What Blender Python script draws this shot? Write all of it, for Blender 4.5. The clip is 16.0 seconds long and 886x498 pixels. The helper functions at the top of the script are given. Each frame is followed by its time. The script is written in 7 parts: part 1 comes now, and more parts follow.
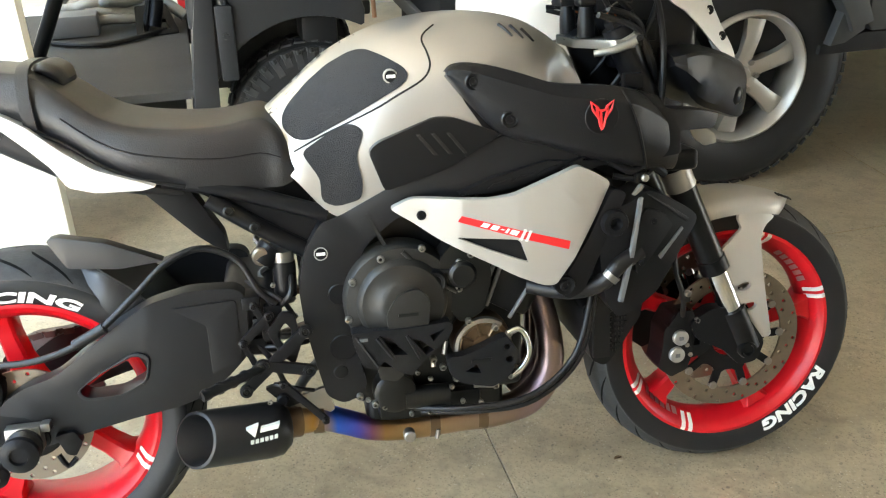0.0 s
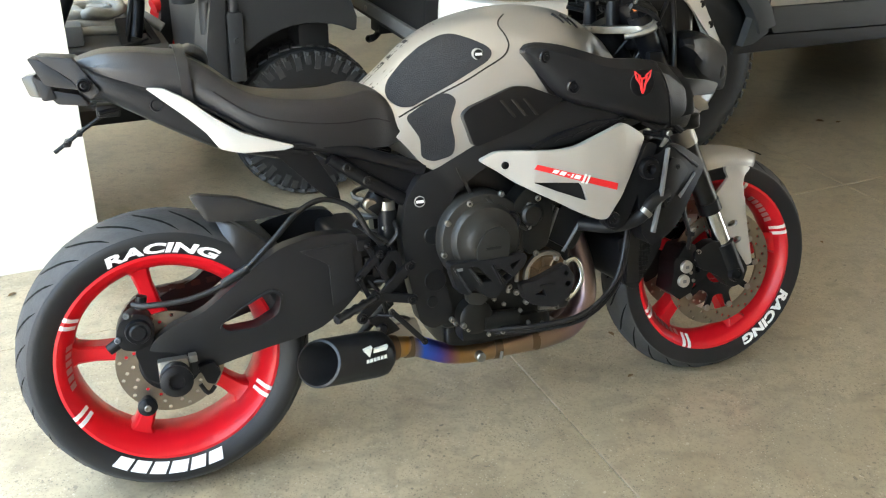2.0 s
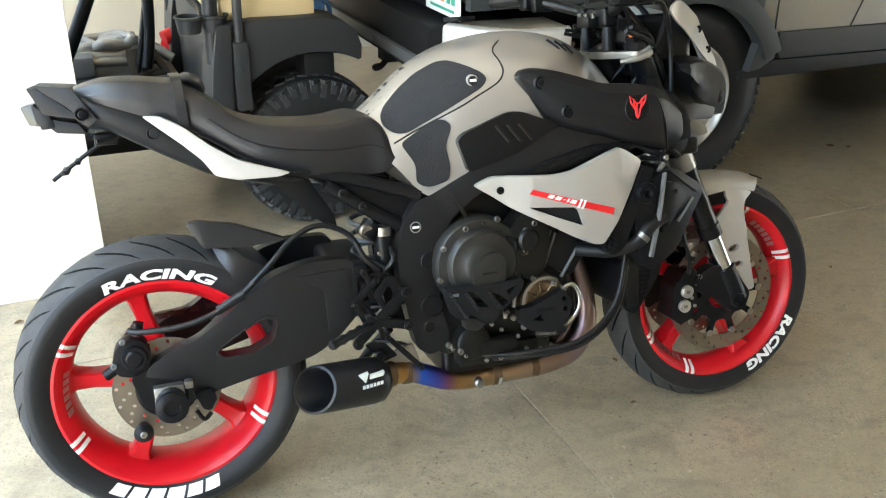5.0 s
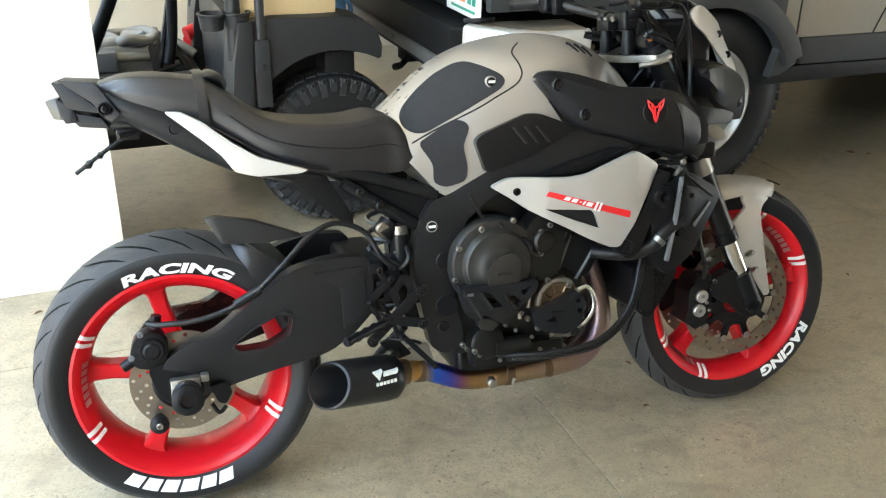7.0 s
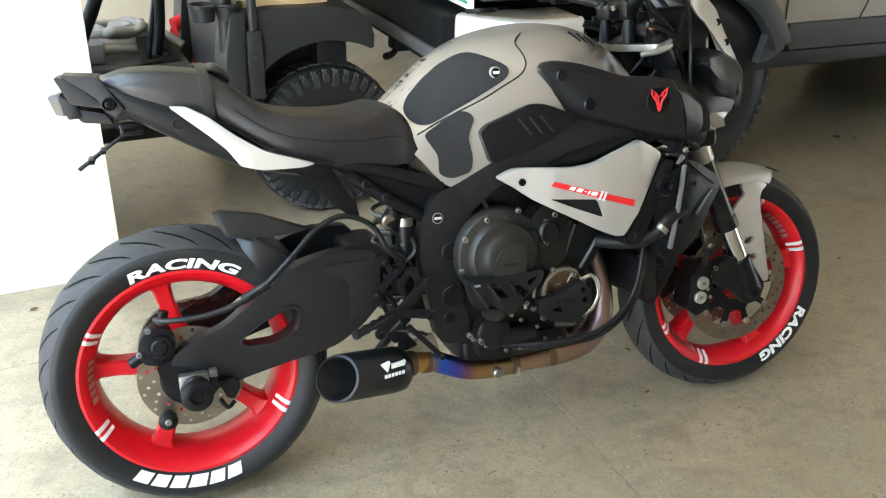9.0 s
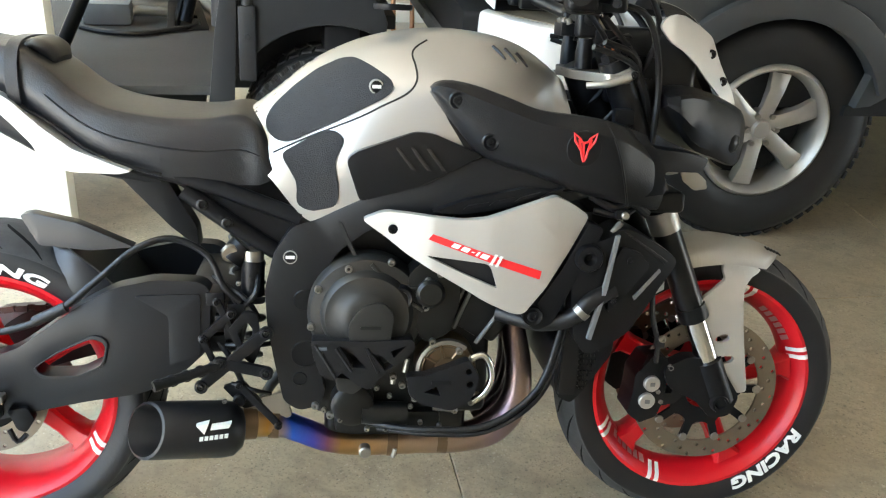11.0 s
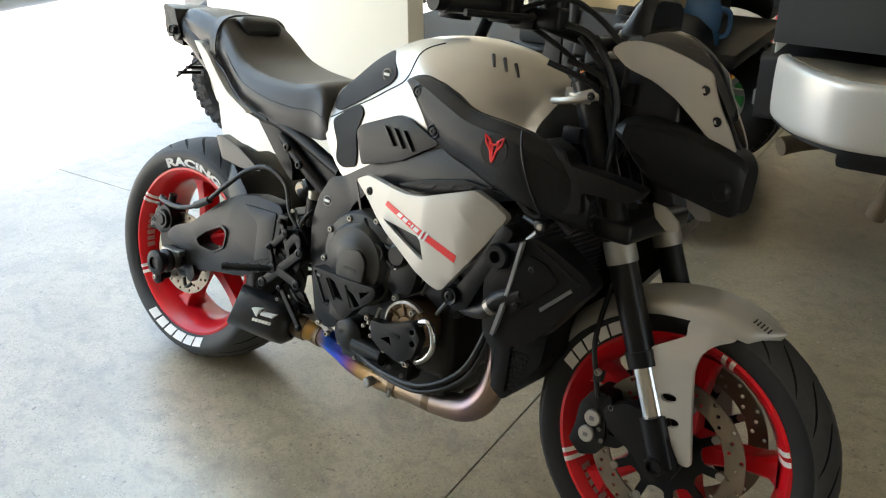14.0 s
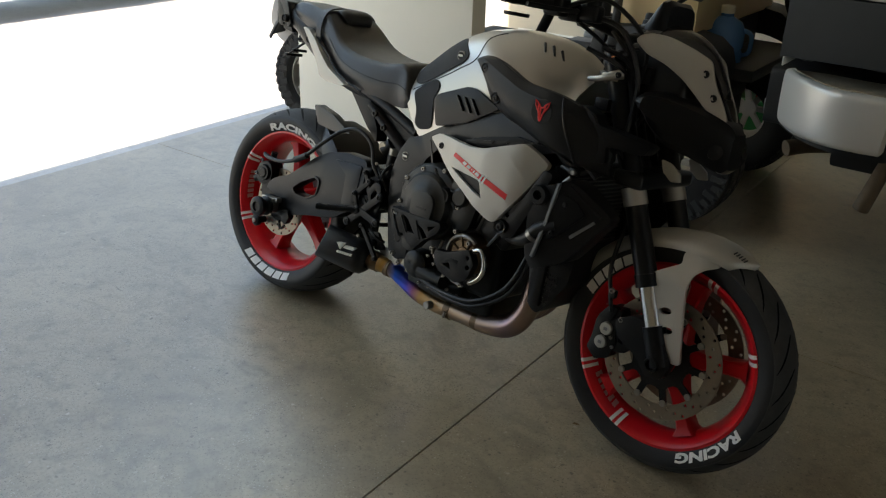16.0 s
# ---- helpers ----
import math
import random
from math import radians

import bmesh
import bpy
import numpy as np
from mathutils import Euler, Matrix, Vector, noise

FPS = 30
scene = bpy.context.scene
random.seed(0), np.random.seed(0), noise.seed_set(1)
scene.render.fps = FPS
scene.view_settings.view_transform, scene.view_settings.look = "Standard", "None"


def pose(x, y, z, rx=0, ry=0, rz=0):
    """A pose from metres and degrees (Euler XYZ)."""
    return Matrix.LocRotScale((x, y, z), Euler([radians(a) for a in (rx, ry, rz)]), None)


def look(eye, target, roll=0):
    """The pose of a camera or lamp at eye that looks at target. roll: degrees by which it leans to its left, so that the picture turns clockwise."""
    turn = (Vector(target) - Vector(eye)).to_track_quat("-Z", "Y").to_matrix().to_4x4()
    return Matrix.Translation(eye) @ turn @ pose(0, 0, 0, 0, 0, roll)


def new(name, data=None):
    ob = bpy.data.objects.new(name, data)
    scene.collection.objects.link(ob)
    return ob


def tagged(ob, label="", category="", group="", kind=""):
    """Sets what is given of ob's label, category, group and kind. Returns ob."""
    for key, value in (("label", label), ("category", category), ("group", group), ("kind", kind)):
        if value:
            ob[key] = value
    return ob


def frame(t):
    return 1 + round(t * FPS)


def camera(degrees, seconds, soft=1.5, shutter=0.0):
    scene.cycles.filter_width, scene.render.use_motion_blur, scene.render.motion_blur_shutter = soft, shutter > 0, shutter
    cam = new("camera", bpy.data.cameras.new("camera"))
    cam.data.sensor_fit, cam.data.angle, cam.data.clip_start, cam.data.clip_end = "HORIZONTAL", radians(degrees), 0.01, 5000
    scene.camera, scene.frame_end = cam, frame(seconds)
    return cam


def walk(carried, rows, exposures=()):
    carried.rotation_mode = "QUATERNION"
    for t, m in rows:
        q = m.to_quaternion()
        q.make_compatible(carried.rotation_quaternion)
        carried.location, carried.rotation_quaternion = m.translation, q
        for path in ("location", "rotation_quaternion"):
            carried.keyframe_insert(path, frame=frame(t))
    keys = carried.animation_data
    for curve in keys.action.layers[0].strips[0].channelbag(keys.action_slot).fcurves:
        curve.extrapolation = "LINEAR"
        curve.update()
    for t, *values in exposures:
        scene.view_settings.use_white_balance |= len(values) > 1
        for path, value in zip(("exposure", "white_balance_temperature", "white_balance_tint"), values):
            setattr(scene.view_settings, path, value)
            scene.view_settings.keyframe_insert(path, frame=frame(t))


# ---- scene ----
LIFT = 0.002
SKY, SUN, DOOR_FILL = 0.15, 5.0, 28.0
cam = camera(52.52, 16.0, soft=1.2)
PATH = [
    (0, (0.5202, -1.4337, 1.4134), (0.7561, -0.1485, 0.6768), -0.50),
    (0.5, (0.4462, -1.6117, 1.4103), (0.6927, -0.3042, 0.7177), 0.29),
    (1, (0.2696, -1.6691, 1.4127), (0.5825, -0.3644, 0.7420), 0.65),
    (1.5, (0.0226, -1.6886, 1.4316), (0.4731, -0.4377, 0.7371), 1.55),
    (2, (-0.0119, -1.7093, 1.4345), (0.4503, -0.4629, 0.7397), 1.59),
    (2.5, (0.0193, -1.7137, 1.4345), (0.4643, -0.4634, 0.7354), 1.02),
    (3, (0.0520, -1.7109, 1.4351), (0.4825, -0.4526, 0.7414), 0.73),
    (3.5, (0.0636, -1.7035, 1.4371), (0.4930, -0.4384, 0.7551), 0.63),
    (4, (0.0558, -1.7125, 1.4304), (0.4874, -0.4377, 0.7682), 0.48),
    (6.5, (0.0208, -1.7370, 1.4320), (0.4620, -0.4588, 0.7829), 1.35),
    (7, (0.0328, -1.7395, 1.4361), (0.4449, -0.4544, 0.7814), 1.34),
    (7.5, (0.0393, -1.7400, 1.4303), (0.4315, -0.4476, 0.7778), 1.05),
    (8, (0.0076, -1.7331, 1.4351), (0.4112, -0.4447, 0.7816), 1.23),
    (8.5, (-0.0333, -1.7248, 1.4327), (0.4035, -0.4510, 0.7719), 1.15),
    (9, (-0.0226, -1.7192, 1.4439), (0.4198, -0.4538, 0.7709), 1.17),
    (9.5, (0.0985, -1.7347, 1.4292), (0.5159, -0.4505, 0.7760), 0.43),
    (9.7, (0.1987, -1.7542, 1.4124), (0.5936, -0.4542, 0.7769), 1.33),
    (11.8, (0.9868, -1.2074, 1.3944), (0.7739, 0.0621, 0.6242), 2.07),
    (12, (1.1157, -1.1875, 1.4097), (0.7587, 0.0483, 0.6381), 1.20),
    (12.5, (1.3095, -1.2875, 1.3892), (0.8133, -0.0651, 0.6754), 2.61),
    (13, (1.5309, -1.3529, 1.4079), (0.9285, -0.1733, 0.7038), 1.07),
    (13.5, (1.7994, -1.2804, 1.4053), (1.0127, -0.2067, 0.7137), 0.01),
    (14, (1.9021, -1.3329, 1.4179), (1.0786, -0.2708, 0.7517), -0.31),
    (14.5, (1.9655, -1.5347, 1.4198), (1.1860, -0.4119, 0.8021), -2.13),
    (15, (2.0061, -1.7096, 1.4349), (1.2477, -0.5691, 0.8233), 3.10),
    (15.5, (2.1705, -1.7239, 1.4352), (1.3127, -0.6652, 0.8080), 4.55),
    (16, (2.2091, -1.7842, 1.4408), (1.3257, -0.7456, 0.8156), 2.18),
]
EXPOSURES = [(t, s, K, 10) for t, s, K in ((0.0, 3.61, 7800), (0.5, 3.86, 7800), (1.0, 3.61, 7800), (2.0, 3.36, 7500), (9.7, 3.31, 7400), (12.0, 3.66, 7300), (12.5, 3.16, 7400), (13.0, 3.06, 7800), (13.5, 3.01, 7800), (14.0, 2.51, 7800), (14.5, 2.12, 7900), (15.0, 2.27, 8000), (15.5, 1.91, 7800), (16.0, 1.21, 7800))]
walk(cam, [(t, pose(0, 0, LIFT) @ look(eye, target, roll)) for t, eye, target, roll in PATH], EXPOSURES)
SUN_EL, SUN_AZ = 58, 177      # high sun, along the row of doors
LEAN = -12.2          # the machine leans on its side stand, away from the walker
GRID = 5.0            # the building is turned by this against the machine

# ---- light ----
world = bpy.data.worlds.new("daylight")
scene.world = world
world.use_nodes = True
wn, wl = world.node_tree.nodes, world.node_tree.links
sky = wn.new("ShaderNodeTexSky")
sky.sky_type, sky.sun_disc = "NISHITA", False
sky.sun_elevation, sky.sun_rotation = radians(SUN_EL), radians(SUN_AZ)
wl.new(sky.outputs[0], wn["Background"].inputs[0])
wn["Background"].inputs[1].default_value = SKY
sun = new("sun", bpy.data.lights.new("sun", "SUN"))
sun.data.energy, sun.data.angle, sun.data.color = SUN, radians(0.6), (1.0, 0.95, 0.87)
sun.matrix_world = look((0, 0, 10), Vector((0, 0, 10)) - Vector((math.sin(radians(SUN_AZ)) * math.cos(radians(SUN_EL)), math.cos(radians(SUN_AZ)) * math.cos(radians(SUN_EL)), math.sin(radians(SUN_EL)))))

# unseen area lamp added at the door's head, standing in for sky light
door_fill = new("door_skylight", bpy.data.lights.new("door_skylight", "AREA"))
door_fill.data.shape, door_fill.data.size, door_fill.data.size_y = "RECTANGLE", 5.4, 0.9
door_fill.data.energy, door_fill.data.color = DOOR_FILL, (0.48, 0.72, 1.0)
door_fill.matrix_world = pose(0, 0, 0, 0, 0, GRID) @ look((-1.67, 0.75, 2.45), (-1.0, 0.75, 1.45))


# ---- materials ----
def mat(name, color, rough=0.5, metal=0.0, vary=0.12, scale=8.0, bump=0.0, fine=0.0, fine_scale=120.0, coat=0.0, rand=0.0, spec=0.5):
    """A surface with broad stains and fine grain: vary is their strength, bump the relief of the grain."""
    m = bpy.data.materials.new(name)
    m.use_nodes = True
    n, l = m.node_tree.nodes, m.node_tree.links
    b = n["Principled BSDF"]
    b.inputs["Metallic"].default_value, b.inputs["Coat Weight"].default_value = metal, coat
    b.inputs["Specular IOR Level"].default_value = spec
    tc = n.new("ShaderNodeTexCoord")
    broad, grain = n.new("ShaderNodeTexNoise"), n.new("ShaderNodeTexNoise")
    broad.inputs["Scale"].default_value, grain.inputs["Scale"].default_value = scale, fine_scale
    broad.inputs["Detail"].default_value, grain.inputs["Detail"].default_value = 6, 3
    for t in (broad, grain):
        l.new(tc.outputs["Object"], t.inputs["Vector"])
    mix = n.new("ShaderNodeMix")
    mix.data_type = "RGBA"
    dark = tuple(max(0, c * (1 - vary)) for c in color) + (1,)
    light = tuple(min(1, c * (1 + vary)) for c in color) + (1,)
    mix.inputs["A"].default_value, mix.inputs["B"].default_value = dark, light
    add = n.new("ShaderNodeMath")
    add.operation = "MULTIPLY_ADD"
    add.inputs[1].default_value = fine
    l.new(grain.outputs["Fac"], add.inputs[0])
    l.new(broad.outputs["Fac"], add.inputs[2])
    sub = n.new("ShaderNodeMath")
    sub.operation, sub.inputs[1].default_value = "SUBTRACT", fine * 0.5
    l.new(add.outputs[0], sub.inputs[0])
    last = sub
    if rand:
        info, r = n.new("ShaderNodeObjectInfo"), n.new("ShaderNodeMath")
        r.operation, r.inputs[1].default_value = "MULTIPLY_ADD", rand
        l.new(info.outputs["Random"], r.inputs[0])
        l.new(sub.outputs[0], r.inputs[2])
        last = r
    l.new(last.outputs[0], mix.inputs["Factor"])
    l.new(mix.outputs["Result"], b.inputs["Base Color"])
    rr = n.new("ShaderNodeMapRange")
    rr.inputs["To Min"].default_value, rr.inputs["To Max"].default_value = rough * 0.88, min(1, rough * 1.12)
    l.new(grain.outputs["Fac"], rr.inputs["Value"])
    l.new(rr.outputs["Result"], b.inputs["Roughness"])
    if bump:
        bp = n.new("ShaderNodeBump")
        bp.inputs["Strength"].default_value, bp.inputs["Distance"].default_value = bump, 0.002
        l.new(grain.outputs["Fac"], bp.inputs["Height"])
        l.new(bp.outputs["Normal"], b.inputs["Normal"])
    return m


def concrete_mat(name, base, dark, stain, pale, gloss=0.5):
    """Trowelled slab: cloudy tone, darker smears, drawn-out pits, pale spots, gritty grain, a faint sheen."""
    m = mat(name, base, gloss, 0, 0.22, 1.3, 0.35, 0.35, 55)
    n, l = m.node_tree.nodes, m.node_tree.links
    b = n["Principled BSDF"]
    last = b.inputs["Base Color"].links[0].from_socket
    tc = [x for x in n if x.type == "TEX_COORD"][0]
    layers = ((2.6, 0.48, 0.74, stain, 0.75, 8, 1.4, (1, 1, 1)), (8.0, 0.50, 0.72, stain, 0.7, 9, 1.0, (1, 1.4, 1)), (22.0, 0.52, 0.72, dark, 0.38, 8, 0.3, (1, 1, 1)), (95.0, 0.48, 0.70, dark, 0.34, 8, 0.0, (1, 1, 1)), (27.0, 0.70, 0.735, dark, 0.9, 4, 0.2, (1, 1, 1)),
              (15.0, 0.715, 0.76, dark, 0.85, 5, 0.9, (0.6, 1.5, 1)), (42.0, 0.70, 0.75, dark, 0.75, 3, 0.3, (1, 1, 1)), (1.1, 0.46, 0.70, stain, 0.5, 5, 0.8, (1, 1, 1)), (6.5, 0.72, 0.78, pale, 0.8, 7, 0.8, (1, 1, 1)), (55.0, 0.69, 0.75, pale, 0.6, 3, 0.0, (1, 1, 1)))
    for k, (sc, lo, hi, col, most, detail, dist, stretch) in enumerate(layers):
        mp, t, r, mx = n.new("ShaderNodeMapping"), n.new("ShaderNodeTexNoise"), n.new("ShaderNodeValToRGB"), n.new("ShaderNodeMix")
        mx.data_type = "RGBA"
        mp.inputs["Scale"].default_value, mp.inputs["Location"].default_value = stretch, (k * 3.7, k * 1.9, 0)
        mp.inputs["Rotation"].default_value = (0, 0, 0.5)
        t.inputs["Scale"].default_value, t.inputs["Detail"].default_value, t.inputs["Distortion"].default_value = sc, detail, dist
        r.color_ramp.elements[0].position, r.color_ramp.elements[1].position = lo, hi
        r.color_ramp.elements[1].color = (most, most, most, 1)
        l.new(tc.outputs["Object"], mp.inputs["Vector"])
        l.new(mp.outputs[0], t.inputs["Vector"])
        l.new(t.outputs["Fac"], r.inputs[0])
        l.new(r.outputs[0], mx.inputs["Factor"])
        l.new(last, mx.inputs["A"])
        mx.inputs["B"].default_value = (*col, 1)
        last = mx.outputs["Result"]
    for k, (sc, near, far, col, most, patch) in enumerate(((34.0, 0.10, 0.17, dark, 0.85, 0.50), (85.0, 0.14, 0.24, dark, 0.75, 0.44), (26.0, 0.08, 0.16, pale, 0.7, 0.54), (150.0, 0.16, 0.30, dark, 0.6, 0.40), (110.0, 0.14, 0.26, pale, 0.55, 0.48))):
        v, t, r, g, mul, mx = n.new("ShaderNodeTexVoronoi"), n.new("ShaderNodeTexNoise"), n.new("ShaderNodeMapRange"), n.new("ShaderNodeMapRange"), n.new("ShaderNodeMath"), n.new("ShaderNodeMix")
        mx.data_type, mul.operation = "RGBA", "MULTIPLY"
        v.inputs["Scale"].default_value, t.inputs["Scale"].default_value, t.inputs["Detail"].default_value = sc, 5.0 + 2.3 * k, 5
        r.inputs["From Min"].default_value, r.inputs["From Max"].default_value, r.inputs["To Min"].default_value, r.inputs["To Max"].default_value = near, far, most, 0.0
        g.inputs["From Min"].default_value, g.inputs["From Max"].default_value = patch, patch + 0.10
        wob, add = n.new("ShaderNodeTexNoise"), n.new("ShaderNodeVectorMath")
        wob.inputs["Scale"].default_value = sc * 1.5
        add.operation = "MULTIPLY_ADD"
        add.inputs[1].default_value = (0.5 / sc,) * 3
        l.new(tc.outputs["Object"], wob.inputs["Vector"])
        l.new(wob.outputs["Color"], add.inputs[0])
        l.new(tc.outputs["Object"], add.inputs[2])
        l.new(add.outputs[0], v.inputs["Vector"])
        l.new(tc.outputs["Object"], t.inputs["Vector"])
        l.new(v.outputs["Distance"], r.inputs["Value"])
        l.new(t.outputs["Fac"], g.inputs["Value"])
        l.new(r.outputs[0], mul.inputs[0])
        l.new(g.outputs[0], mul.inputs[1])
        l.new(mul.outputs[0], mx.inputs["Factor"])
        l.new(last, mx.inputs["A"])
        mx.inputs["B"].default_value = (*col, 1)
        last = mx.outputs["Result"]
    l.new(last, b.inputs["Base Color"])
    return m


CONCRETE = concrete_mat("trowelled_concrete", (0.42, 0.350, 0.235), (0.12, 0.096, 0.063), (0.245, 0.198, 0.128), (0.60, 0.54, 0.43), 0.38)
CONCRETE.node_tree.nodes["Principled BSDF"].inputs["Specular IOR Level"].default_value = 0.9
CONCRETE.node_tree.nodes["Principled BSDF"].inputs["Coat Weight"].default_value = 0.9
CONCRETE.node_tree.nodes["Principled BSDF"].inputs["Coat Roughness"].default_value = 0.3
DRIVE = concrete_mat("driveway_concrete", (0.60, 0.60, 0.59), (0.40, 0.40, 0.39), (0.52, 0.52, 0.51), (0.70, 0.70, 0.69))
JOINT = mat("joint_dirt", (0.17, 0.13, 0.085), 0.9, 0, 0.4, 20)
DIMWALL = mat("bare_tan_wall", (0.48, 0.41, 0.32), 0.85, 0, 0.12, 2.5, 0.3, 0.2, 120)
DRYWALL = mat("white_wall_paint", (0.80, 0.77, 0.68), 0.75, 0, 0.03, 3, 0.15, 0.1, 200)
CEIL = mat("ceiling_paint", (0.66, 0.60, 0.50), 0.85, 0, 0.04, 3, 0.1)
BACKWALL = mat("beige_wall_paint", (0.60, 0.52, 0.39), 0.8, 0, 0.05, 3, 0.15, 0.1, 200)
SILVER = mat("pearl_silver_paint", (0.43, 0.419, 0.397), 0.30, 0.68, 0.03, 5, 0.0, 0.05, 900, coat=0.3)
SATIN = mat("matt_silver_paint", (0.43, 0.414, 0.383), 0.42, 0.4, 0.03, 5, 0.0, 0.05, 900)
BLACK = mat("satin_black_plastic", (0.006, 0.006, 0.007), 0.36, 0, 0.1, 14, 0.0, 0.1, 260, spec=0.22)
GLOSS = mat("gloss_black_plastic", (0.006, 0.006, 0.007), 0.30, 0, 0.2, 10, spec=0.30)
TEXTURED = mat("textured_black_plastic", (0.009, 0.009, 0.010), 0.38, 0, 0.2, 18, 0.25, 0.3, 420, spec=0.24)
FRAME = mat("black_frame_coat", (0.009, 0.009, 0.010), 0.36, 0.0, 0.1, 12, 0.0, 0.1, 300, spec=0.30)
ENGINE = mat("dark_engine_metal", (0.008, 0.008, 0.0075), 0.33, 0.2, 0.15, 16, 0.0, 0.2, 240, spec=0.35)
SEAT = mat("black_seat_vinyl", (0.009, 0.009, 0.011), 0.40, 0, 0.2, 14, 0.25, 0.25, 380, spec=0.6)
PAD = mat("grained_grip_rubber", (0.012, 0.012, 0.014), 0.70, 0, 0.3, 60, 1.0, 0.6, 520, spec=0.4)
TYRE = mat("tyre_rubber", (0.011, 0.011, 0.012), 0.50, 0, 0.3, 12, 0.12, 0.3, 180, spec=0.36)
TREAD = mat("scuffed_tread_rubber", (0.036, 0.036, 0.037), 0.68, 0, 0.45, 22, 0.4, 0.6, 150, spec=0.4)
KNOB = mat("knobbly_tyre_rubber", (0.026, 0.026, 0.027), 0.6, 0, 0.4, 22, 0.3, 0.5, 150, spec=0.4)
GROOVE = mat("groove_rubber", (0.004, 0.004, 0.004), 0.8, 0, 0.2, 20, spec=0.1)
RED = mat("red_wheel_paint", (0.60, 0.008, 0.016), 0.32, 0, 0.04, 9, coat=0.0, spec=0.4)
REDDECAL = mat("red_decal", (0.75, 0.02, 0.025), 0.4, 0, 0.05, 9)
WHITE = mat("white_tyre_paint", (0.80, 0.80, 0.78), 0.55, 0, 0.06, 40, 0.1)
GREYDECAL = mat("silver_decal", (0.62, 0.40, 0.38), 0.45, 0.2, 0.1, 40)
STEEL = mat("bare_steel", (0.30, 0.285, 0.26), 0.38, 0.9, 0.05, 18, 0.0, 0.1, 300)
CHROME = mat("polished_fork_tube", (0.62, 0.62, 0.62), 0.18, 1.0, 0.03, 18)
DISC = mat("brake_disc_steel", (0.235, 0.20, 0.16), 0.40, 0.9, 0.08, 30, 0.0, 0.2, 500)
BRONZE = mat("bronze_cover", (0.17, 0.115, 0.07), 0.42, 0.8, 0.15, 30)
CHAIN = mat("oily_chain", (0.07, 0.045, 0.040), 0.4, 0.8, 0.4, 90)
RUBBER = mat("black_hose_rubber", (0.007, 0.007, 0.008), 0.40, 0, 0.2, 20, spec=0.35)
COPPER = mat("copper_bolt", (0.75, 0.25, 0.10), 0.3, 0.8, 0.1, 30)
SUVPAINT = mat("suv_silver_paint", (0.66, 0.64, 0.60), 0.30, 0.25, 0.03, 4, coat=0.3)
SUVSIDE = mat("suv_beige_paint", (0.28, 0.258, 0.212), 0.35, 0.2, 0.05, 4, coat=0.4)
SUVGREY = mat("suv_grey_plastic", (0.042, 0.045, 0.047), 0.5, 0, 0.15, 10, 0.15, spec=0.35)
SUVBLACK = mat("suv_black_plastic", (0.010, 0.010, 0.011), 0.55, 0, 0.3, 10, 0.2, spec=0.3)
ALLOY = mat("alloy_wheel_silver", (0.40, 0.385, 0.355), 0.42, 0.7, 0.05, 12)
DUST = mat("dusty_tan_plastic", (0.30, 0.25, 0.18), 0.8, 0, 0.3, 14, 0.3, 0.4, 160)
RUST = mat("rusty_brown_steel", (0.14, 0.10, 0.065), 0.7, 0.4, 0.4, 18, 0.4)
CARTBLACK = mat("cart_black_plastic", (0.018, 0.0185, 0.020), 0.48, 0, 0.2, 8, 0.15, spec=0.4)
CARTTAN = mat("cart_tan_plastic", (0.62, 0.47, 0.26), 0.4, 0, 0.05, 6)
MAT_GREY = mat("grey_floor_mat", (0.040, 0.039, 0.036), 0.75, 0, 0.2, 8, 0.4)
PLATE = mat("plate_white", (0.75, 0.77, 0.74), 0.35, 0, 0.03, 20)
PLATEGREEN = mat("plate_green", (0.03, 0.30, 0.20), 0.4, 0, 0.1, 20)
PLATEORANGE = mat("plate_orange", (0.80, 0.22, 0.05), 0.4, 0, 0.1, 20)
LENS = mat("smoked_lamp_lens", (0.05, 0.048, 0.045), 0.12, 0.0, 0.15, 40)
REDLENS = mat("red_lamp_lens", (0.16, 0.015, 0.02), 0.15, 0, 0.1, 30)
LEAF = mat("dry_leaf", (0.20, 0.13, 0.07), 0.8, 0, 0.35, 60, rand=0.3)
DARKGREY = mat("weathered_grey_metal", (0.16, 0.165, 0.17), 0.55, 0.3, 0.2, 6)
GREEN = mat("green_plastic", (0.02, 0.20, 0.05), 0.4, 0, 0.1, 12)
YELLOW = mat("yellow_plastic", (0.85, 0.50, 0.03), 0.4, 0, 0.1, 12)
BLUE = mat("blue_gloss_plastic", (0.08, 0.20, 0.42), 0.2, 0, 0.1, 8)
CREAM = mat("cream_plastic", (0.72, 0.66, 0.52), 0.45, 0, 0.06, 8)
TERRA = mat("terracotta_wood", (0.42, 0.20, 0.10), 0.6, 0, 0.2, 14)
GREYHOSE = mat("grey_hose_plastic", (0.30, 0.29, 0.265), 0.6, 0, 0.2, 20)
GLASS = mat("tinted_screen", (0.02, 0.02, 0.022), 0.08, 0, 0.1, 8)
CANBLACK = mat("black_ceramic_silencer", (0.008, 0.008, 0.009), 0.38, 0.0, 0.15, 30, 0.05, spec=0.4)


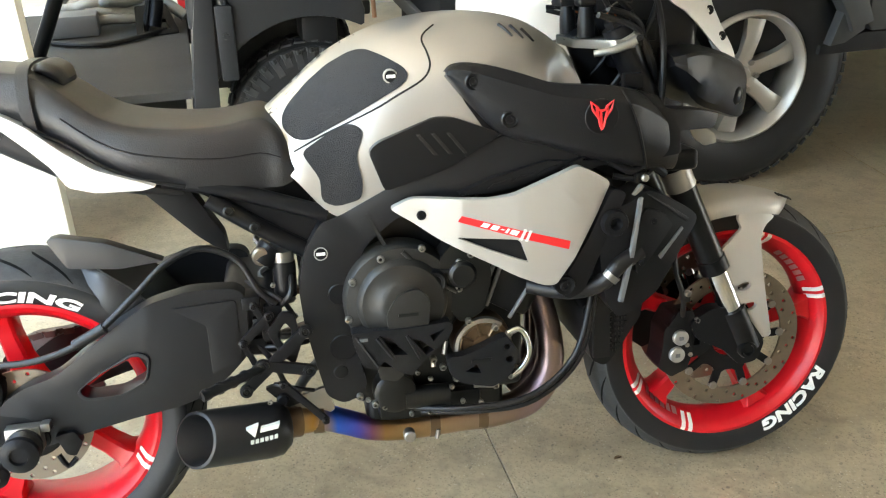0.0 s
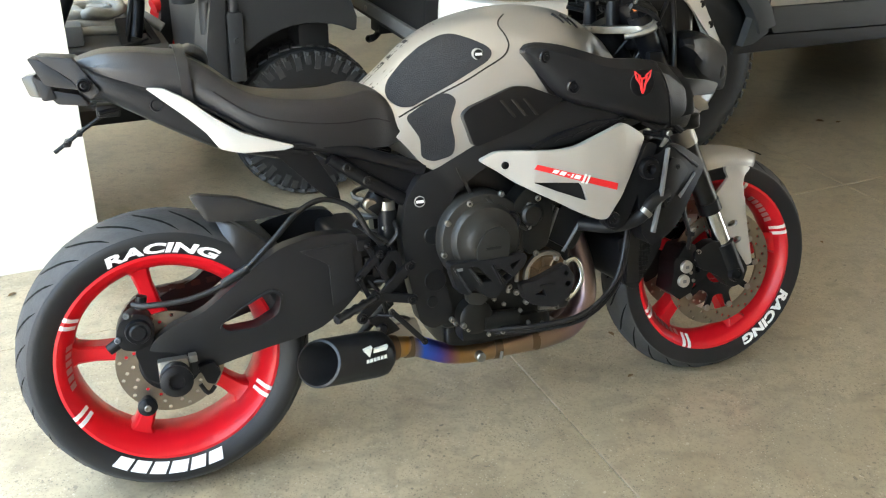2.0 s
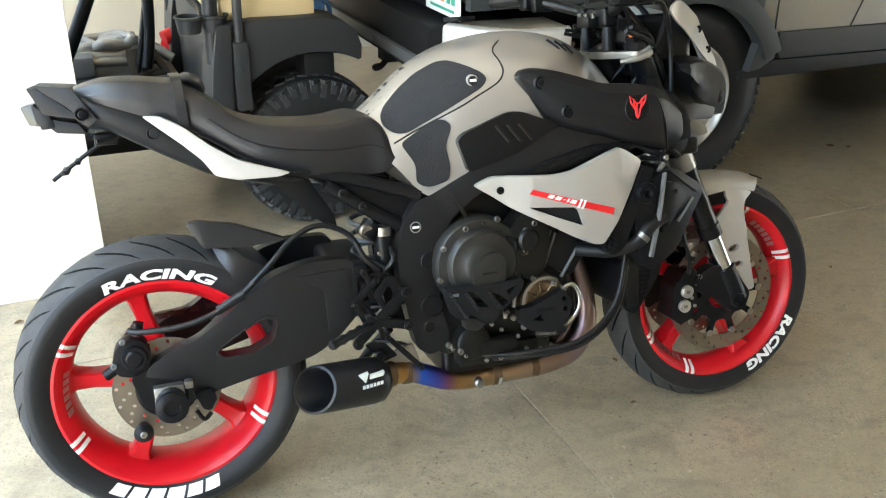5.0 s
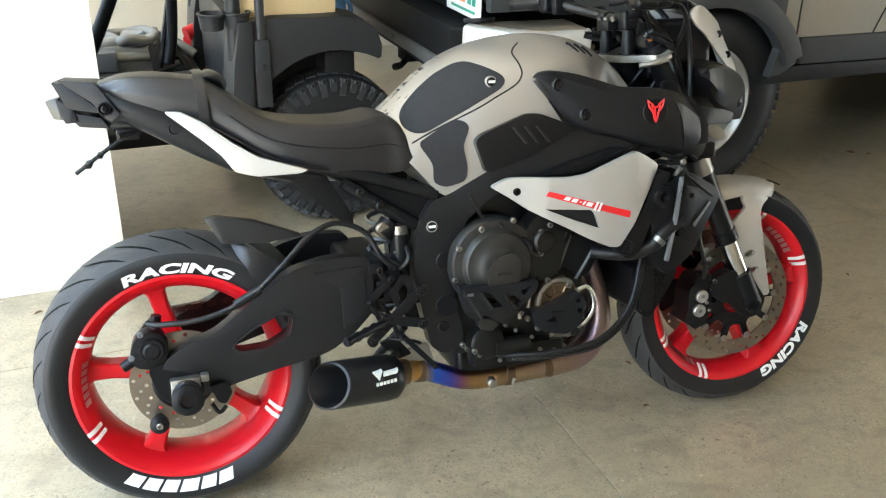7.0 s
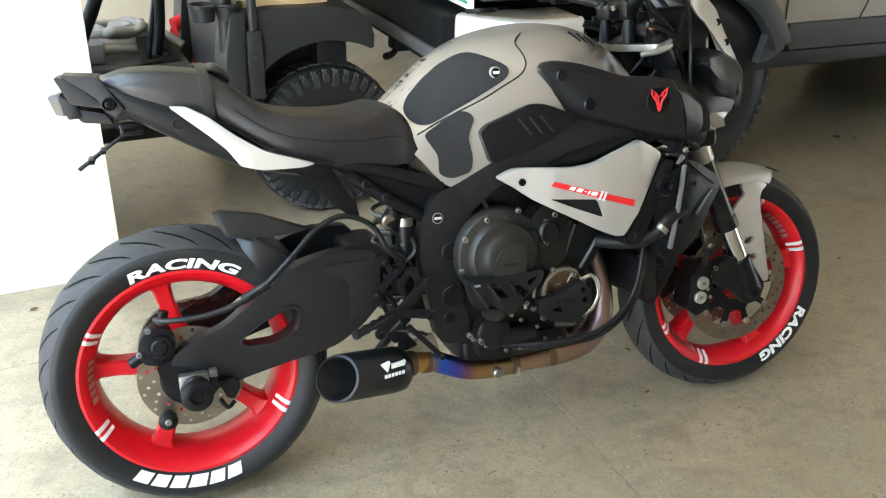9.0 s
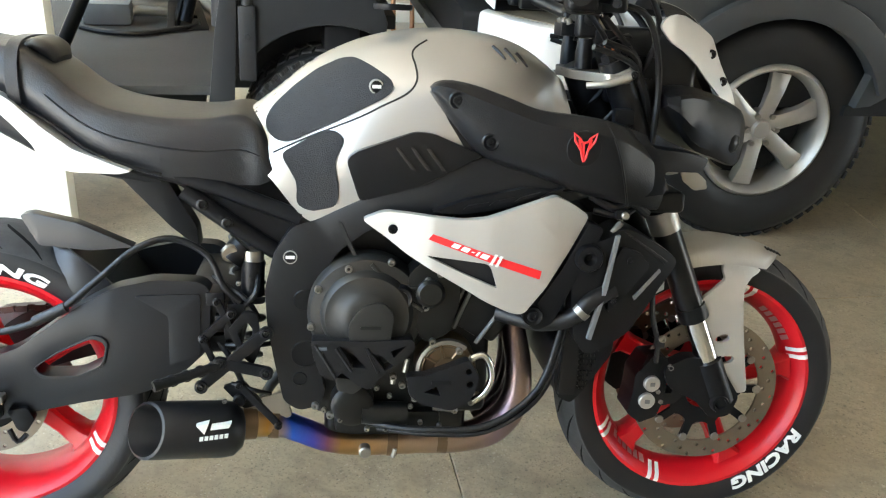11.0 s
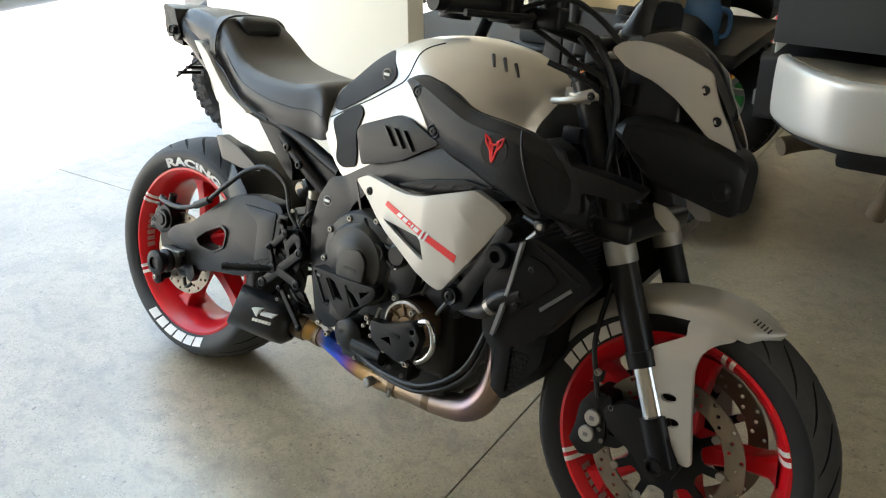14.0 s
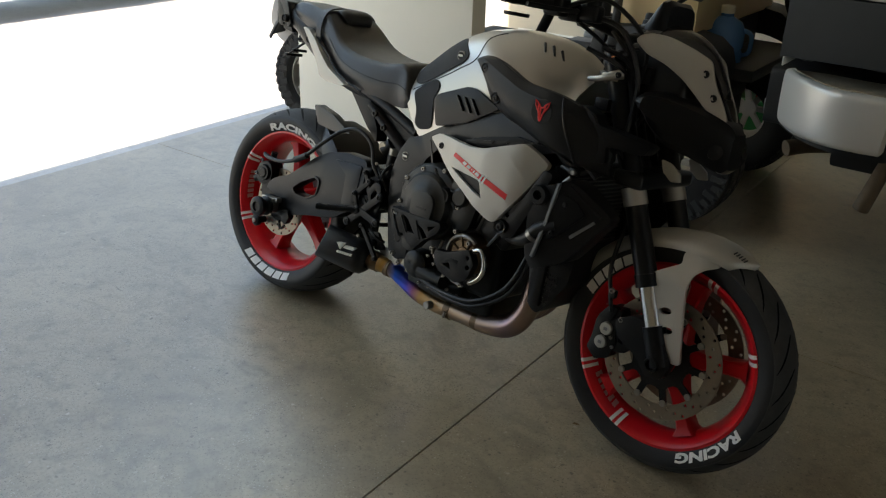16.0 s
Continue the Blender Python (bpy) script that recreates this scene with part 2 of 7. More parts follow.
def titanium_mat():
    """Heat-tinted titanium: straw, gold, purple and blue follow the distance from the hot end along the pipe."""
    m = mat("heat_tinted_titanium", (0.42, 0.34, 0.27), 0.34, 1.0, 0.05, 25)
    n, l = m.node_tree.nodes, m.node_tree.links
    tc, sep, ramp, wob = [x for x in n if x.type == "TEX_COORD"][0], n.new("ShaderNodeSeparateXYZ"), n.new("ShaderNodeValToRGB"), n.new("ShaderNodeTexNoise")
    wob.inputs["Scale"].default_value = 14
    l.new(tc.outputs["Object"], wob.inputs["Vector"])
    l.new(tc.outputs["Object"], sep.inputs[0])
    a = n.new("ShaderNodeMath")
    a.operation, a.inputs[1].default_value = "MULTIPLY_ADD", 0.05
    l.new(wob.outputs["Fac"], a.inputs[0])
    l.new(sep.outputs["X"], a.inputs[2])
    mr = n.new("ShaderNodeMapRange")
    mr.inputs["From Min"].default_value, mr.inputs["From Max"].default_value = 0.50, 1.05
    l.new(a.outputs[0], mr.inputs["Value"])
    l.new(mr.outputs["Result"], ramp.inputs[0])
    stops = ((0.0, (0.40, 0.33, 0.25)), (0.075, (0.48, 0.27, 0.07)), (0.115, (0.30, 0.25, 0.32)), (0.15, (0.03, 0.17, 0.90)), (0.22, (0.10, 0.11, 0.66)), (0.27, (0.28, 0.12, 0.22)), (0.33, (0.40, 0.24, 0.10)), (0.55, (0.36, 0.26, 0.18)), (0.80, (0.30, 0.22, 0.19)), (0.90, (0.30, 0.22, 0.26)), (1.0, (0.34, 0.25, 0.20)))
    e = ramp.color_ramp.elements
    for i, (p, c) in enumerate(stops):
        k = e[i] if i < 2 else e.new(p)
        k.position, k.color = p, (*c, 1)
    l.new(ramp.outputs[0], n["Principled BSDF"].inputs["Base Color"])
    return m


COVER = mat("grey_cast_cover", (0.036, 0.035, 0.033), 0.42, 0.6, 0.12, 16, 0.05, 0.2, 240)
WINGLET = mat("pale_translucent_plastic", (0.36, 0.345, 0.31), 0.4, 0, 0.05, 12)
HUGGER = mat("gloss_black_hugger", (0.008, 0.008, 0.009), 0.34, 0, 0.05, 10, spec=0.5)
TITAN = titanium_mat()


# ---- building blocks ----
def put(name, bm, material, parent=None, label="", smooth=38):
    me = bpy.data.meshes.new(name)
    bmesh.ops.recalc_face_normals(bm, faces=bm.faces[:])
    bm.to_mesh(me)
    bm.free()
    me.materials.append(material)
    if smooth:
        me.polygons.foreach_set("use_smooth", [True] * len(me.polygons))
        me.set_sharp_from_angle(angle=radians(smooth))
    ob = new(name, me)
    if parent:
        ob.parent = parent
    if label:
        tagged(ob, label)
    return ob


part = put


def thing(name, label, category, m=None, group="", kind=""):
    ob = new(name)
    ob.empty_display_size = 0.1
    if m is not None:
        ob.matrix_world = m
    return tagged(ob, label, category, group, kind)


def join(*bms):
    """One bmesh out of several."""
    out = bms[0]
    for b in bms[1:]:
        me = bpy.data.meshes.new("join")
        b.to_mesh(me)
        out.from_mesh(me)
        bpy.data.meshes.remove(me)
        b.free()
    return out


def moved(bm, m):
    bm.transform(m)
    return bm


def box(x0, x1, y0, y1, z0, z1, bevel=0.004, seg=2):
    bm = bmesh.new()
    bmesh.ops.create_cube(bm, size=1, matrix=Matrix.Translation(((x0 + x1) / 2, (y0 + y1) / 2, (z0 + z1) / 2)) @ Matrix.Diagonal((abs(x1 - x0), abs(y1 - y0), abs(z1 - z0), 1)))
    if bevel:
        bmesh.ops.bevel(bm, geom=bm.edges[:], offset=bevel, segments=seg, affect="EDGES", profile=0.6)
    return bm


def catmull(p, n):
    """n steps a span along a smooth curve through the points p."""
    p = [np.array(q, float) for q in p]
    out = []
    for i in range(len(p) - 1):
        a, b, c, d = p[max(i - 1, 0)], p[i], p[i + 1], p[min(i + 2, len(p) - 1)]
        for k in range(n):
            t = k / n
            out.append(0.5 * (2 * b + (c - a) * t + (2 * a - 5 * b + 4 * c - d) * t * t + (3 * b - a - 3 * c + d) * t ** 3))
    return out + [p[-1]]


def tube(pts, r, seg=10, n=5, cap=True, smooth=True):
    """A round bar of radius r (one, or one a point) along a smooth curve through pts."""
    rs = [r] * len(pts) if isinstance(r, (int, float)) else list(r)
    path = catmull([(*p, q) for p, q in zip(pts, rs)], n) if smooth and len(pts) > 2 else [np.array((*p, q), float) for p, q in zip(pts, rs)]
    bm, rings, side = bmesh.new(), [], None
    for i, q in enumerate(path):
        d = Vector((path[min(i + 1, len(path) - 1)] - path[max(i - 1, 0)])[:3]).normalized()
        if side is None:
            side = d.cross(Vector((0, 0, 1)) if abs(d.z) < 0.9 else Vector((0, 1, 0))).normalized()
        side = (side - d * side.dot(d)).normalized()
        up = d.cross(side)
        rings.append([bm.verts.new(Vector(q[:3]) + (side * math.cos(a) + up * math.sin(a)) * q[3]) for a in (2 * math.pi * k / seg for k in range(seg))])
    for a, b in zip(rings, rings[1:]):
        for k in range(seg):
            bm.faces.new((a[k], a[(k + 1) % seg], b[(k + 1) % seg], b[k]))
    if cap:
        bm.faces.new(rings[0][::-1])
        bm.faces.new(rings[-1])
    return bm


def lathe(profile, seg=64, centre=(0, 0, 0), closed=True, arc=None):
    """Turns a profile of (radius, y) about the y axis through centre; arc: from, to in degrees."""
    bm, rings = bmesh.new(), []
    full = arc is None
    a0, a1 = (0, 360) if full else arc
    steps = seg if full else seg + 1
    for k in range(steps):
        a = radians(a0 + (a1 - a0) * k / seg)
        rings.append([bm.verts.new((centre[0] + r * math.cos(a), centre[1] + y, centre[2] + r * math.sin(a))) for r, y in profile])
    m = len(profile)
    for k in range(seg):
        a, b = rings[k], rings[(k + 1) % steps]
        for j in range(m if closed else m - 1):
            bm.faces.new((a[j], a[(j + 1) % m], b[(j + 1) % m], b[j]))
    if not full and closed:
        bm.faces.new(rings[0])
        bm.faces.new(rings[-1][::-1])
    return bm


def disc(x, z, r, y0, y1, seg=32, bevel=0.002):
    """A short bevelled cylinder along y."""
    s = 1 if y1 > y0 else -1
    return lathe([(0.0001, y0), (r, y0), (r, y1 - s * bevel), (r - bevel, y1), (0.0001, y1)], seg, (x, 0, z), closed=False)


def slab(outline, yo, yi, holes=(), bevel=0.0, crown=0.0):
    """A plate cut to an outline of (x, z), from its outer face yo to its inner face yi; each a number or a function of x and z."""
    fo = yo if callable(yo) else (lambda x, z: yo)
    fi = yi if callable(yi) else (lambda x, z: yi)
    bm = bmesh.new()
    loops = [list(outline)] + [list(h) for h in holes]
    front, back = [], []
    for lp in loops:
        front.append([bm.verts.new((x, fo(x, z), z)) for x, z in lp])
        back.append([bm.verts.new((x, fi(x, z), z)) for x, z in lp])
    rim = []
    for side in (front, back):
        edges = []
        for lp in side:
            edges += [bm.edges.new((lp[i], lp[(i + 1) % len(lp)])) for i in range(len(lp))]
        bmesh.ops.triangle_fill(bm, edges=edges, use_beauty=True)
        if side is front:
            rim = edges
    for f, b in zip(front, back):
        for i in range(len(f)):
            j = (i + 1) % len(f)
            bm.faces.new((f[i], f[j], b[j], b[i]))
    bmesh.ops.recalc_face_normals(bm, faces=bm.faces[:])
    if bevel:
        bmesh.ops.bevel(bm, geom=[e for e in rim if e.is_valid], offset=bevel, segments=2, affect="EDGES", profile=0.6, clamp_overlap=True)
    return bm


def sheet(outline, yfun, depth, holes=(), step=0.02, bevel=0.0):
    """A thin curved piece: a fine mesh cut to an outline of (x, z), laid on yfun(x, z), with a back at depth towards +y."""
    bm = bmesh.new()
    edges = []
    for lp in [list(outline)] + [list(h) for h in holes]:
        vs = [bm.verts.new((x, 0, z)) for x, z in lp]
        edges += [bm.edges.new((vs[i], vs[(i + 1) % len(vs)])) for i in range(len(vs))]
    bmesh.ops.triangle_fill(bm, edges=edges, use_beauty=True)
    xa, za = [q[0] for q in outline], [q[1] for q in outline]
    for k, (a, b) in enumerate(((min(xa), max(xa)), (min(za), max(za)))):
        n = int((b - a) / step) + 1
        for i in range(1, n):
            c = a + (b - a) * i / n
            co, no = ((c, 0, 0), (1, 0, 0)) if k == 0 else ((0, 0, c), (0, 0, 1))
            bmesh.ops.bisect_plane(bm, geom=bm.verts[:] + bm.edges[:] + bm.faces[:], plane_co=co, plane_no=no)
    for v in bm.verts:
        v.co.y = yfun(v.co.x, v.co.z)
    rim = [e for e in bm.edges if e.is_boundary]
    ext = bmesh.ops.extrude_face_region(bm, geom=bm.faces[:], use_keep_orig=True)
    for v in [g for g in ext["geom"] if isinstance(g, bmesh.types.BMVert)]:
        v.co.y += depth
    bmesh.ops.recalc_face_normals(bm, faces=bm.faces[:])
    if bevel:
        bmesh.ops.bevel(bm, geom=[e for e in rim if e.is_valid], offset=bevel, segments=2, affect="EDGES", profile=0.6, clamp_overlap=True)
    return bm


def rounded(outline, n=4):
    """A closed outline drawn as a smooth curve through its points."""
    p = [np.array(q, float) for q in outline]
    out, m = [], len(p)
    for i in range(m):
        a, b, c, d = p[i - 1], p[i], p[(i + 1) % m], p[(i + 2) % m]
        for k in range(n):
            t = k / n
            q = 0.5 * (2 * b + (c - a) * t + (2 * a - 5 * b + 4 * c - d) * t * t + (3 * b - a - 3 * c + d) * t ** 3)
            out.append((float(q[0]), float(q[1])))
    return out


def chamfered(outline, r=0.006, n=3):
    """A closed outline with small rounded corners."""
    out, m = [], len(outline)
    for i in range(m):
        a, b, c = (Vector(outline[(i + k) % m]) for k in (-1, 0, 1))
        ra, rc = min(r, (a - b).length * 0.45), min(r, (c - b).length * 0.45)
        p, q = b + (a - b).normalized() * ra, b + (c - b).normalized() * rc
        for k in range(n + 1):
            t = k / n
            v = p * (1 - t) ** 2 + b * 2 * t * (1 - t) + q * t * t
            out.append((v.x, v.y))
    return out


def grid(rows, nu=4, nv=4, thick=0.0, inward=None, close=False):
    """A smooth skin through rows of points; thick gives it a back along the vector inward (or its normals)."""
    fine = [catmull(r, nv) for r in rows]
    cols = list(zip(*fine))
    cols = [catmull(c, nu) for c in cols]
    bm = bmesh.new()
    vs = [[bm.verts.new(q) for q in c] for c in cols]
    for a, b in zip(vs, vs[1:]):
        for i in range(len(a) - 1):
            try:
                bm.faces.new((a[i], b[i], b[i + 1], a[i + 1]))
            except ValueError:
                pass
    bmesh.ops.remove_doubles(bm, verts=bm.verts[:], dist=1e-5)
    bmesh.ops.recalc_face_normals(bm, faces=bm.faces[:])
    if thick:
        old = list(bm.faces)
        if inward is None:
            bmesh.ops.solidify(bm, geom=old, thickness=thick)
        else:
            ext = bmesh.ops.extrude_face_region(bm, geom=old, use_keep_orig=True)
            for v in [g for g in ext["geom"] if isinstance(g, bmesh.types.BMVert)]:
                v.co += Vector(inward) * thick
    return bm


def symmetric(rows, nu=4, nv=3):
    """A closed body through half sections: each row runs from the ridge at y = 0 down the side; both halves are made."""
    full = []
    for r in rows:
        right = [(x, -y, z) for x, y, z in r]
        left = [(x, y, z) for x, y, z in r]
        full.append(right[::-1] + left[1:])
    bm = bmesh.new()
    fine = [catmull(r, nv) for r in full]
    cols = [catmull(c, nu) for c in zip(*fine)]
    sec = list(zip(*cols))
    vs = [[bm.verts.new(q) for q in s] for s in sec]
    for a, b in zip(vs, vs[1:]):
        for i in range(len(a) - 1):
            bm.faces.new((a[i], b[i], b[i + 1], a[i + 1]))
        bm.faces.new((a[0], a[-1], b[-1], b[0]))
    for s in (vs[0], vs[-1]):
        bm.faces.new(s)
    return bm


def bolt(x, z, y, r=0.007, h=0.006, sy=-1):
    """A socket bolt whose head stands out of a face at y."""
    return lathe([(0.0001, y), (r, y), (r, y + sy * h * 0.8), (r * 0.8, y + sy * h), (r * 0.5, y + sy * h), (r * 0.45, y + sy * h * 0.4), (0.0001, y + sy * h * 0.4)], 14, (x, 0, z), closed=False)


def lettering(word, size, bold=0.0):
    """The flat mesh of a word in the built-in font, as verts and faces, from x = 0."""
    cu = bpy.data.curves.new("word", "FONT")
    cu.body, cu.size, cu.offset, cu.shear = word, size, bold, 0.15
    cu.resolution_u = 3
    ob = new("word", cu)
    bpy.context.view_layer.update()
    me = bpy.data.meshes.new_from_object(ob.evaluated_get(bpy.context.evaluated_depsgraph_get()))
    v, f = [tuple(q.co) for q in me.vertices], [tuple(p.vertices) for p in me.polygons]
    bpy.data.objects.remove(ob)
    bpy.data.curves.remove(cu)
    bpy.data.meshes.remove(me)
    return v, f


def on_sidewall(verts, faces, cx, cz, mid, r0, side, clockwise=True, lift=0.0025, width=None, depth=0.003):
    """Bends a flat word round a wheel: mid is the angle of its middle, r0 the radius of its base line, side(r) the sidewall's y there."""
    xs = [v[0] for v in verts]
    ln = width or (max(xs) - min(xs))
    k = ln / (max(xs) - min(xs))
    bm = bmesh.new()
    vs = []
    for off in (lift, -depth):
        row = []
        for x, y, _ in verts:
            u = ((x - min(xs)) * k - ln / 2) / (r0 + 0.012)
            a = radians(mid) + (u if not clockwise else -u)
            r = r0 + y if clockwise else r0 + y
            row.append(bm.verts.new((cx + r * math.cos(a), side(r) - off, cz + r * math.sin(a))))
        vs.append(row)
    for f in faces:
        try:
            bm.faces.new([vs[0][i] for i in f])
        except ValueError:
            pass
    edge = {}
    for f in faces:
        for i in range(len(f)):
            e = (f[i], f[(i + 1) % len(f)])
            edge[tuple(sorted(e))] = edge.get(tuple(sorted(e)), 0) + 1
    for (i, j), c in edge.items():
        if c == 1:
            bm.faces.new((vs[0][i], vs[0][j], vs[1][j], vs[1][i]))
    return bm


def bars_word(widths, gap, h, slant=0.25):
    """A row of slanted bars that stand for letters that are not to be copied."""
    v, f, x = [], [], 0.0
    for w in widths:
        n = 3
        base = len(v)
        for k in range(n + 1):
            for y in (0, h):
                v.append((x + w * k / n + slant * y, y, 0))
        for k in range(n):
            a = base + 2 * k
            f.append((a, a + 2, a + 3, a + 1))
        x += w + gap
    return v, f


from mathutils.bvhtree import BVHTree

# ---- the motorcycle ----
bike = thing("motorcycle", "silver and black motorcycle with red wheels on its side stand", "motorcycle", pose(0, 0, LIFT, LEAN, 0, 0))
RX, RZ, FX, FZ = 0.0, 0.308, 1.40, 0.302
LIP = 0.2334


def circle(cx, cz, r, n=24, start=0):
    return [(cx + r * math.cos(radians(start + 360 * k / n)), cz + r * math.sin(radians(start + 360 * k / n))) for k in range(n)]


def tyre_profile(rt, hw, w):
    half = [(0.229, w - 0.004), (0.238, hw * 0.90), (0.256, hw * 0.985), (0.272, hw), (rt - 0.026, hw * 0.93), (rt - 0.013, hw * 0.72), (rt - 0.004, hw * 0.40), (rt, 0.0)]
    return half


def make_wheel(name, cx, cz, rt, hw, w, spokes, first, label):
    wheel = new(name)
    wheel.parent = bike
    wheel.empty_display_size = 0.05
    half = tyre_profile(rt, hw, w)
    smoothed = [tuple(q) for q in catmull(half, 4)]
    loop = [(r, -y) for r, y in smoothed] + [(r, y) for r, y in smoothed[::-1][1:]] + [(0.226, w * 0.72), (0.226, -w * 0.72)]
    part("tyre", lathe(loop, 112, (cx, 0, cz)), TYRE, wheel, label)
    crown = [q for q in smoothed if q[0] > rt - 0.030]
    band = [(r + 0.0006, -y) for r, y in crown] + [(r + 0.0006, y) for r, y in crown[::-1][1:]] + [(r - 0.004, y) for r, y in crown[1:]] + [(r - 0.004, -y) for r, y in crown[::-1][1:]]
    part("tread", lathe(band, 112, (cx, 0, cz)), TREAD, wheel, "scuffed dark tread")
    rim = lathe([(LIP, -w), (0.2265, -w - 0.001), (0.2175, -w + 0.006), (0.211, -w + 0.016), (0.199, -w + 0.034), (0.194, 0), (0.199, w - 0.034), (0.211, w - 0.016), (0.2175, w - 0.006), (0.2265, w + 0.001), (LIP, w), (0.231, w - 0.008), (0.214, w - 0.022), (0.207, 0), (0.214, -w + 0.022), (0.231, -w + 0.008)], 112, (cx, 0, cz))
    part("rim", rim, RED, wheel, "gloss red cast rim")
    for k in range(spokes):
        a = first + 360 * k / spokes
        rows = []
        for r, t, y0, y1 in ((0.030, 0.034, -0.032, 0.032), (0.06, 0.026, -0.030, 0.030), (0.10, 0.019, -0.027, 0.027), (0.15, 0.0165, -0.026, 0.026), (0.185, 0.020, -0.029, 0.029), (0.201, 0.031, -0.036, 0.036)):
            rows.append([(r, t), y0, y1])
        bm = bmesh.new()
        rings = []
        for (r, t), y0, y1 in rows:
            b = min(0.007, t * 0.3)
            ring = [(r, y0 + b, -t), (r, y0, -t + b), (r, y0, t - b), (r, y0 + b, t), (r, y1 - b, t), (r, y1, t - b), (r, y1, -t + b), (r, y1 - b, -t)]
            rings.append([bm.verts.new(q) for q in ring])
        for p, q in zip(rings, rings[1:]):
            for i in range(8):
                bm.faces.new((p[i], p[(i + 1) % 8], q[(i + 1) % 8], q[i]))
        moved(bm, Matrix.Translation((cx, 0, cz)) @ Matrix.Rotation(-radians(a), 4, "Y"))
        part("spoke", bm, RED, wheel)
    part("hub", lathe([(0.018, -0.05), (0.034, -0.05), (0.040, -0.042), (0.046, -0.02), (0.046, 0.02), (0.040, 0.042), (0.034, 0.05), (0.018, 0.05)], 40, (cx, 0, cz)), RED, wheel)
    side_pts = sorted((r, y) for r, y in smoothed)

    def side(r):
        return -float(np.interp(r, [q[0] for q in side_pts], [q[1] for q in side_pts]))
    return wheel, side


RT_R, RT_F, HW_R, HW_F, W_R, W_F = 0.310, 0.301, 0.097, 0.061, 0.083, 0.054
rear, rear_side = make_wheel("rear_wheel", RX, RZ, RT_R, HW_R, W_R, 5, 246, "wide black tyre with raised white lettering")
front, front_side = make_wheel("front_wheel", FX, FZ, RT_F, HW_F, W_F, 5, 9, "black tyre with raised white lettering")

# raised white words on the sidewalls; the maker's name is left as bars
word, brand = lettering("RACING", 0.031, 0.0013), bars_word((0.021, 0.021, 0.024, 0.021, 0.021, 0.021), 0.0045, 0.024)
LET_R = ((rear, rear_side, RX, RZ, 0.2385, 87, word, 0.238), (rear, rear_side, RX, RZ, 0.2385, 262.6, brand, 0.240),
         (front, front_side, FX, FZ, 0.2385, 314, word, 0.190), (front, front_side, FX, FZ, 0.2385, 137, brand, 0.190))
for holder, side, cx, cz, r0, mid, (v, f), width in LET_R:
    part("lettering", on_sidewall(v, f, cx, cz, mid, r0, side, True, 0.0016, width), WHITE, holder, "white raised lettering")


def rim_bars(holder, cx, cz, w, angles, deg=2.4, gap=4.6):
    """Pairs of white stripes across the rim's lip and barrel."""
    for a in angles:
        for d in (0, gap):
            bm = lathe([(LIP - 0.001, -w - 0.0016), (0.2262, -w - 0.0026), (0.2165, -w + 0.0045), (0.2098, -w + 0.0150), (0.2012, -w + 0.0285), (0.2022, -w + 0.0290), (0.2108, -w + 0.0155), (0.2175, -w + 0.0055)], 4, (cx, 0, cz), True, (a + d, a + d + deg))
            part("stripe", bm, WHITE, holder, "white rim stripe")


rim_bars(rear, RX, RZ, W_R, (147, 204.5, 326))
rim_bars(front, FX, FZ, W_F, (202.5, 245, 67, 15.5))
# the ghosted name on the rim's barrel, left as bars
for holder, cx, cz, w, mid in ((rear, RX, RZ, W_R, 178), (front, FX, FZ, W_F, 228), (front, FX, FZ, W_F, 42)):
    v, f = bars_word((0.013, 0.012, 0.013, 0.012, 0.012, 0.012), 0.005, 0.019, 0.2)
    bm = bmesh.new()
    for x, y, _ in v:
        a, t = radians(mid) - (x - 0.05) / 0.205, y / 0.019
        r = 0.2105 - 0.0105 * t
        bm.verts.new((cx + (r - 0.0012) * math.cos(a), -w + 0.0155 + 0.017 * t, cz + (r - 0.0012) * math.sin(a)))
    bm.verts.ensure_lookup_table()
    for q in f:
        bm.faces.new([bm.verts[i] for i in q])
    bmesh.ops.solidify(bm, geom=bm.faces[:], thickness=0.0008)
    part("rim_lettering", bm, GREYDECAL, holder, "faded pale lettering bars on the red rim")

# tread grooves cut across the tyres' crowns
for holder, cx, cz, rt, hw, count in ((rear, RX, RZ, RT_R, HW_R, 26), (front, FX, FZ, RT_F, HW_F, 24)):
    bm = bmesh.new()
    for k in range(count):
        for s in (-1, 1):
            a0 = 360 * (k + (0.5 if s > 0 else 0)) / count
            ring = []
            for j in range(7):
                t = j / 6
                y = s * hw * (0.14 + 0.78 * t)
                a = radians(a0 - 17 * t ** 1.4)
                prof = sorted((yy, r) for r, yy in catmull(tyre_profile(rt, hw, 0.08), 4) if r > 0.25)
                r = float(np.interp(abs(y), [q[0] for q in prof], [q[1] for q in prof])) + 0.0016
                wid = radians(1.05) * (1 - abs(2 * t - 1) ** 3 * 0.8)
                ring.append([bm.verts.new((cx + r * math.cos(a + e * wid), y, cz + r * math.sin(a + e * wid))) for e in (-1, 1)])
            for p, q in zip(ring, ring[1:]):
                bm.faces.new((p[0], p[1], q[1], q[0]))
    tagged(part("tread_groove", bm, GROOVE, holder, "dark curved tread grooves", smooth=0), kind="stuff")


def brake_disc(name, holder, cx, cz, y, r1, r0, th, holes, label):
    hs = [circle(cx, cz, r0, 48)]
    for k in range(holes):
        rr = r0 + (r1 - r0) * (0.25, 0.55, 0.82)[k % 3]
        a = radians(360 * k / holes)
        hs.append(circle(cx + rr * math.cos(a), cz + rr * math.sin(a), 0.0042, 8))
    return part(name, slab(circle(cx, cz, r1, 96), y, y + th, hs), DISC, holder, label, smooth=30)


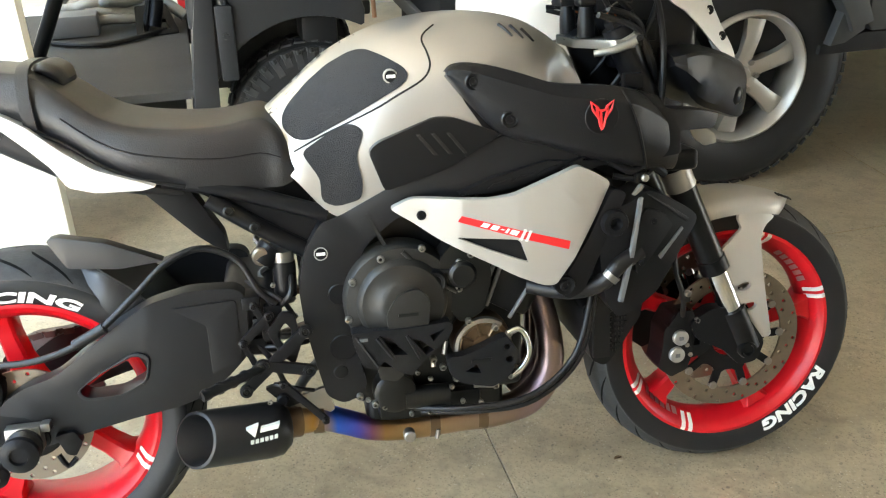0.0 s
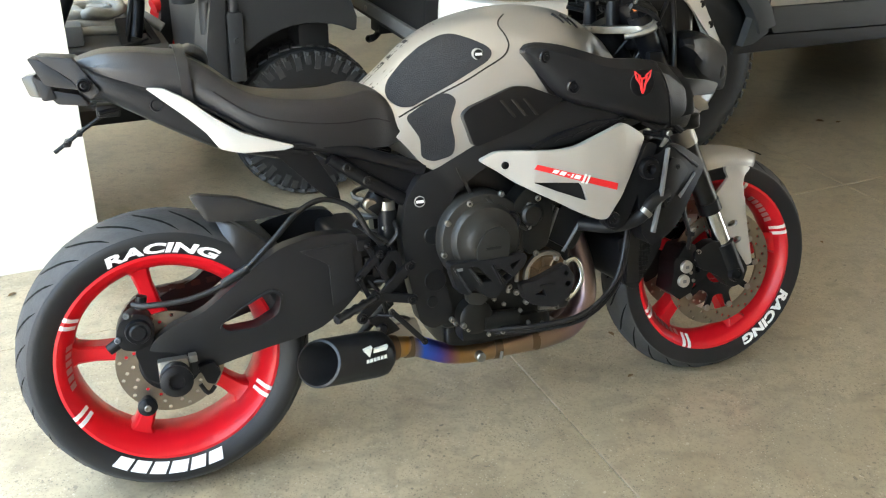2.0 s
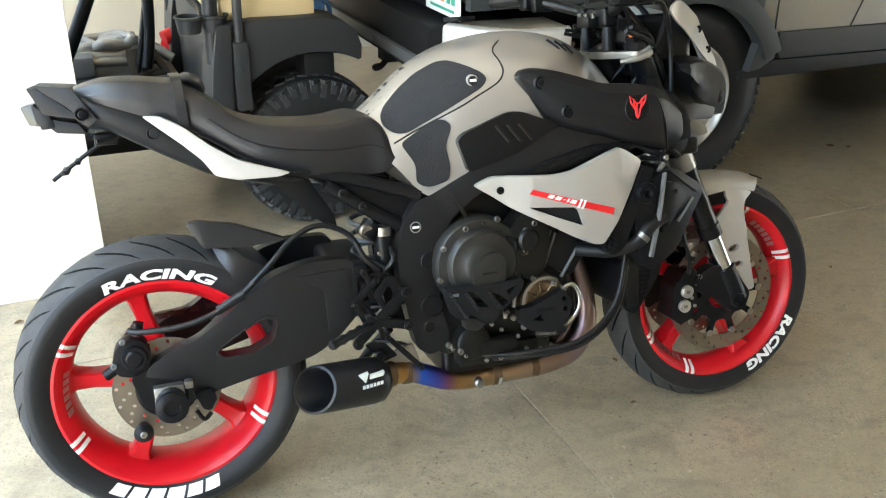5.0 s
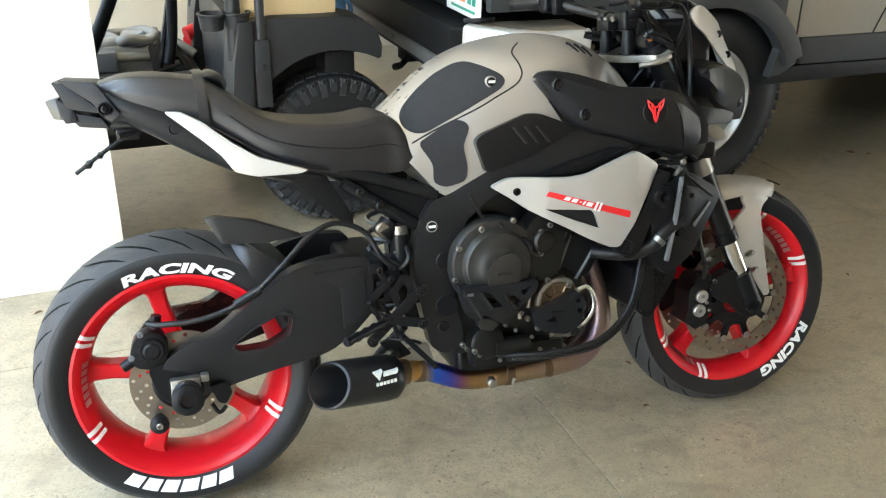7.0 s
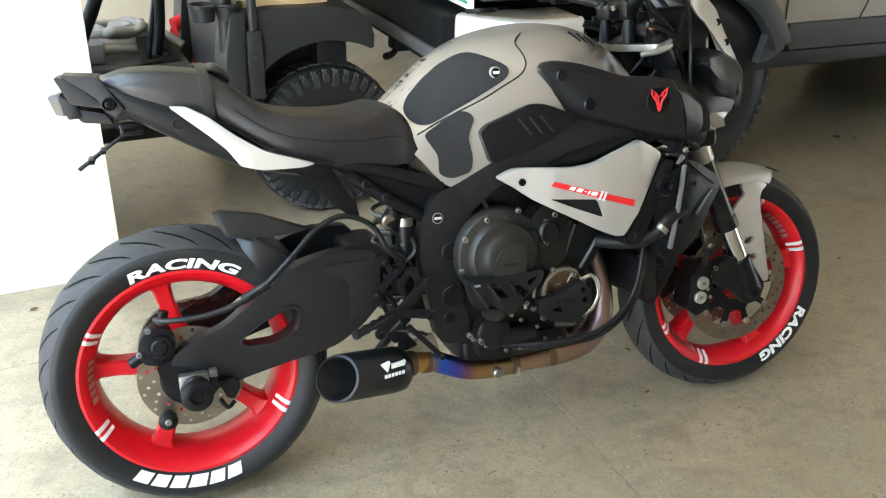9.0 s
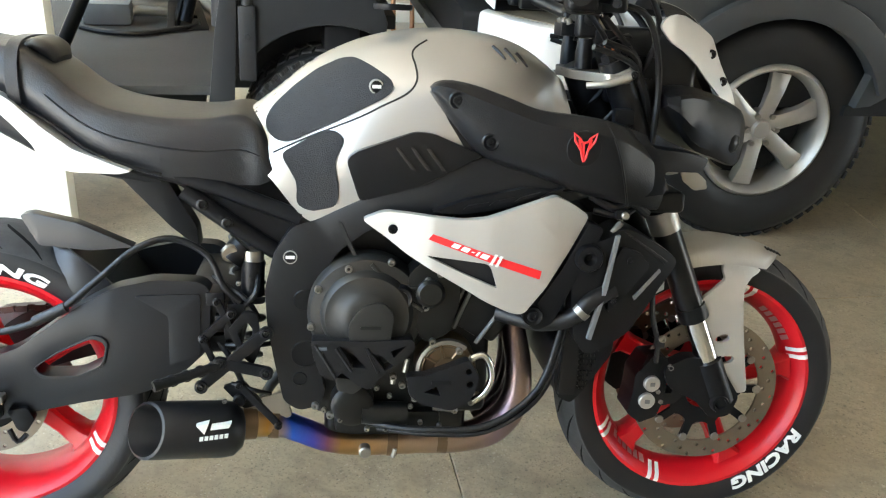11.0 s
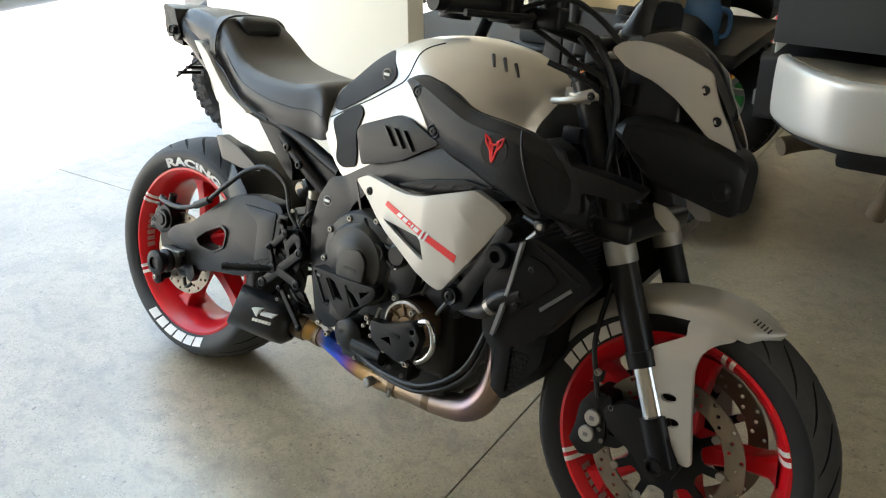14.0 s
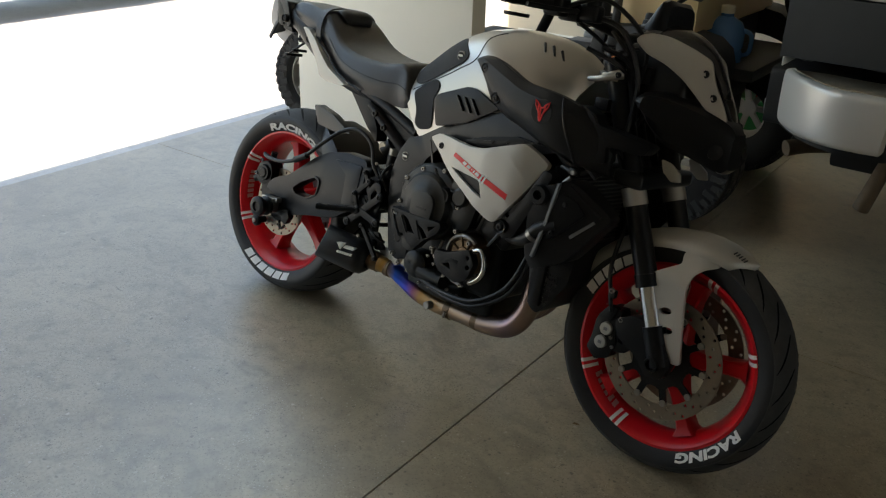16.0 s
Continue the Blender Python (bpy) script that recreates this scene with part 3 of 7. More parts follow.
# rear brake, hub and axle
brake_disc("brake_disc", rear, RX, RZ, -0.098, 0.112, 0.066, 0.005, 48, "drilled steel rear brake disc")
part("disc_carrier", lathe([(0.020, -0.099), (0.060, -0.099), (0.066, -0.0965), (0.066, -0.092), (0.02, -0.088)], 40, (RX, 0, RZ)), BLACK, rear)
cal = part("rear_caliper", join(slab(chamfered([(-0.092, RZ + 0.052), (-0.102, RZ + 0.080), (-0.090, RZ + 0.112), (-0.062, RZ + 0.128), (-0.034, RZ + 0.120), (-0.022, RZ + 0.092), (-0.030, RZ + 0.058), (-0.060, RZ + 0.044)], 0.010), -0.128, -0.078, (), 0.010), lathe([(0.0001, -0.142), (0.014, -0.142), (0.018, -0.138), (0.024, -0.138), (0.027, -0.130), (0.027, -0.12)], 28, (-0.056, 0, RZ + 0.088), closed=False), tube([(-0.094, -0.112, RZ + 0.066), (-0.118, -0.112, RZ + 0.052)], 0.012, 12), tube([(-0.046, -0.112, RZ + 0.130), (-0.040, -0.112, RZ + 0.158)], 0.011, 12)), BLACK, bike, "black rear brake caliper")
for x, z in ((-0.098, RZ + 0.076), (-0.052, RZ + 0.145), (-0.075, RZ + 0.125)):
    part("bolt", bolt(x, z, -0.128, 0.0065), DARKGREY, cal)
part("caliper_bracket", slab(chamfered([(-0.070, RZ + 0.045), (-0.040, RZ + 0.062), (0.000, RZ + 0.040), (0.040, RZ + 0.015), (0.040, RZ - 0.030), (-0.020, RZ - 0.036), (-0.052, RZ - 0.020)], 0.012), -0.128, -0.112), BLACK, bike)

# swinging arm with its window
ARM = [(-0.050, 0.325), (-0.030, 0.372), (0.010, 0.398), (0.075, 0.420), (0.130, 0.460), (0.190, 0.505), (0.250, 0.538), (0.320, 0.553), (0.400, 0.550), (0.418, 0.535), (0.415, 0.430), (0.370, 0.385), (0.318, 0.350), (0.280, 0.338), (0.200, 0.322), (0.120, 0.300), (0.070, 0.285), (0.020, 0.268), (-0.035, 0.262), (-0.055, 0.290)]
WIN = [(0.107, 0.388), (0.150, 0.418), (0.214, 0.450), (0.238, 0.440), (0.228, 0.398), (0.182, 0.374), (0.120, 0.372)]


def arm_y(x, z):
    return -0.132 - 0.030 * min(1, max(0, (x + 0.05) / 0.30)) + 0.10 * (z - 0.42) ** 2 / 0.1


arm = part("swinging_arm", slab(chamfered(ARM, 0.016, 3), arm_y, -0.105, [chamfered(WIN, 0.012, 3)], 0.006), FRAME, bike, "black box-section swinging arm")
part("window_rim", slab(chamfered([(x + (0.175 - x) * -0.07, z + (0.408 - z) * -0.16) for x, z in WIN], 0.013, 3), lambda x, z: arm_y(x, z) - 0.004, -0.12, [chamfered([(x + (0.175 - x) * 0.02, z + (0.408 - z) * 0.03) for x, z in WIN], 0.011, 3)], 0.003), FRAME, arm)
part("recess_panel", slab(chamfered([(0.285, 0.525), (0.400, 0.530), (0.400, 0.420), (0.345, 0.395), (0.345, 0.490)], 0.008), lambda x, z: arm_y(x, z) - 0.003, -0.13, (), 0.003), FRAME, arm)
part("left_arm", slab(chamfered(ARM, 0.016, 3), 0.105, 0.145, [chamfered(WIN, 0.012, 3)]), FRAME, arm)
part("arm_bridge", box(0.37, 0.47, -0.14, 0.14, 0.41, 0.53, 0.02, 3), FRAME, arm)
slider = part("axle_slider", lathe([(0.0001, -0.155), (0.030, -0.155), (0.032, -0.165), (0.024, -0.172), (0.024, -0.182), (0.033, -0.188), (0.033, -0.198), (0.022, -0.203), (0.016, -0.203), (0.015, -0.197), (0.0001, -0.197)], 32, (0.005, 0, RZ - 0.008), closed=False), BLACK, bike, "black crash protector on the rear axle")
part("axle_block", box(-0.028, 0.034, -0.156, -0.13, RZ - 0.026, RZ + 0.024, 0.006), STEEL, slider, "bare metal axle block")
part("chain_adjuster", box(0.035, 0.052, -0.158, -0.136, RZ + 0.012, RZ + 0.028, 0.003), STEEL, slider)
part("stand_bobbin", lathe([(0.0001, -0.105), (0.012, -0.105), (0.012, -0.128), (0.020, -0.132), (0.020, -0.142), (0.010, -0.148), (0.0001, -0.148)], 24, (-0.059, 0, 0.232), closed=False), BLACK, slider, "black paddock stand bobbin")
part("bobbin_bolt", bolt(-0.059, 0.232, -0.146, 0.007), STEEL, slider)
part("arm_guard", join(slab(chamfered([(0.050, 0.300), (0.086, 0.306), (0.098, 0.282), (0.082, 0.256), (0.066, 0.262), (0.060, 0.280)], 0.006), -0.140, -0.120, (), 0.003), tube([(0.052, -0.138, 0.262), (0.066, -0.142, 0.240), (0.082, -0.138, 0.252)], 0.005, 8, 3)), BLACK, bike)

# chain on the far side
links = bmesh.new()
for run, z0, z1 in ((0, RZ + 0.098, 0.445), (1, RZ - 0.095, 0.360)):
    for k in range(30):
        t = k / 29
        x, z = -0.01 + 0.52 * t, z0 + (z1 - z0) * t
        m = Matrix.Translation((x, 0.115 if k % 2 else 0.118, z)) @ Matrix.Rotation(-math.atan2(z1 - z0, 0.52), 4, "Y") @ Matrix.Diagonal((0.021, 0.022 if k % 2 else 0.014, 0.013, 1))
        bmesh.ops.create_cube(links, size=1, matrix=m)
for k in range(18):
    a = radians(90 + 180 * k / 17)
    m = Matrix.Translation((0.100 * math.cos(a), 0.117, RZ + 0.098 * math.sin(a))) @ Matrix.Rotation(-(a + math.pi / 2), 4, "Y") @ Matrix.Diagonal((0.021, 0.022 if k % 2 else 0.014, 0.013, 1))
    bmesh.ops.create_cube(links, size=1, matrix=m)
chain = part("drive_chain", links, CHAIN, bike, "oily red-brown drive chain", smooth=0)
teeth = [(RX + (0.094 if k % 2 else 0.100) * math.cos(radians(360 * k / 84)), RZ + (0.094 if k % 2 else 0.100) * math.sin(radians(360 * k / 84))) for k in range(84)]
part("sprocket", slab(teeth, 0.110, 0.117, [circle(RX, RZ, 0.05, 30)]), DARKGREY, rear)

# hugger over the rear tyre
rows = []
for a, r, hw, drop in ((66, 0.332, 0.060, 0.020), (58, 0.330, 0.090, 0.050), (46, 0.330, 0.100, 0.070), (33, 0.328, 0.104, 0.075), (20, 0.330, 0.104, 0.080), (8, 0.335, 0.100, 0.075)):
    c, s = math.cos(radians(a)), math.sin(radians(a))
    rows.append([(RX + (r - d) * c, y, RZ + (r - d) * s) for y, d in ((-hw * 1.02, drop), (-hw, drop * 0.5), (-hw * 0.94, 0.008), (-hw * 0.86, 0.001), (hw * 0.86, 0.001), (hw * 0.94, 0.008), (hw, drop * 0.5), (hw * 1.02, drop))])
hug = part("hugger", grid(rows, 3, 3, 0.003, None), HUGGER, bike, "gloss black rear hugger")
part("hugger_fin", slab(chamfered([(0.080, 0.650), (0.100, 0.655), (0.180, 0.640), (0.280, 0.600), (0.200, 0.590), (0.110, 0.596)], 0.006), lambda x, z: -0.078 - 0.12 * (x - 0.08), lambda x, z: -0.050 - 0.12 * (x - 0.08), (), 0.001), HUGGER, hug)
part("brake_hose", tube([(-0.060, -0.135, RZ + 0.150), (-0.030, -0.150, 0.455), (0.060, -0.165, 0.462), (0.150, -0.168, 0.495), (0.230, -0.165, 0.560), (0.290, -0.150, 0.610), (0.350, -0.140, 0.628), (0.410, -0.140, 0.600), (0.440, -0.150, 0.545), (0.470, -0.150, 0.515)], 0.0062, 10, 6), RUBBER, bike, "black rubber brake hose")
part("hose_guide", tube([(0.120, -0.166, 0.482), (0.175, -0.168, 0.510)], 0.010, 10), RUBBER, bike)

# main frame
BEAM = [(0.640, 0.690), (0.700, 0.722), (0.780, 0.758), (0.890, 0.796), (1.010, 0.808), (1.080, 0.800), (1.100, 0.740), (1.010, 0.716), (0.900, 0.705), (0.760, 0.688), (0.690, 0.655), (0.640, 0.612), (0.612, 0.560), (0.600, 0.490), (0.606, 0.410), (0.622, 0.340), (0.612, 0.310), (0.575, 0.298), (0.545, 0.318), (0.528, 0.400), (0.516, 0.470), (0.512, 0.540), (0.528, 0.606), (0.560, 0.656), (0.600, 0.668)]


def frame_y(x, z):
    return -0.150 - 0.045 * min(1, max(0, (x - 0.60) / 0.20)) - 0.012 * min(1, max(0, (x - 0.80) / 0.2)) + 0.03 * max(0, 0.45 - z) + 0.10 * max(0, z - 0.72)


fr = part("frame", slab(chamfered(BEAM, 0.012, 3), frame_y, -0.10, (), 0.006), FRAME, bike, "black twin-spar aluminium frame")
part("left_spar", slab(chamfered(BEAM, 0.012, 3), 0.10, lambda x, z: -frame_y(x, z), ()), FRAME, fr)
part("spar_seam", slab([(0.640, 0.668), (0.647, 0.668), (0.676, 0.606), (0.669, 0.604)], lambda x, z: frame_y(x, z) - 0.0015, lambda x, z: frame_y(x, z) + 0.004), ENGINE, fr)
for x, z, r in ((0.584, 0.520, 0.021), (0.584, 0.415, 0.026), (0.575, 0.365, 0.014)):
    part("frame_plug", disc(x, z, r, frame_y(x, z) + 0.004, frame_y(x, z) - 0.003, 28, 0.002), BLACK, fr, "black round frame plug")
part("round_badge", lathe([(0.0001, frame_y(0.557, 0.6) - 0.002), (0.0125, frame_y(0.557, 0.6) - 0.002), (0.0125, frame_y(0.557, 0.6) + 0.004)], 28, (0.557, 0, 0.600), closed=False), GREYHOSE, fr, "small round silver badge")
part("badge_centre", disc(0.557, 0.600, 0.0105, frame_y(0.557, 0.6) + 0.004, frame_y(0.557, 0.6) - 0.003, 24, 0.0005), BLACK, fr)
part("badge_bar", box(0.549, 0.565, frame_y(0.557, 0.6) - 0.0042, frame_y(0.557, 0.6), 0.5975, 0.6030, 0.0), WHITE, fr)

# subframe, shock and rider's foot rests
sub = part("subframe", join(tube([(0.300, -0.120, 0.752), (0.420, -0.126, 0.722), (0.575, -0.135, 0.668)], 0.015, 10, 3), tube([(0.372, -0.122, 0.712), (0.450, -0.124, 0.655), (0.535, -0.120, 0.600)], 0.016, 10, 3), slab([(0.31, 0.748), (0.57, 0.672), (0.53, 0.600), (0.47, 0.645), (0.37, 0.715)], -0.118, -0.104)), BLACK, bike, "black tubular rear subframe")
part("left_subframe", join(tube([(0.300, 0.120, 0.752), (0.575, 0.135, 0.668)], 0.015, 10), tube([(0.372, 0.122, 0.712), (0.535, 0.120, 0.600)], 0.016, 10), slab([(0.31, 0.748), (0.57, 0.672), (0.53, 0.600), (0.47, 0.645), (0.37, 0.715)], 0.104, 0.118)), BLACK, sub)
for x, z in ((0.405, 0.690), (0.447, 0.657)):
    part("bolt", bolt(x, z, -0.138, 0.010, 0.007), ENGINE, sub)
part("side_cover", slab(chamfered([(0.255, 0.735), (0.335, 0.735), (0.390, 0.640), (0.395, 0.600), (0.345, 0.640)], 0.008), -0.105, -0.06, (), 0.004), BLACK, bike, "black plastic cover below the seat")
part("reservoir", join(tube([(0.450, -0.118, 0.585), (0.472, -0.112, 0.612)], 0.024, 20), tube([(0.490, -0.12, 0.585), (0.488, -0.122, 0.520)], 0.021, 20)), BLACK, bike, "black brake fluid reservoir")
part("reservoir_cap", tube([(0.490, -0.12, 0.605), (0.490, -0.12, 0.583)], 0.019, 24), STEEL, bike, "bare steel ring")
part("shock_adjuster", disc(0.452, 0.600, 0.017, -0.125, -0.138, 28, 0.004), DISC, bike, "round steel adjuster knob")
spring = [(0.47 + 0.030 * math.cos(k * 0.55), -0.02 + 0.030 * math.sin(k * 0.55), 0.62 - k * 0.0032) for k in range(80)]
part("shock_spring", tube(spring, 0.006, 6, 1), DARKGREY, bike)


def bar(p, q, w, y0, y1, name, label=""):
    """A flat lever between two points of (x, z), with round eyes."""
    d = Vector((q[0] - p[0], q[1] - p[1])).normalized()
    n = Vector((-d.y, d.x)) * w
    o = [(p[0] + n.x, p[1] + n.y), (p[0] - d.x * w, p[1] - d.y * w), (p[0] - n.x, p[1] - n.y), (q[0] - n.x, q[1] - n.y), (q[0] + d.x * w, q[1] + d.y * w), (q[0] + n.x, q[1] + n.y)]
    ob = part(name, slab(chamfered(o, w * 0.5), y0, y1, (), 0.002), BLACK, bike, label)
    for x, z in (p, q):
        part("eye", lathe([(w * 0.5, y0 - 0.001), (w * 0.7, y0 - 0.005), (w * 1.15, y0 - 0.004), (w * 1.25, y0 + 0.004)], 20, (x, 0, z), closed=False), GLOSS, ob)
        part("bolt", bolt(x, z, y0 - 0.001, w * 0.5, 0.003), ENGINE, ob)
    return ob


bar((0.517, 0.469), (0.402, 0.366), 0.010, -0.186, -0.176, "rest_hanger", "black machined foot rest hanger")
bar((0.517, 0.393), (0.435, 0.412), 0.010, -0.188, -0.178, "rest_hanger", "black machined foot rest hanger")
bar((0.468, 0.372), (0.538, 0.292), 0.006, -0.192, -0.184, "brake_pedal", "thin black brake pedal")
bar((0.455, 0.500), (0.405, 0.452), 0.007, -0.172, -0.160, "linkage")
bar((0.430, 0.520), (0.470, 0.432), 0.006, -0.168, -0.158, "linkage")
bar((0.405, 0.452), (0.430, 0.392), 0.005, -0.176, -0.168, "linkage")
part("foot_rest", join(tube([(0.440, -0.180, 0.408), (0.332, -0.250, 0.396)], (0.008, 0.0095), 12), *[disc(0.425 - 0.0215 * k, 0.4064 - 0.0024 * k, 0.0115, -0.188 - 0.014 * k, -0.192 - 0.014 * k, 12, 0.001) for k in range(5)]), BLACK, bike, "black machined foot rest")
part("heel_guard", slab(chamfered([(0.448, 0.470), (0.478, 0.505), (0.500, 0.500), (0.508, 0.440), (0.492, 0.400), (0.470, 0.420)], 0.008), -0.170, -0.162, [chamfered([(0.466, 0.462), (0.482, 0.484), (0.492, 0.470), (0.488, 0.432), (0.474, 0.440)], 0.005)], 0.002), BLACK, bike, "black heel guard plate")
for k, (x0, z0, x1, z1) in enumerate(((0.420, 0.560, 0.470, 0.470), (0.440, 0.545, 0.500, 0.480), (0.400, 0.470, 0.470, 0.350), (0.450, 0.350, 0.520, 0.330), (0.410, 0.430, 0.520, 0.430), (0.500, 0.560, 0.470, 0.500))):
    part("small_hose", tube([(x0, -0.135, z0), ((x0 + x1) / 2 + 0.012, -0.150 - 0.003 * k, (z0 + z1) / 2 + 0.006), (x1, -0.138, z1)], 0.0042 + 0.0006 * (k % 3), 8, 5), RUBBER, bike)
for x, z in ((0.478, 0.348), (0.440, 0.330), (0.468, 0.556)):
    part("small_bolt", bolt(x, z, -0.166, 0.0045, 0.006), STEEL, bike)
part("side_stand_bracket", slab(chamfered([(0.470, 0.300), (0.545, 0.320), (0.560, 0.270), (0.520, 0.255)], 0.008), -0.11, -0.10), STEEL, bike, "bare metal bracket")
part("side_stand", join(tube([(0.55, 0.13, 0.28), (0.50, 0.19, 0.20), (0.45, 0.315, 0.062)], 0.012, 10, 3), box(0.42, 0.48, 0.29, 0.34, 0.058, 0.068, 0.003)), BLACK, bike, "black side stand, folded down")
for k, (x, z) in enumerate(((0.425, 0.520), (0.440, 0.478), (0.455, 0.455), (0.428, 0.440), (0.462, 0.500))):
    part("linkage_block", box(x - 0.016, x + 0.016, -0.155, -0.10, z - 0.012, z + 0.013, 0.004), BLACK, bike)

# engine
blk = part("crankcase", box(0.600, 0.930, -0.135, 0.15, 0.285, 0.520, 0.02, 3), ENGINE, bike, "dark grey engine crankcase")
part("cylinder_block", moved(box(-0.10, 0.10, -0.145, 0.15, -0.02, 0.23, 0.015, 3), Matrix.Translation((0.86, 0, 0.50)) @ Matrix.Rotation(radians(32), 4, "Y")), ENGINE, blk, "dark forward-leaning cylinder block")
part("sump", box(0.62, 0.90, -0.09, 0.10, 0.21, 0.30, 0.02, 3), ENGINE, blk, "dark oil sump")
CX, CZ = 0.694, 0.506
cover = part("clutch_cover", lathe([(0.0001, -0.214), (0.030, -0.214), (0.046, -0.210), (0.050, -0.206), (0.074, -0.203), (0.080, -0.196), (0.083, -0.188), (0.100, -0.184), (0.106, -0.176), (0.106, -0.13)], 56, (CX, 0, CZ), closed=False), COVER, blk, "dark cast clutch cover")
part("cover_face", slab(chamfered([(CX - 0.030, CZ - 0.050), (CX - 0.034, CZ - 0.010), (CX - 0.010, CZ + 0.026), (CX + 0.028, CZ + 0.034), (CX + 0.048, CZ + 0.010), (CX + 0.040, CZ - 0.050)], 0.014), -0.2185, -0.205, (), 0.003), COVER, cover)
part("cover_mark", box(CX - 0.012, CX + 0.024, -0.2194, -0.217, CZ - 0.017, CZ - 0.011, 0.0), ENGINE, cover)
part("cover_dish", lathe([(0.010, -0.190), (0.014, -0.200), (0.020, -0.202), (0.024, -0.196), (0.024, -0.17)], 24, (0.752, 0, 0.540), closed=False), BLACK, cover)
for p, q in (((0.700, 0.600), (0.735, 0.560)), ((0.735, 0.560), (0.790, 0.555)), ((0.755, 0.540), (0.795, 0.515))):
    part("cover_rib", tube([(p[0], -0.186, p[1]), (q[0], -0.188, q[1])], 0.0045, 8), COVER, cover)
for x, z in ((0.660, 0.590), (0.735, 0.603), (0.801, 0.570), (0.799, 0.520), (0.607, 0.552), (0.595, 0.482), (0.823, 0.583)):
    part("bolt", bolt(x, z, -0.182, 0.0068, 0.009), STEEL, cover, "bright steel cover bolt")
part("pickup_case", join(slab(chamfered([(0.765, 0.580), (0.800, 0.615), (0.850, 0.600), (0.862, 0.540), (0.845, 0.470), (0.800, 0.450), (0.770, 0.500)], 0.014), -0.186, -0.13, (), 0.006), lathe([(0.0001, -0.200), (0.020, -0.200), (0.026, -0.195), (0.026, -0.180)], 26, (0.806, 0, 0.548), closed=False)), ENGINE, blk)
# crash guard below the clutch
guard = part("engine_guard", slab(chamfered([(0.596, 0.469), (0.700, 0.468), (0.774, 0.471), (0.780, 0.460), (0.771, 0.441), (0.748, 0.422), (0.724, 0.404), (0.700, 0.375), (0.678, 0.384), (0.650, 0.410), (0.638, 0.392), (0.612, 0.404), (0.600, 0.440)], 0.006), lambda x, z: -0.222 + 0.06 * max(0, x - 0.75), -0.19, [[(0.645, 0.459), (0.664, 0.452), (0.694, 0.417), (0.670, 0.419)], [(0.701, 0.447), (0.721, 0.440), (0.742, 0.421), (0.727, 0.412)], [(0.736, 0.449), (0.764, 0.459), (0.742, 0.437)]], 0.003), TEXTURED, blk, "black moulded engine guard")
for p, q in (((0.604, 0.462), (0.640, 0.400)), ((0.640, 0.455), (0.668, 0.412)), ((0.694, 0.455), (0.716, 0.408))):
    part("guard_rib", tube([(p[0], -0.222, p[1]), (q[0], -0.222, q[1])], 0.0035, 6), TEXTURED, guard)
part("guard_bracket", slab(chamfered([(0.640, 0.392), (0.668, 0.388), (0.690, 0.372), (0.672, 0.358), (0.642, 0.366)], 0.006), -0.204, -0.18, (), 0.003), COVER, guard, "dark cast bracket")
part("guard_mark", box(0.606, 0.624, -0.2245, -0.22, 0.452, 0.458, 0.0), DARKGREY, guard)
GX, GZ = 0.842, 0.400
gen = part("starter_cover", lathe([(0.0001, -0.186), (0.020, -0.186), (0.022, -0.182), (0.040, -0.182), (0.044, -0.186), (0.052, -0.182), (0.057, -0.170), (0.057, -0.12)], 44, (GX, 0, GZ), closed=False), BRONZE, blk, "bronze-coloured cast side cover")
for a in (60, 105, 150):
    part("cover_rib", tube([(GX + 0.022 * math.cos(radians(a)), -0.184, GZ + 0.022 * math.sin(radians(a))), (GX + 0.052 * math.cos(radians(a)), -0.186, GZ + 0.052 * math.sin(radians(a)))], 0.003, 6), BRONZE, gen)
part("cover_ring", lathe([(0.046, -0.184), (0.050, -0.190), (0.056, -0.188), (0.058, -0.180), (0.048, -0.178)], 44, (GX, 0, GZ), True, (50, 190)), STEEL, gen, "polished edge of the side cover")
part("gen_guard", slab(chamfered([(0.766, 0.396), (0.798, 0.397), (0.830, 0.408), (0.880, 0.428), (0.902, 0.394), (0.888, 0.348), (0.852, 0.327), (0.798, 0.340), (0.773, 0.358)], 0.009), -0.212, -0.188, [circle(0.880, 0.405, 0.006, 10), circle(0.884, 0.380, 0.007, 10), [(0.800, 0.365), (0.830, 0.358), (0.822, 0.376)]], 0.003), TEXTURED, gen, "black moulded side guard")
part("guard_bar", box(0.812, 0.850, -0.2135, -0.21, 0.380, 0.388, 0.001), BLACK, gen)
part("coolant_pipe", tube([(0.886, -0.196, 0.426), (0.907, -0.196, 0.432), (0.922, -0.196, 0.410), (0.925, -0.196, 0.380), (0.912, -0.196, 0.355), (0.893, -0.196, 0.340)], 0.0068, 12, 5), CHROME, blk, "polished metal coolant pipe")
for x, z in ((0.813, 0.457), (0.863, 0.439), (0.888, 0.424), (0.744, 0.389), (0.761, 0.372), (0.785, 0.346), (0.604, 0.332), (0.631, 0.313), (0.890, 0.338), (0.860, 0.322)):
    part("bolt", bolt(x, z, -0.190, 0.0066, 0.010), STEEL, gen, "bright steel bolt")
for p, q in (((0.744, 0.392), (0.744, 0.372)), ((0.770, 0.420), (0.765, 0.395)), ((0.880, 0.345), (0.905, 0.352)), ((0.820, 0.322), (0.862, 0.318))):
    part("small_fitting", tube([(p[0], -0.185, p[1]), (q[0], -0.188, q[1])], 0.005, 8), STEEL, blk)
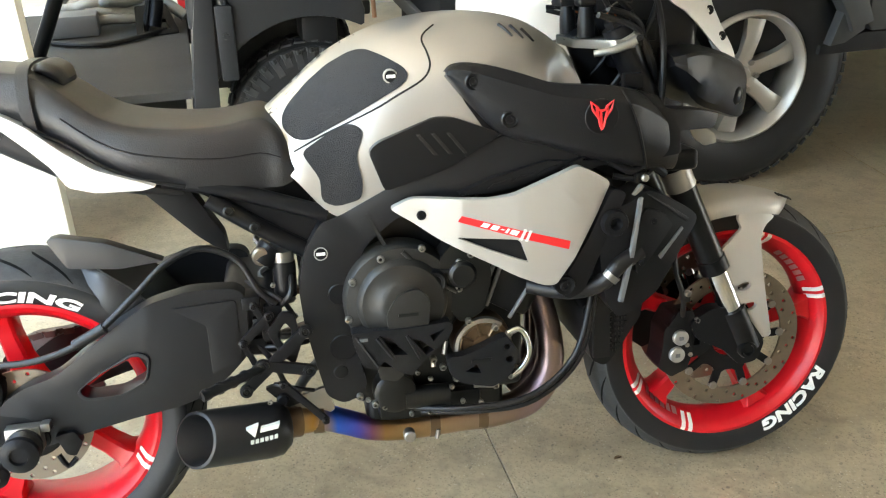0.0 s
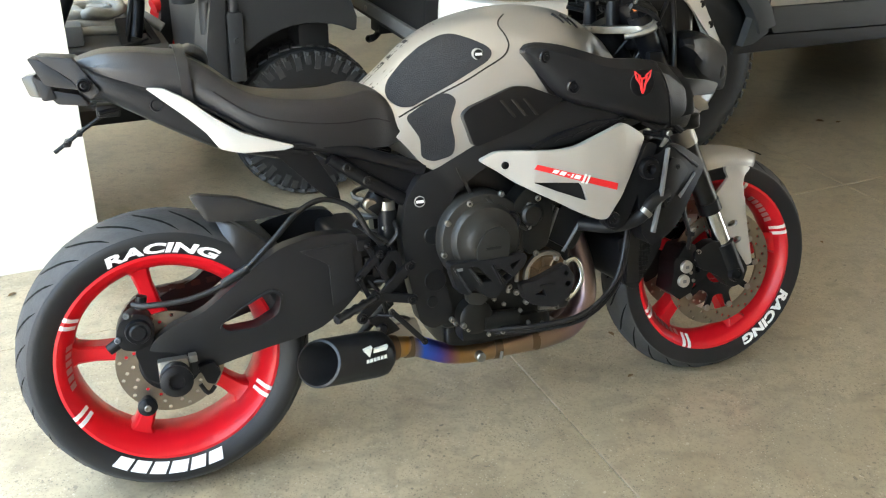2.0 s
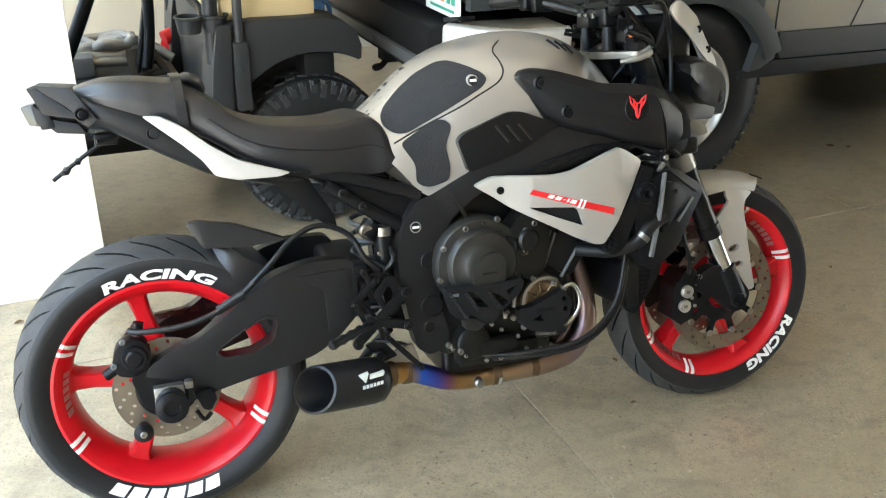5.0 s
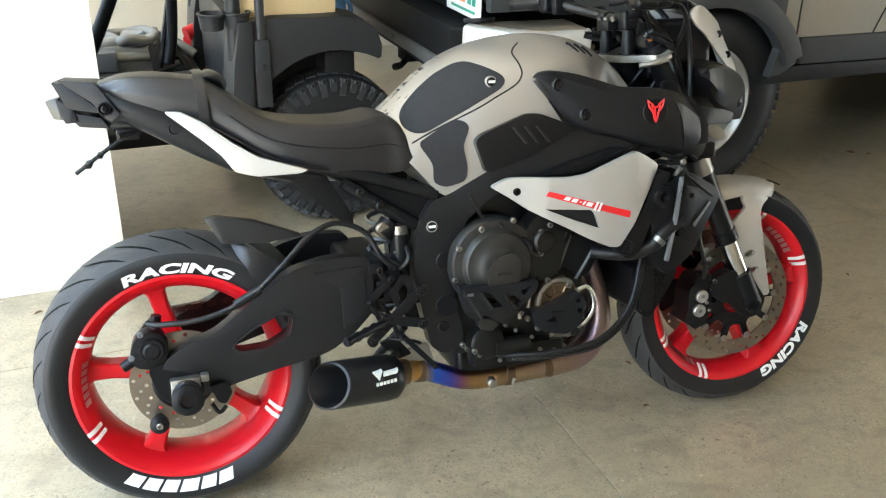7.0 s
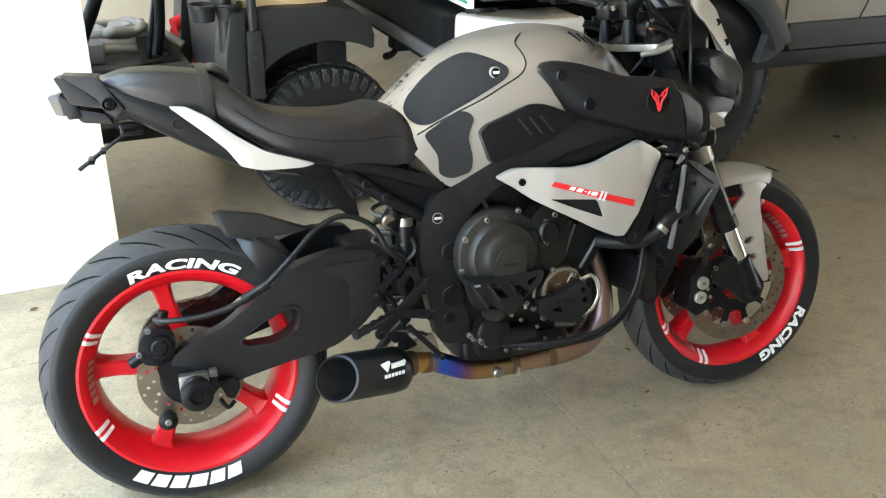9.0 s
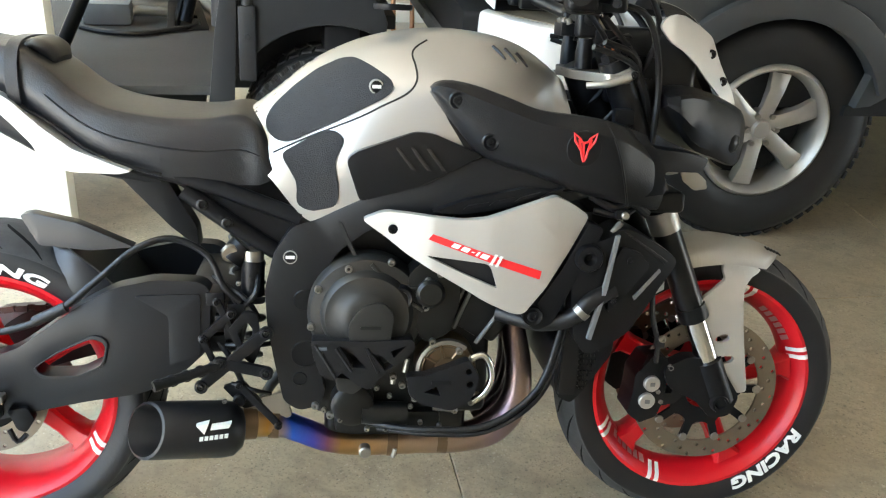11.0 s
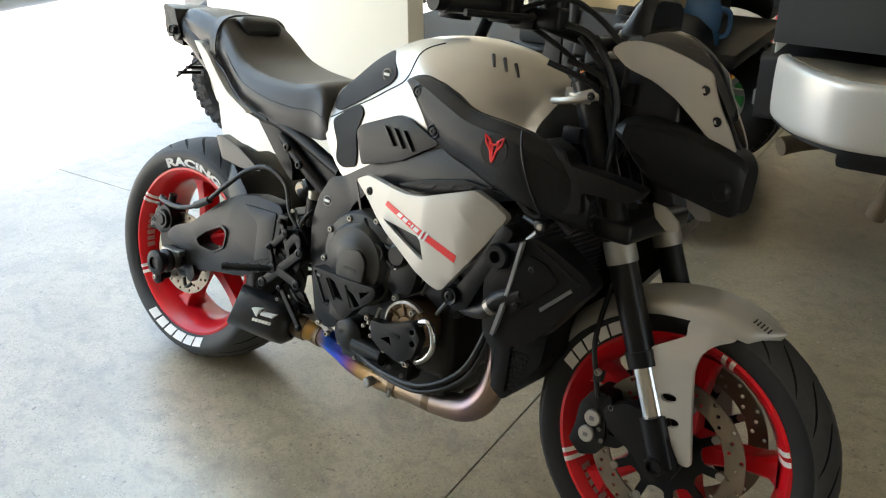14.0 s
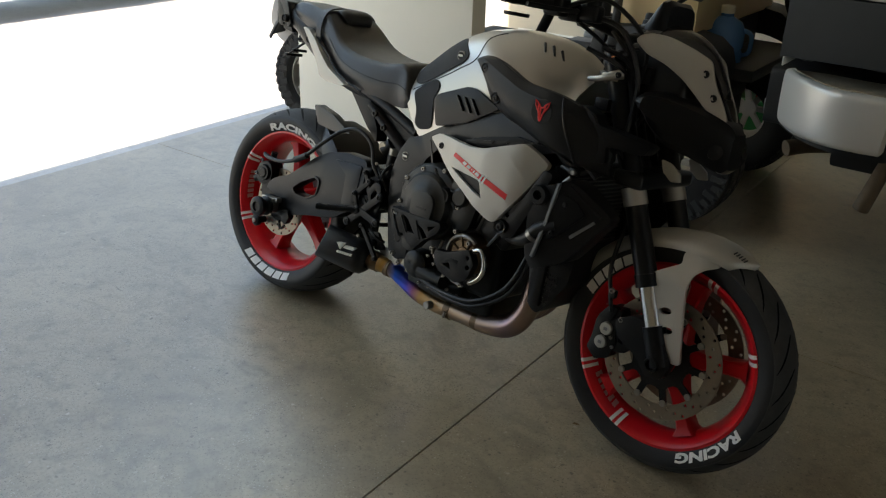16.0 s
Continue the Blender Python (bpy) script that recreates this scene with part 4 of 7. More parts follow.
part("lower_case", join(lathe([(0.0001, -0.176), (0.030, -0.176), (0.040, -0.170), (0.042, -0.12)], 30, (0.672, 0, 0.318), closed=False), tube([(0.690, -0.16, 0.302), (0.775, -0.16, 0.298)], 0.022, 16), box(0.640, 0.84, -0.155, -0.10, 0.255, 0.30, 0.012)), ENGINE, blk, "dark lower engine case")
for x, z in ((0.620, 0.312), (0.650, 0.292), (0.700, 0.272), (0.735, 0.272), (0.760, 0.300), (0.800, 0.285), (0.716, 0.356), (0.740, 0.340), (0.780, 0.318), (0.836, 0.278)):
    part("bolt", bolt(x, z, -0.168, 0.0050, 0.007), STEEL, blk)
for p, q in (((0.840, 0.476), (0.874, 0.556)), ((0.855, 0.470), (0.885, 0.548)), ((0.898, 0.440), (0.948, 0.515))):
    part("cylinder_rib", tube([(p[0], -0.158, p[1]), (q[0], -0.160, q[1])], 0.0042, 8), DARKGREY, blk)
part("cylinder_plate", moved(box(-0.035, 0.035, -0.158, -0.14, -0.045, 0.045, 0.006), Matrix.Translation((0.905, 0, 0.500)) @ Matrix.Rotation(radians(32), 4, "Y")), BLACK, blk)
# plain black block added to darken the see-through gap between the spars
part("airbox", box(0.600, 1.000, -0.112, 0.112, 0.500, 0.715, 0.02), GLOSS, bike, "black airbox between the frame spars")
part("cable_loop", join(tube([(0.700, -0.16, 0.280), (0.800, -0.20, 0.285), (0.920, -0.215, 0.300), (1.010, -0.205, 0.365), (1.048, -0.190, 0.470), (1.060, -0.18, 0.540)], 0.0062, 10, 6), tube([(0.720, -0.16, 0.268), (0.830, -0.20, 0.275), (0.930, -0.212, 0.290), (1.020, -0.200, 0.355), (1.058, -0.185, 0.470), (1.068, -0.18, 0.540)], 0.0055, 10, 6)), RUBBER, bike, "black control cables")
part("radiator_hose", tube([(0.935, -0.165, 0.505), (1.000, -0.205, 0.500), (1.055, -0.225, 0.515), (1.085, -0.232, 0.548), (1.130, -0.225, 0.570)], 0.0165, 16, 5), RUBBER, bike, "black radiator hose")
part("hose_clip", tube([(1.068, -0.229, 0.526), (1.076, -0.2305, 0.535)], 0.0185, 24), STEEL, bike, "steel hose clip")

# exhaust
can_bm = lathe([(0.047, 0.0), (0.052, 0.002), (0.053, 0.012), (0.053, 0.060), (0.053, 0.150), (0.050, 0.172), (0.036, 0.188), (0.026, 0.191), (0.024, 0.18), (0.043, 0.165), (0.0445, 0.02)], 48)
for v in can_bm.verts:
    if v.co.y < 0.10:
        v.co.y += (0.014 + 0.28 * v.co.z + 0.50 * v.co.x) * (1 - v.co.y / 0.10)
can = part("silencer", can_bm, CANBLACK, bike, "stubby black silencer with a slash-cut outlet")
can.matrix_basis = look((0.285, -0.178, 0.277), (0.60, -0.105, 0.245)) @ pose(0, 0, 0, -90, 0, 0)
for shape in ([(0.394, 0.300), (0.416, 0.302), (0.408, 0.281)], [(0.420, 0.296), (0.454, 0.296), (0.450, 0.288), (0.418, 0.288)]):
    part("can_badge", slab(shape, lambda x, z: -0.2095 + 0.26 * (x - 0.385), lambda x, z: -0.190 + 0.26 * (x - 0.385)), PLATE, bike, "pale badge shapes")
for k in range(6):
    x = 0.400 + 0.0085 * k
    part("can_badge", slab([(x, 0.277), (x + 0.0062, 0.277), (x + 0.0056, 0.270), (x - 0.0006, 0.270)], lambda x, z: -0.2120 + 0.26 * (x - 0.385), lambda x, z: -0.190 + 0.26 * (x - 0.385)), PLATE, bike, "pale badge bars")
pipe = part("exhaust_pipe", tube([(0.470, -0.135, 0.250), (0.530, -0.118, 0.244), (0.575, -0.105, 0.222), (0.630, -0.10, 0.198), (0.700, -0.095, 0.188), (0.800, -0.092, 0.190), (0.890, -0.090, 0.194), (0.960, -0.088, 0.215), (1.000, -0.085, 0.270), (1.005, -0.080, 0.350), (0.985, -0.060, 0.450)], (0.027, 0.026, 0.025, 0.025, 0.026, 0.027, 0.030, 0.032, 0.030, 0.026, 0.024), 24, 8), TITAN, bike, "heat-tinted titanium exhaust pipe with a blue band")
pipe.matrix_basis = pose(0, 0.020, 0.006)
for x, z, y in ((0.525, 0.244, -0.118), (0.755, 0.189, -0.093), (0.855, 0.192, -0.091)):
    part("pipe_clamp", tube([(x - 0.010, y, z), (x + 0.010, y, z - 0.001)], 0.0290, 24), BRONZE, pipe, "heat-stained pipe clamp")
part("clamp_bolt", disc(0.700, 0.188, 0.012, -0.120, -0.142, 20, 0.003), STEEL, pipe, "steel clamp bolt")
part("clamp_bolt", tube([(0.756, -0.124, 0.170), (0.760, -0.124, 0.188)], 0.0045, 8), STEEL, pipe, "steel clamp bolt")
for dy in (-0.03, 0.02, 0.07):
    part("header_pipe", tube([(0.985, dy, 0.470), (1.010, dy, 0.370), (0.995, dy * 0.8 - 0.02, 0.270), (0.930, dy * 0.6 - 0.04, 0.215)], 0.020, 14, 5), TITAN, pipe)
part("pipe_joint", tube([(0.455, -0.139, 0.253), (0.490, -0.130, 0.249)], 0.030, 24), BRONZE, pipe)
part("exhaust_bracket", join(slab(chamfered([(0.430, 0.335), (0.470, 0.345), (0.505, 0.300), (0.470, 0.290)], 0.006), -0.118, -0.108), disc(0.462, 0.310, 0.012, -0.105, -0.130, 18, 0.003)), BLACK, bike)

# fuel tank, its pads and covers
TANK = [
    (0.470, [(0, 0.838), (0.030, 0.836), (0.060, 0.829), (0.085, 0.819), (0.100, 0.808), (0.105, 0.796)]),
    (0.525, [(0, 0.882), (0.040, 0.877), (0.075, 0.858), (0.108, 0.822), (0.132, 0.780), (0.138, 0.735)]),
    (0.595, [(0, 0.938), (0.045, 0.932), (0.085, 0.909), (0.125, 0.862), (0.150, 0.775), (0.148, 0.664)]),
    (0.675, [(0, 0.976), (0.055, 0.971), (0.105, 0.950), (0.150, 0.900), (0.170, 0.790), (0.162, 0.690)]),
    (0.755, [(0, 0.996), (0.062, 0.990), (0.120, 0.968), (0.168, 0.922), (0.182, 0.825), (0.178, 0.735)]),
    (0.835, [(0, 1.002), (0.065, 0.994), (0.128, 0.964), (0.180, 0.918), (0.192, 0.850), (0.188, 0.775)]),
    (0.915, [(0, 0.994), (0.066, 0.984), (0.112, 0.964), (0.162, 0.918), (0.184, 0.860), (0.180, 0.800)]),
    (0.975, [(0, 0.976), (0.060, 0.962), (0.105, 0.932), (0.145, 0.895), (0.165, 0.860), (0.160, 0.820)]),
    (1.020, [(0, 0.948), (0.050, 0.936), (0.092, 0.904), (0.115, 0.880), (0.134, 0.858), (0.132, 0.838)]),
    (1.052, [(0, 0.922), (0.050, 0.912), (0.095, 0.886), (0.122, 0.868), (0.134, 0.850), (0.130, 0.832)])]
tank_bm = symmetric([[(x, y, z) for y, z in s] for x, s in TANK], 6, 5)
tank_tree = BVHTree.FromBMesh(tank_bm)
tank = part("fuel_tank", tank_bm, SILVER, bike, "pearl silver fuel tank")


def tank_y(x, z):
    """The right flank of the tank at x and z."""
    hit = tank_tree.ray_cast(Vector((x, -0.6, z)), Vector((0, 1, 0)))[0]
    return hit.y if hit else -0.10


def on_tank(outline, lift, material, name, label, depth=0.012, step=0.014):
    """A thin piece that follows the tank's flank: a fine grid cut to an outline."""
    o = [Vector(p) for p in outline]
    x0, x1 = min(p.x for p in o), max(p.x for p in o)
    z0, z1 = min(p.y for p in o), max(p.y for p in o)
    bm = bmesh.new()
    vs = [bm.verts.new((p.x, 0, p.y)) for p in o]
    edges = [bm.edges.new((vs[i], vs[(i + 1) % len(vs)])) for i in range(len(vs))]
    bmesh.ops.triangle_fill(bm, edges=edges, use_beauty=True)
    for axis, a, b in (("x", x0, x1), ("z", z0, z1)):
        k = int((b - a) / step) + 1
        for i in range(1, k):
            c = a + (b - a) * i / k
            co, no = ((c, 0, 0), (1, 0, 0)) if axis == "x" else ((0, 0, c), (0, 0, 1))
            bmesh.ops.bisect_plane(bm, geom=bm.verts[:] + bm.edges[:] + bm.faces[:], plane_co=co, plane_no=no)
    for v in bm.verts:
        v.co.y = tank_y(v.co.x, v.co.z) - lift
    ext = bmesh.ops.extrude_face_region(bm, geom=bm.faces[:], use_keep_orig=True)
    for v in [g for g in ext["geom"] if isinstance(g, bmesh.types.BMVert)]:
        v.co.y += depth
    return part(name, bm, material, tank, label, smooth=50)


UPPER = chamfered([(0.640, 0.946), (0.664, 0.951), (0.694, 0.939), (0.726, 0.920), (0.731, 0.906), (0.720, 0.891), (0.641, 0.847), (0.556, 0.804), (0.531, 0.804), (0.512, 0.820), (0.511, 0.839), (0.523, 0.859), (0.561, 0.896), (0.599, 0.925)], 0.012, 3)
LOWER = chamfered([(0.539, 0.783), (0.612, 0.828), (0.634, 0.829), (0.649, 0.815), (0.632, 0.773), (0.641, 0.726), (0.637, 0.696), (0.593, 0.684), (0.567, 0.695), (0.568, 0.736)], 0.012, 3)
on_tank(UPPER, 0.0035, PAD, "knee_pad", "grained black rubber knee pad")
on_tank(LOWER, 0.0035, PAD, "knee_pad", "grained black rubber lower knee pad")
part("round_badge", disc(0.701, 0.906, 0.0125, tank_y(0.701, 0.906) + 0.004, tank_y(0.701, 0.906) - 0.006, 28, 0.001), GREYHOSE, tank, "small round silver badge")
part("badge_centre", disc(0.701, 0.906, 0.0100, tank_y(0.701, 0.906) + 0.004, tank_y(0.701, 0.906) - 0.0072, 24, 0.0005), BLACK, tank)
part("badge_bar", box(0.694, 0.709, tank_y(0.701, 0.906) - 0.0084, tank_y(0.701, 0.906), 0.9035, 0.9090, 0.0), WHITE, tank)
GRILLE = chamfered([(0.652, 0.783), (0.668, 0.798), (0.768, 0.836), (0.800, 0.834), (0.884, 0.800), (0.784, 0.744), (0.676, 0.712)], 0.010, 3)
part("air_scoop", slab(GRILLE, lambda x, z: -0.186 - 0.07 * (x - 0.65), -0.14, (), 0.004), GLOSS, bike, "gloss black air scoop below the tank")
for k in range(3):
    x = 0.735 + 0.026 * k
    part("scoop_louvre", slab([(x, 0.808), (x + 0.006, 0.808), (x + 0.034, 0.772), (x + 0.028, 0.772)], lambda x, z: -0.193 - 0.07 * (x - 0.65), -0.17, (), 0.001), COVER, bike)
# the seam and the louvres of the tank cover
SEAM = [(0.790, 0.983), (0.770, 0.972), (0.762, 0.960), (0.767, 0.940), (0.768, 0.919), (0.753, 0.898), (0.710, 0.874), (0.668, 0.851), (0.583, 0.812), (0.527, 0.784)]
pts = [(q[0], tank_y(q[0], q[1]) + 0.0002, q[1]) for q in catmull(SEAM, 5)]
part("cover_seam", tube(pts, 0.0019, 6, 1), ENGINE, tank, "dark seam of the tank cover")


def on_top(x, y, lift=0.0, way=(0, 0, -1)):
    """The point of the tank's skin met from outside at x, y along way."""
    w = Vector(way).normalized()
    hit, normal, _, _ = tank_tree.ray_cast(Vector((x, y, 0.95)) - w * 0.5, w)
    return hit + normal * (lift if normal.dot(w) < 0 else -lift)


for k in range(3):
    x = 0.908 + 0.0225 * k
    a, b = on_top(x, -0.093 + 0.0075 * k), on_top(x + 0.020, -0.115 + 0.011 * k)
    m = on_top(x + 0.010, -0.104 + 0.009 * k)
    part("louvre", tube([a, m, b], (0.0042, 0.0036, 0.0026), 8, 3), GLOSS, tank, "slanted dark louvre")
part("filler_cap", lathe([(0.0001, 0.0), (0.034, 0.0), (0.036, -0.003), (0.036, -0.010)], 36, closed=False), BLACK, tank, "black filler cap").matrix_basis = pose(0.735, 0, 1.030, -90, 0, 0)
for k, (x0, x1) in enumerate(((0.482, 0.506), (0.512, 0.536), (0.542, 0.566), (0.572, 0.594), (0.602, 0.655))):
    rows = []
    for t in (0.0, 0.5, 1.0):
        x = x0 + (x1 - x0) * t
        rows.append([tuple(on_top(x + dx * (1 - 0.3 * t), y, 0.003)) for y, dx in ((-0.062, -0.010), (-0.045, -0.006), (-0.022, 0.0), (0.0, 0.002), (0.022, 0.0), (0.045, -0.006), (0.062, -0.010))])
    part("centre_pad", grid(rows, 2, 2, 0.004, None), PAD, tank, "black rubber tank pad strip")
# black sheet laid on the flank, its colour stands for a deep slot's shade
RECESS_SHADE = chamfered([(0.800, 0.912), (0.820, 0.923), (0.860, 0.916), (0.902, 0.899), (0.940, 0.876), (0.930, 0.800), (0.860, 0.800), (0.820, 0.860)], 0.008, 2)
on_tank(RECESS_SHADE, 0.004, GLOSS, "intake_recess", "dark recess below the tank cover")

# side shroud with red emblem
SH = [(0.790, 0.912, 0.902, 0.205), (0.802, 0.922, 0.884, 0.210), (0.828, 0.925, 0.850, 0.218), (0.872, 0.917, 0.804, 0.230), (0.920, 0.902, 0.782, 0.241), (0.975, 0.884, 0.768, 0.250), (1.050, 0.877, 0.742, 0.256), (1.104, 0.866, 0.728, 0.250), (1.145, 0.846, 0.714, 0.232), (1.185, 0.816, 0.704, 0.212), (1.215, 0.776, 0.698, 0.188)]
for s in (-1, 1):
    rows = [[(x, s * (y - 0.060), t - 0.030), (x, s * (y - 0.030), t - 0.006), (x, s * (y - 0.018), t - 0.001), (x, s * (y - 0.002), t - (t - b) * 0.16), (x, s * y, t - (t - b) * 0.20), (x, s * (y + 0.002), t - (t - b) * 0.40), (x, s * (y + 0.001), t - (t - b) * 0.60), (x, s * (y - 0.008), t - (t - b) * 0.80), (x, s * (y - 0.022), t - (t - b) * 0.94), (x, s * (y - 0.050), b)] for x, t, b, y in SH]
    sh = part("side_shroud", grid(rows, 5, 2, 0.012, (0, -s, 0)), TEXTURED, bike, "textured black tank shroud with a red emblem" if s < 0 else "textured black tank shroud")
    if s < 0:
        shroud = sh
for x, z in ((0.833, 0.894), (0.890, 0.829)):
    y = -float(np.interp(x, [q[0] for q in SH], [q[3] for q in SH]))
    part("recessed_bolt", join(lathe([(0.0085, y - 0.001), (0.013, y - 0.003), (0.0155, y + 0.0005), (0.014, y + 0.006)], 26, (x, 0, z), closed=False), bolt(x, z, y - 0.001, 0.008, 0.003)), GLOSS, shroud, "black recessed bolt")
part("shroud_split", tube([(1.085, -0.238, 0.868), (1.102, -0.2545, 0.830), (1.120, -0.247, 0.780), (1.140, -0.222, 0.722)], 0.0022, 6, 4), GLOSS, shroud)
part("emblem_base", disc(1.044, 0.826, 0.030, -0.250, -0.2580, 32, 0.001), BLACK, shroud, "round black emblem base")
for stroke in ([(0.0, 0.55), (-0.55, 0.70), (-0.75, 1.15), (-1.85, 1.95), (-1.55, 0.75), (-0.95, 0.0), (-0.55, -0.55), (-0.30, -1.7), (0.0, -2.3)], [(0.0, 0.55), (0.55, 0.70), (0.75, 1.15), (1.85, 1.95), (1.55, 0.75), (0.95, 0.0), (0.55, -0.55), (0.30, -1.7), (0.0, -2.3)], [(-0.95, 1.05), (-0.75, 0.2), (-0.55, -0.5)], [(0.95, 1.05), (0.75, 0.2), (0.55, -0.5)], [(-0.25, 0.6), (-0.12, -1.0), (0.0, -2.2)]):
    part("emblem", tube([(1.044 + x * 0.0108, -0.2590, 0.830 + z * 0.0112) for x, z in stroke], 0.0021, 6, 1, True, False), REDDECAL, shroud, "thin red angular emblem")

# silver side panel with red stripe
PANEL = [(0.680, 0.684), (0.718, 0.702), (0.760, 0.701), (0.800, 0.699), (0.850, 0.696), (0.889, 0.701), (0.950, 0.722), (1.008, 0.742), (1.046, 0.722), (1.074, 0.703), (1.045, 0.650), (0.999, 0.578), (0.963, 0.530), (0.939, 0.533), (0.890, 0.556), (0.850, 0.579), (0.800, 0.606), (0.759, 0.629), (0.720, 0.658)]
TRI = [(0.790, 0.631), (0.840, 0.627), (0.894, 0.622), (0.902, 0.614), (0.914, 0.578), (0.850, 0.604)]


def panel_y(x, z):
    return -float(np.interp(x, (0.68, 0.735, 0.80, 0.90, 1.00, 1.085), (0.202, 0.216, 0.238, 0.252, 0.250, 0.219))) + 0.10 * max(0, z - 0.70)


for s in (-1, 1):
    pn = part("side_panel", sheet(chamfered(PANEL, 0.010, 3), lambda x, z: -s * panel_y(x, z), -s * 0.018, [chamfered(TRI, 0.004, 2)], 0.03, 0.004), SATIN, bike, "matt silver side panel with a red stripe")
    if s < 0:
        panel = pn
part("panel_mesh", slab([(0.780, 0.640), (0.850, 0.634), (0.908, 0.630), (0.925, 0.568), (0.850, 0.595)], lambda x, z: panel_y(x, z) + 0.008, lambda x, z: panel_y(x, z) + 0.014), TEXTURED, panel, "dark mesh in the panel's opening")
part("stripe", sheet([(0.800, 0.670), (0.990, 0.610), (0.987, 0.595), (0.793, 0.660)], lambda x, z: panel_y(x, z) - 0.0010, 0.002, (), 0.012), REDDECAL, panel, "red stripe")


def along(t0, t1, w0, w1):
    """A piece of the stripe between two shares of its length and height."""
    p = lambda t, w: ((0.800 + 0.190 * t) * w + (0.793 + 0.194 * t) * (1 - w), (0.670 - 0.060 * t) * w + (0.660 - 0.065 * t) * (1 - w))
    return [p(t0, w1), p(t1, w1), p(t1 - 0.012, w0), p(t0 - 0.012, w0)]


for t0, t1, w0, w1 in ((0.20, 0.26, 0.2, 0.85), (0.285, 0.345, 0.2, 0.85), (0.370, 0.395, 0.45, 0.6), (0.415, 0.435, 0.2, 0.85), (0.455, 0.52, 0.2, 0.85), (0.555, 0.580, -0.25, 1.25), (0.605, 0.630, -0.25, 1.25)):
    part("stripe_mark", sheet(along(t0, t1, w0, w1), lambda x, z: panel_y(x, z) - 0.0018, 0.002, (), 0.012), WHITE, panel, "white bars on the stripe")
part("panel_bolt", bolt(0.733, 0.672, panel_y(0.733, 0.672), 0.0085, 0.004), BLACK, panel)
part("panel_fin", slab(chamfered([(0.800, 0.702), (0.850, 0.699), (0.900, 0.706), (1.000, 0.738), (1.060, 0.742), (0.960, 0.748), (0.860, 0.725)], 0.004), -0.214, -0.18, (), 0.003), BLACK, bike, "black fin above the side panel")
for k in range(4):
    x = 0.862 + 0.045 * k
    part("fin_slot", slab([(x, 0.716 + 0.008 * k), (x + 0.034, 0.722 + 0.010 * k), (x + 0.026, 0.714 + 0.010 * k), (x - 0.010, 0.708 + 0.008 * k)], -0.2165, -0.20), GLOSS, bike)

# radiator, its side scoop and the hoses
part("radiator", box(1.060, 1.095, -0.175, 0.175, 0.340, 0.700, 0.006), GLOSS, bike, "black finned radiator")
fins = bmesh.new()
for k in range(30):
    z = 0.355 + 0.011 * k
    bmesh.ops.create_cube(fins, size=1, matrix=Matrix.Translation((1.097, 0, z)) @ Matrix.Diagonal((0.006, 0.33, 0.003, 1)))
tagged(part("radiator_fin", fins, DARKGREY, bike, "thin dark radiator fins", smooth=0), kind="stuff")
for s in (-1, 1):
    sc = part("side_scoop", slab(chamfered([(1.056, 0.655), (1.100, 0.662), (1.138, 0.684), (1.172, 0.672), (1.238, 0.632), (1.254, 0.616), (1.248, 0.600), (1.225, 0.570), (1.195, 0.525), (1.165, 0.486), (1.120, 0.462), (1.086, 0.448), (1.062, 0.480), (1.050, 0.570)], 0.010), lambda x, z: s * (0.236 - 0.30 * max(0, x - 1.12)), s * 0.150, (), 0.008), BLACK, bike, "black moulded radiator scoop")
    part("scoop_panel", slab(chamfered([(1.134, 0.652), (1.170, 0.640), (1.196, 0.612), (1.150, 0.560), (1.118, 0.530), (1.112, 0.600)], 0.008), lambda x, z: s * (0.2415 - 0.30 * max(0, x - 1.12)), s * 0.20, (), 0.004), BLACK, sc)
    part("scoop_rib", slab([(1.140, 0.676), (1.146, 0.674), (1.232, 0.618), (1.228, 0.612)], lambda x, z: s * (0.2395 - 0.30 * max(0, x - 1.12)), s * 0.20, (), 0.001), TEXTURED, sc)
    part("scoop_slot", slab([(1.217, 0.604), (1.221, 0.599), (1.172, 0.549), (1.168, 0.555)], lambda x, z: s * (0.2390 - 0.30 * max(0, x - 1.12)), s * 0.20), DARKGREY, sc)
    part("scoop_strip", slab([(1.120, 0.672), (1.127, 0.674), (1.113, 0.575), (1.092, 0.480), (1.084, 0.482), (1.105, 0.575)], s * 0.2450, s * 0.235, (), 0.001), DARKGREY, sc, "grey metal strip")
    part("scoop_ring", lathe([(0.006, s * 0.238), (0.012, s * 0.250), (0.022, s * 0.250), (0.025, s * 0.244), (0.025, s * 0.22)], 26, (1.075, 0, 0.632), closed=False), BLACK, sc)
    for x, z in ((1.150, 0.628), (1.128, 0.552)):
        part("scoop_bolt", bolt(x, z, s * 0.240, 0.006, 0.003, s), BLACK, sc)
    part("mount_arm", slab(chamfered([(1.072, 0.694), (1.100, 0.684), (1.048, 0.570), (1.020, 0.508), (0.992, 0.494), (0.966, 0.512), (0.990, 0.545), (1.030, 0.610)], 0.010), s * 0.236, s * 0.20, (), 0.004), BLACK, bike, "black panel bracket")
part("bracket_bolt", join(lathe([(0.010, -0.2435), (0.017, -0.2465), (0.0185, -0.243), (0.0185, -0.235)], 24, (0.982, 0, 0.525), closed=False), bolt(0.982, 0.525, -0.2425, 0.010, 0.005)), BLACK, bike, "black bracket bolt")
cowl = part("lower_cowl", slab(chamfered([(1.040, 0.450), (1.100, 0.470), (1.150, 0.520), (1.165, 0.500), (1.160, 0.420), (1.110, 0.345), (1.088, 0.318), (1.058, 0.335)], 0.012), -0.165, 0.165, (), 0.008), BLACK, bike, "black cowl below the radiator")
mesh = bmesh.new()
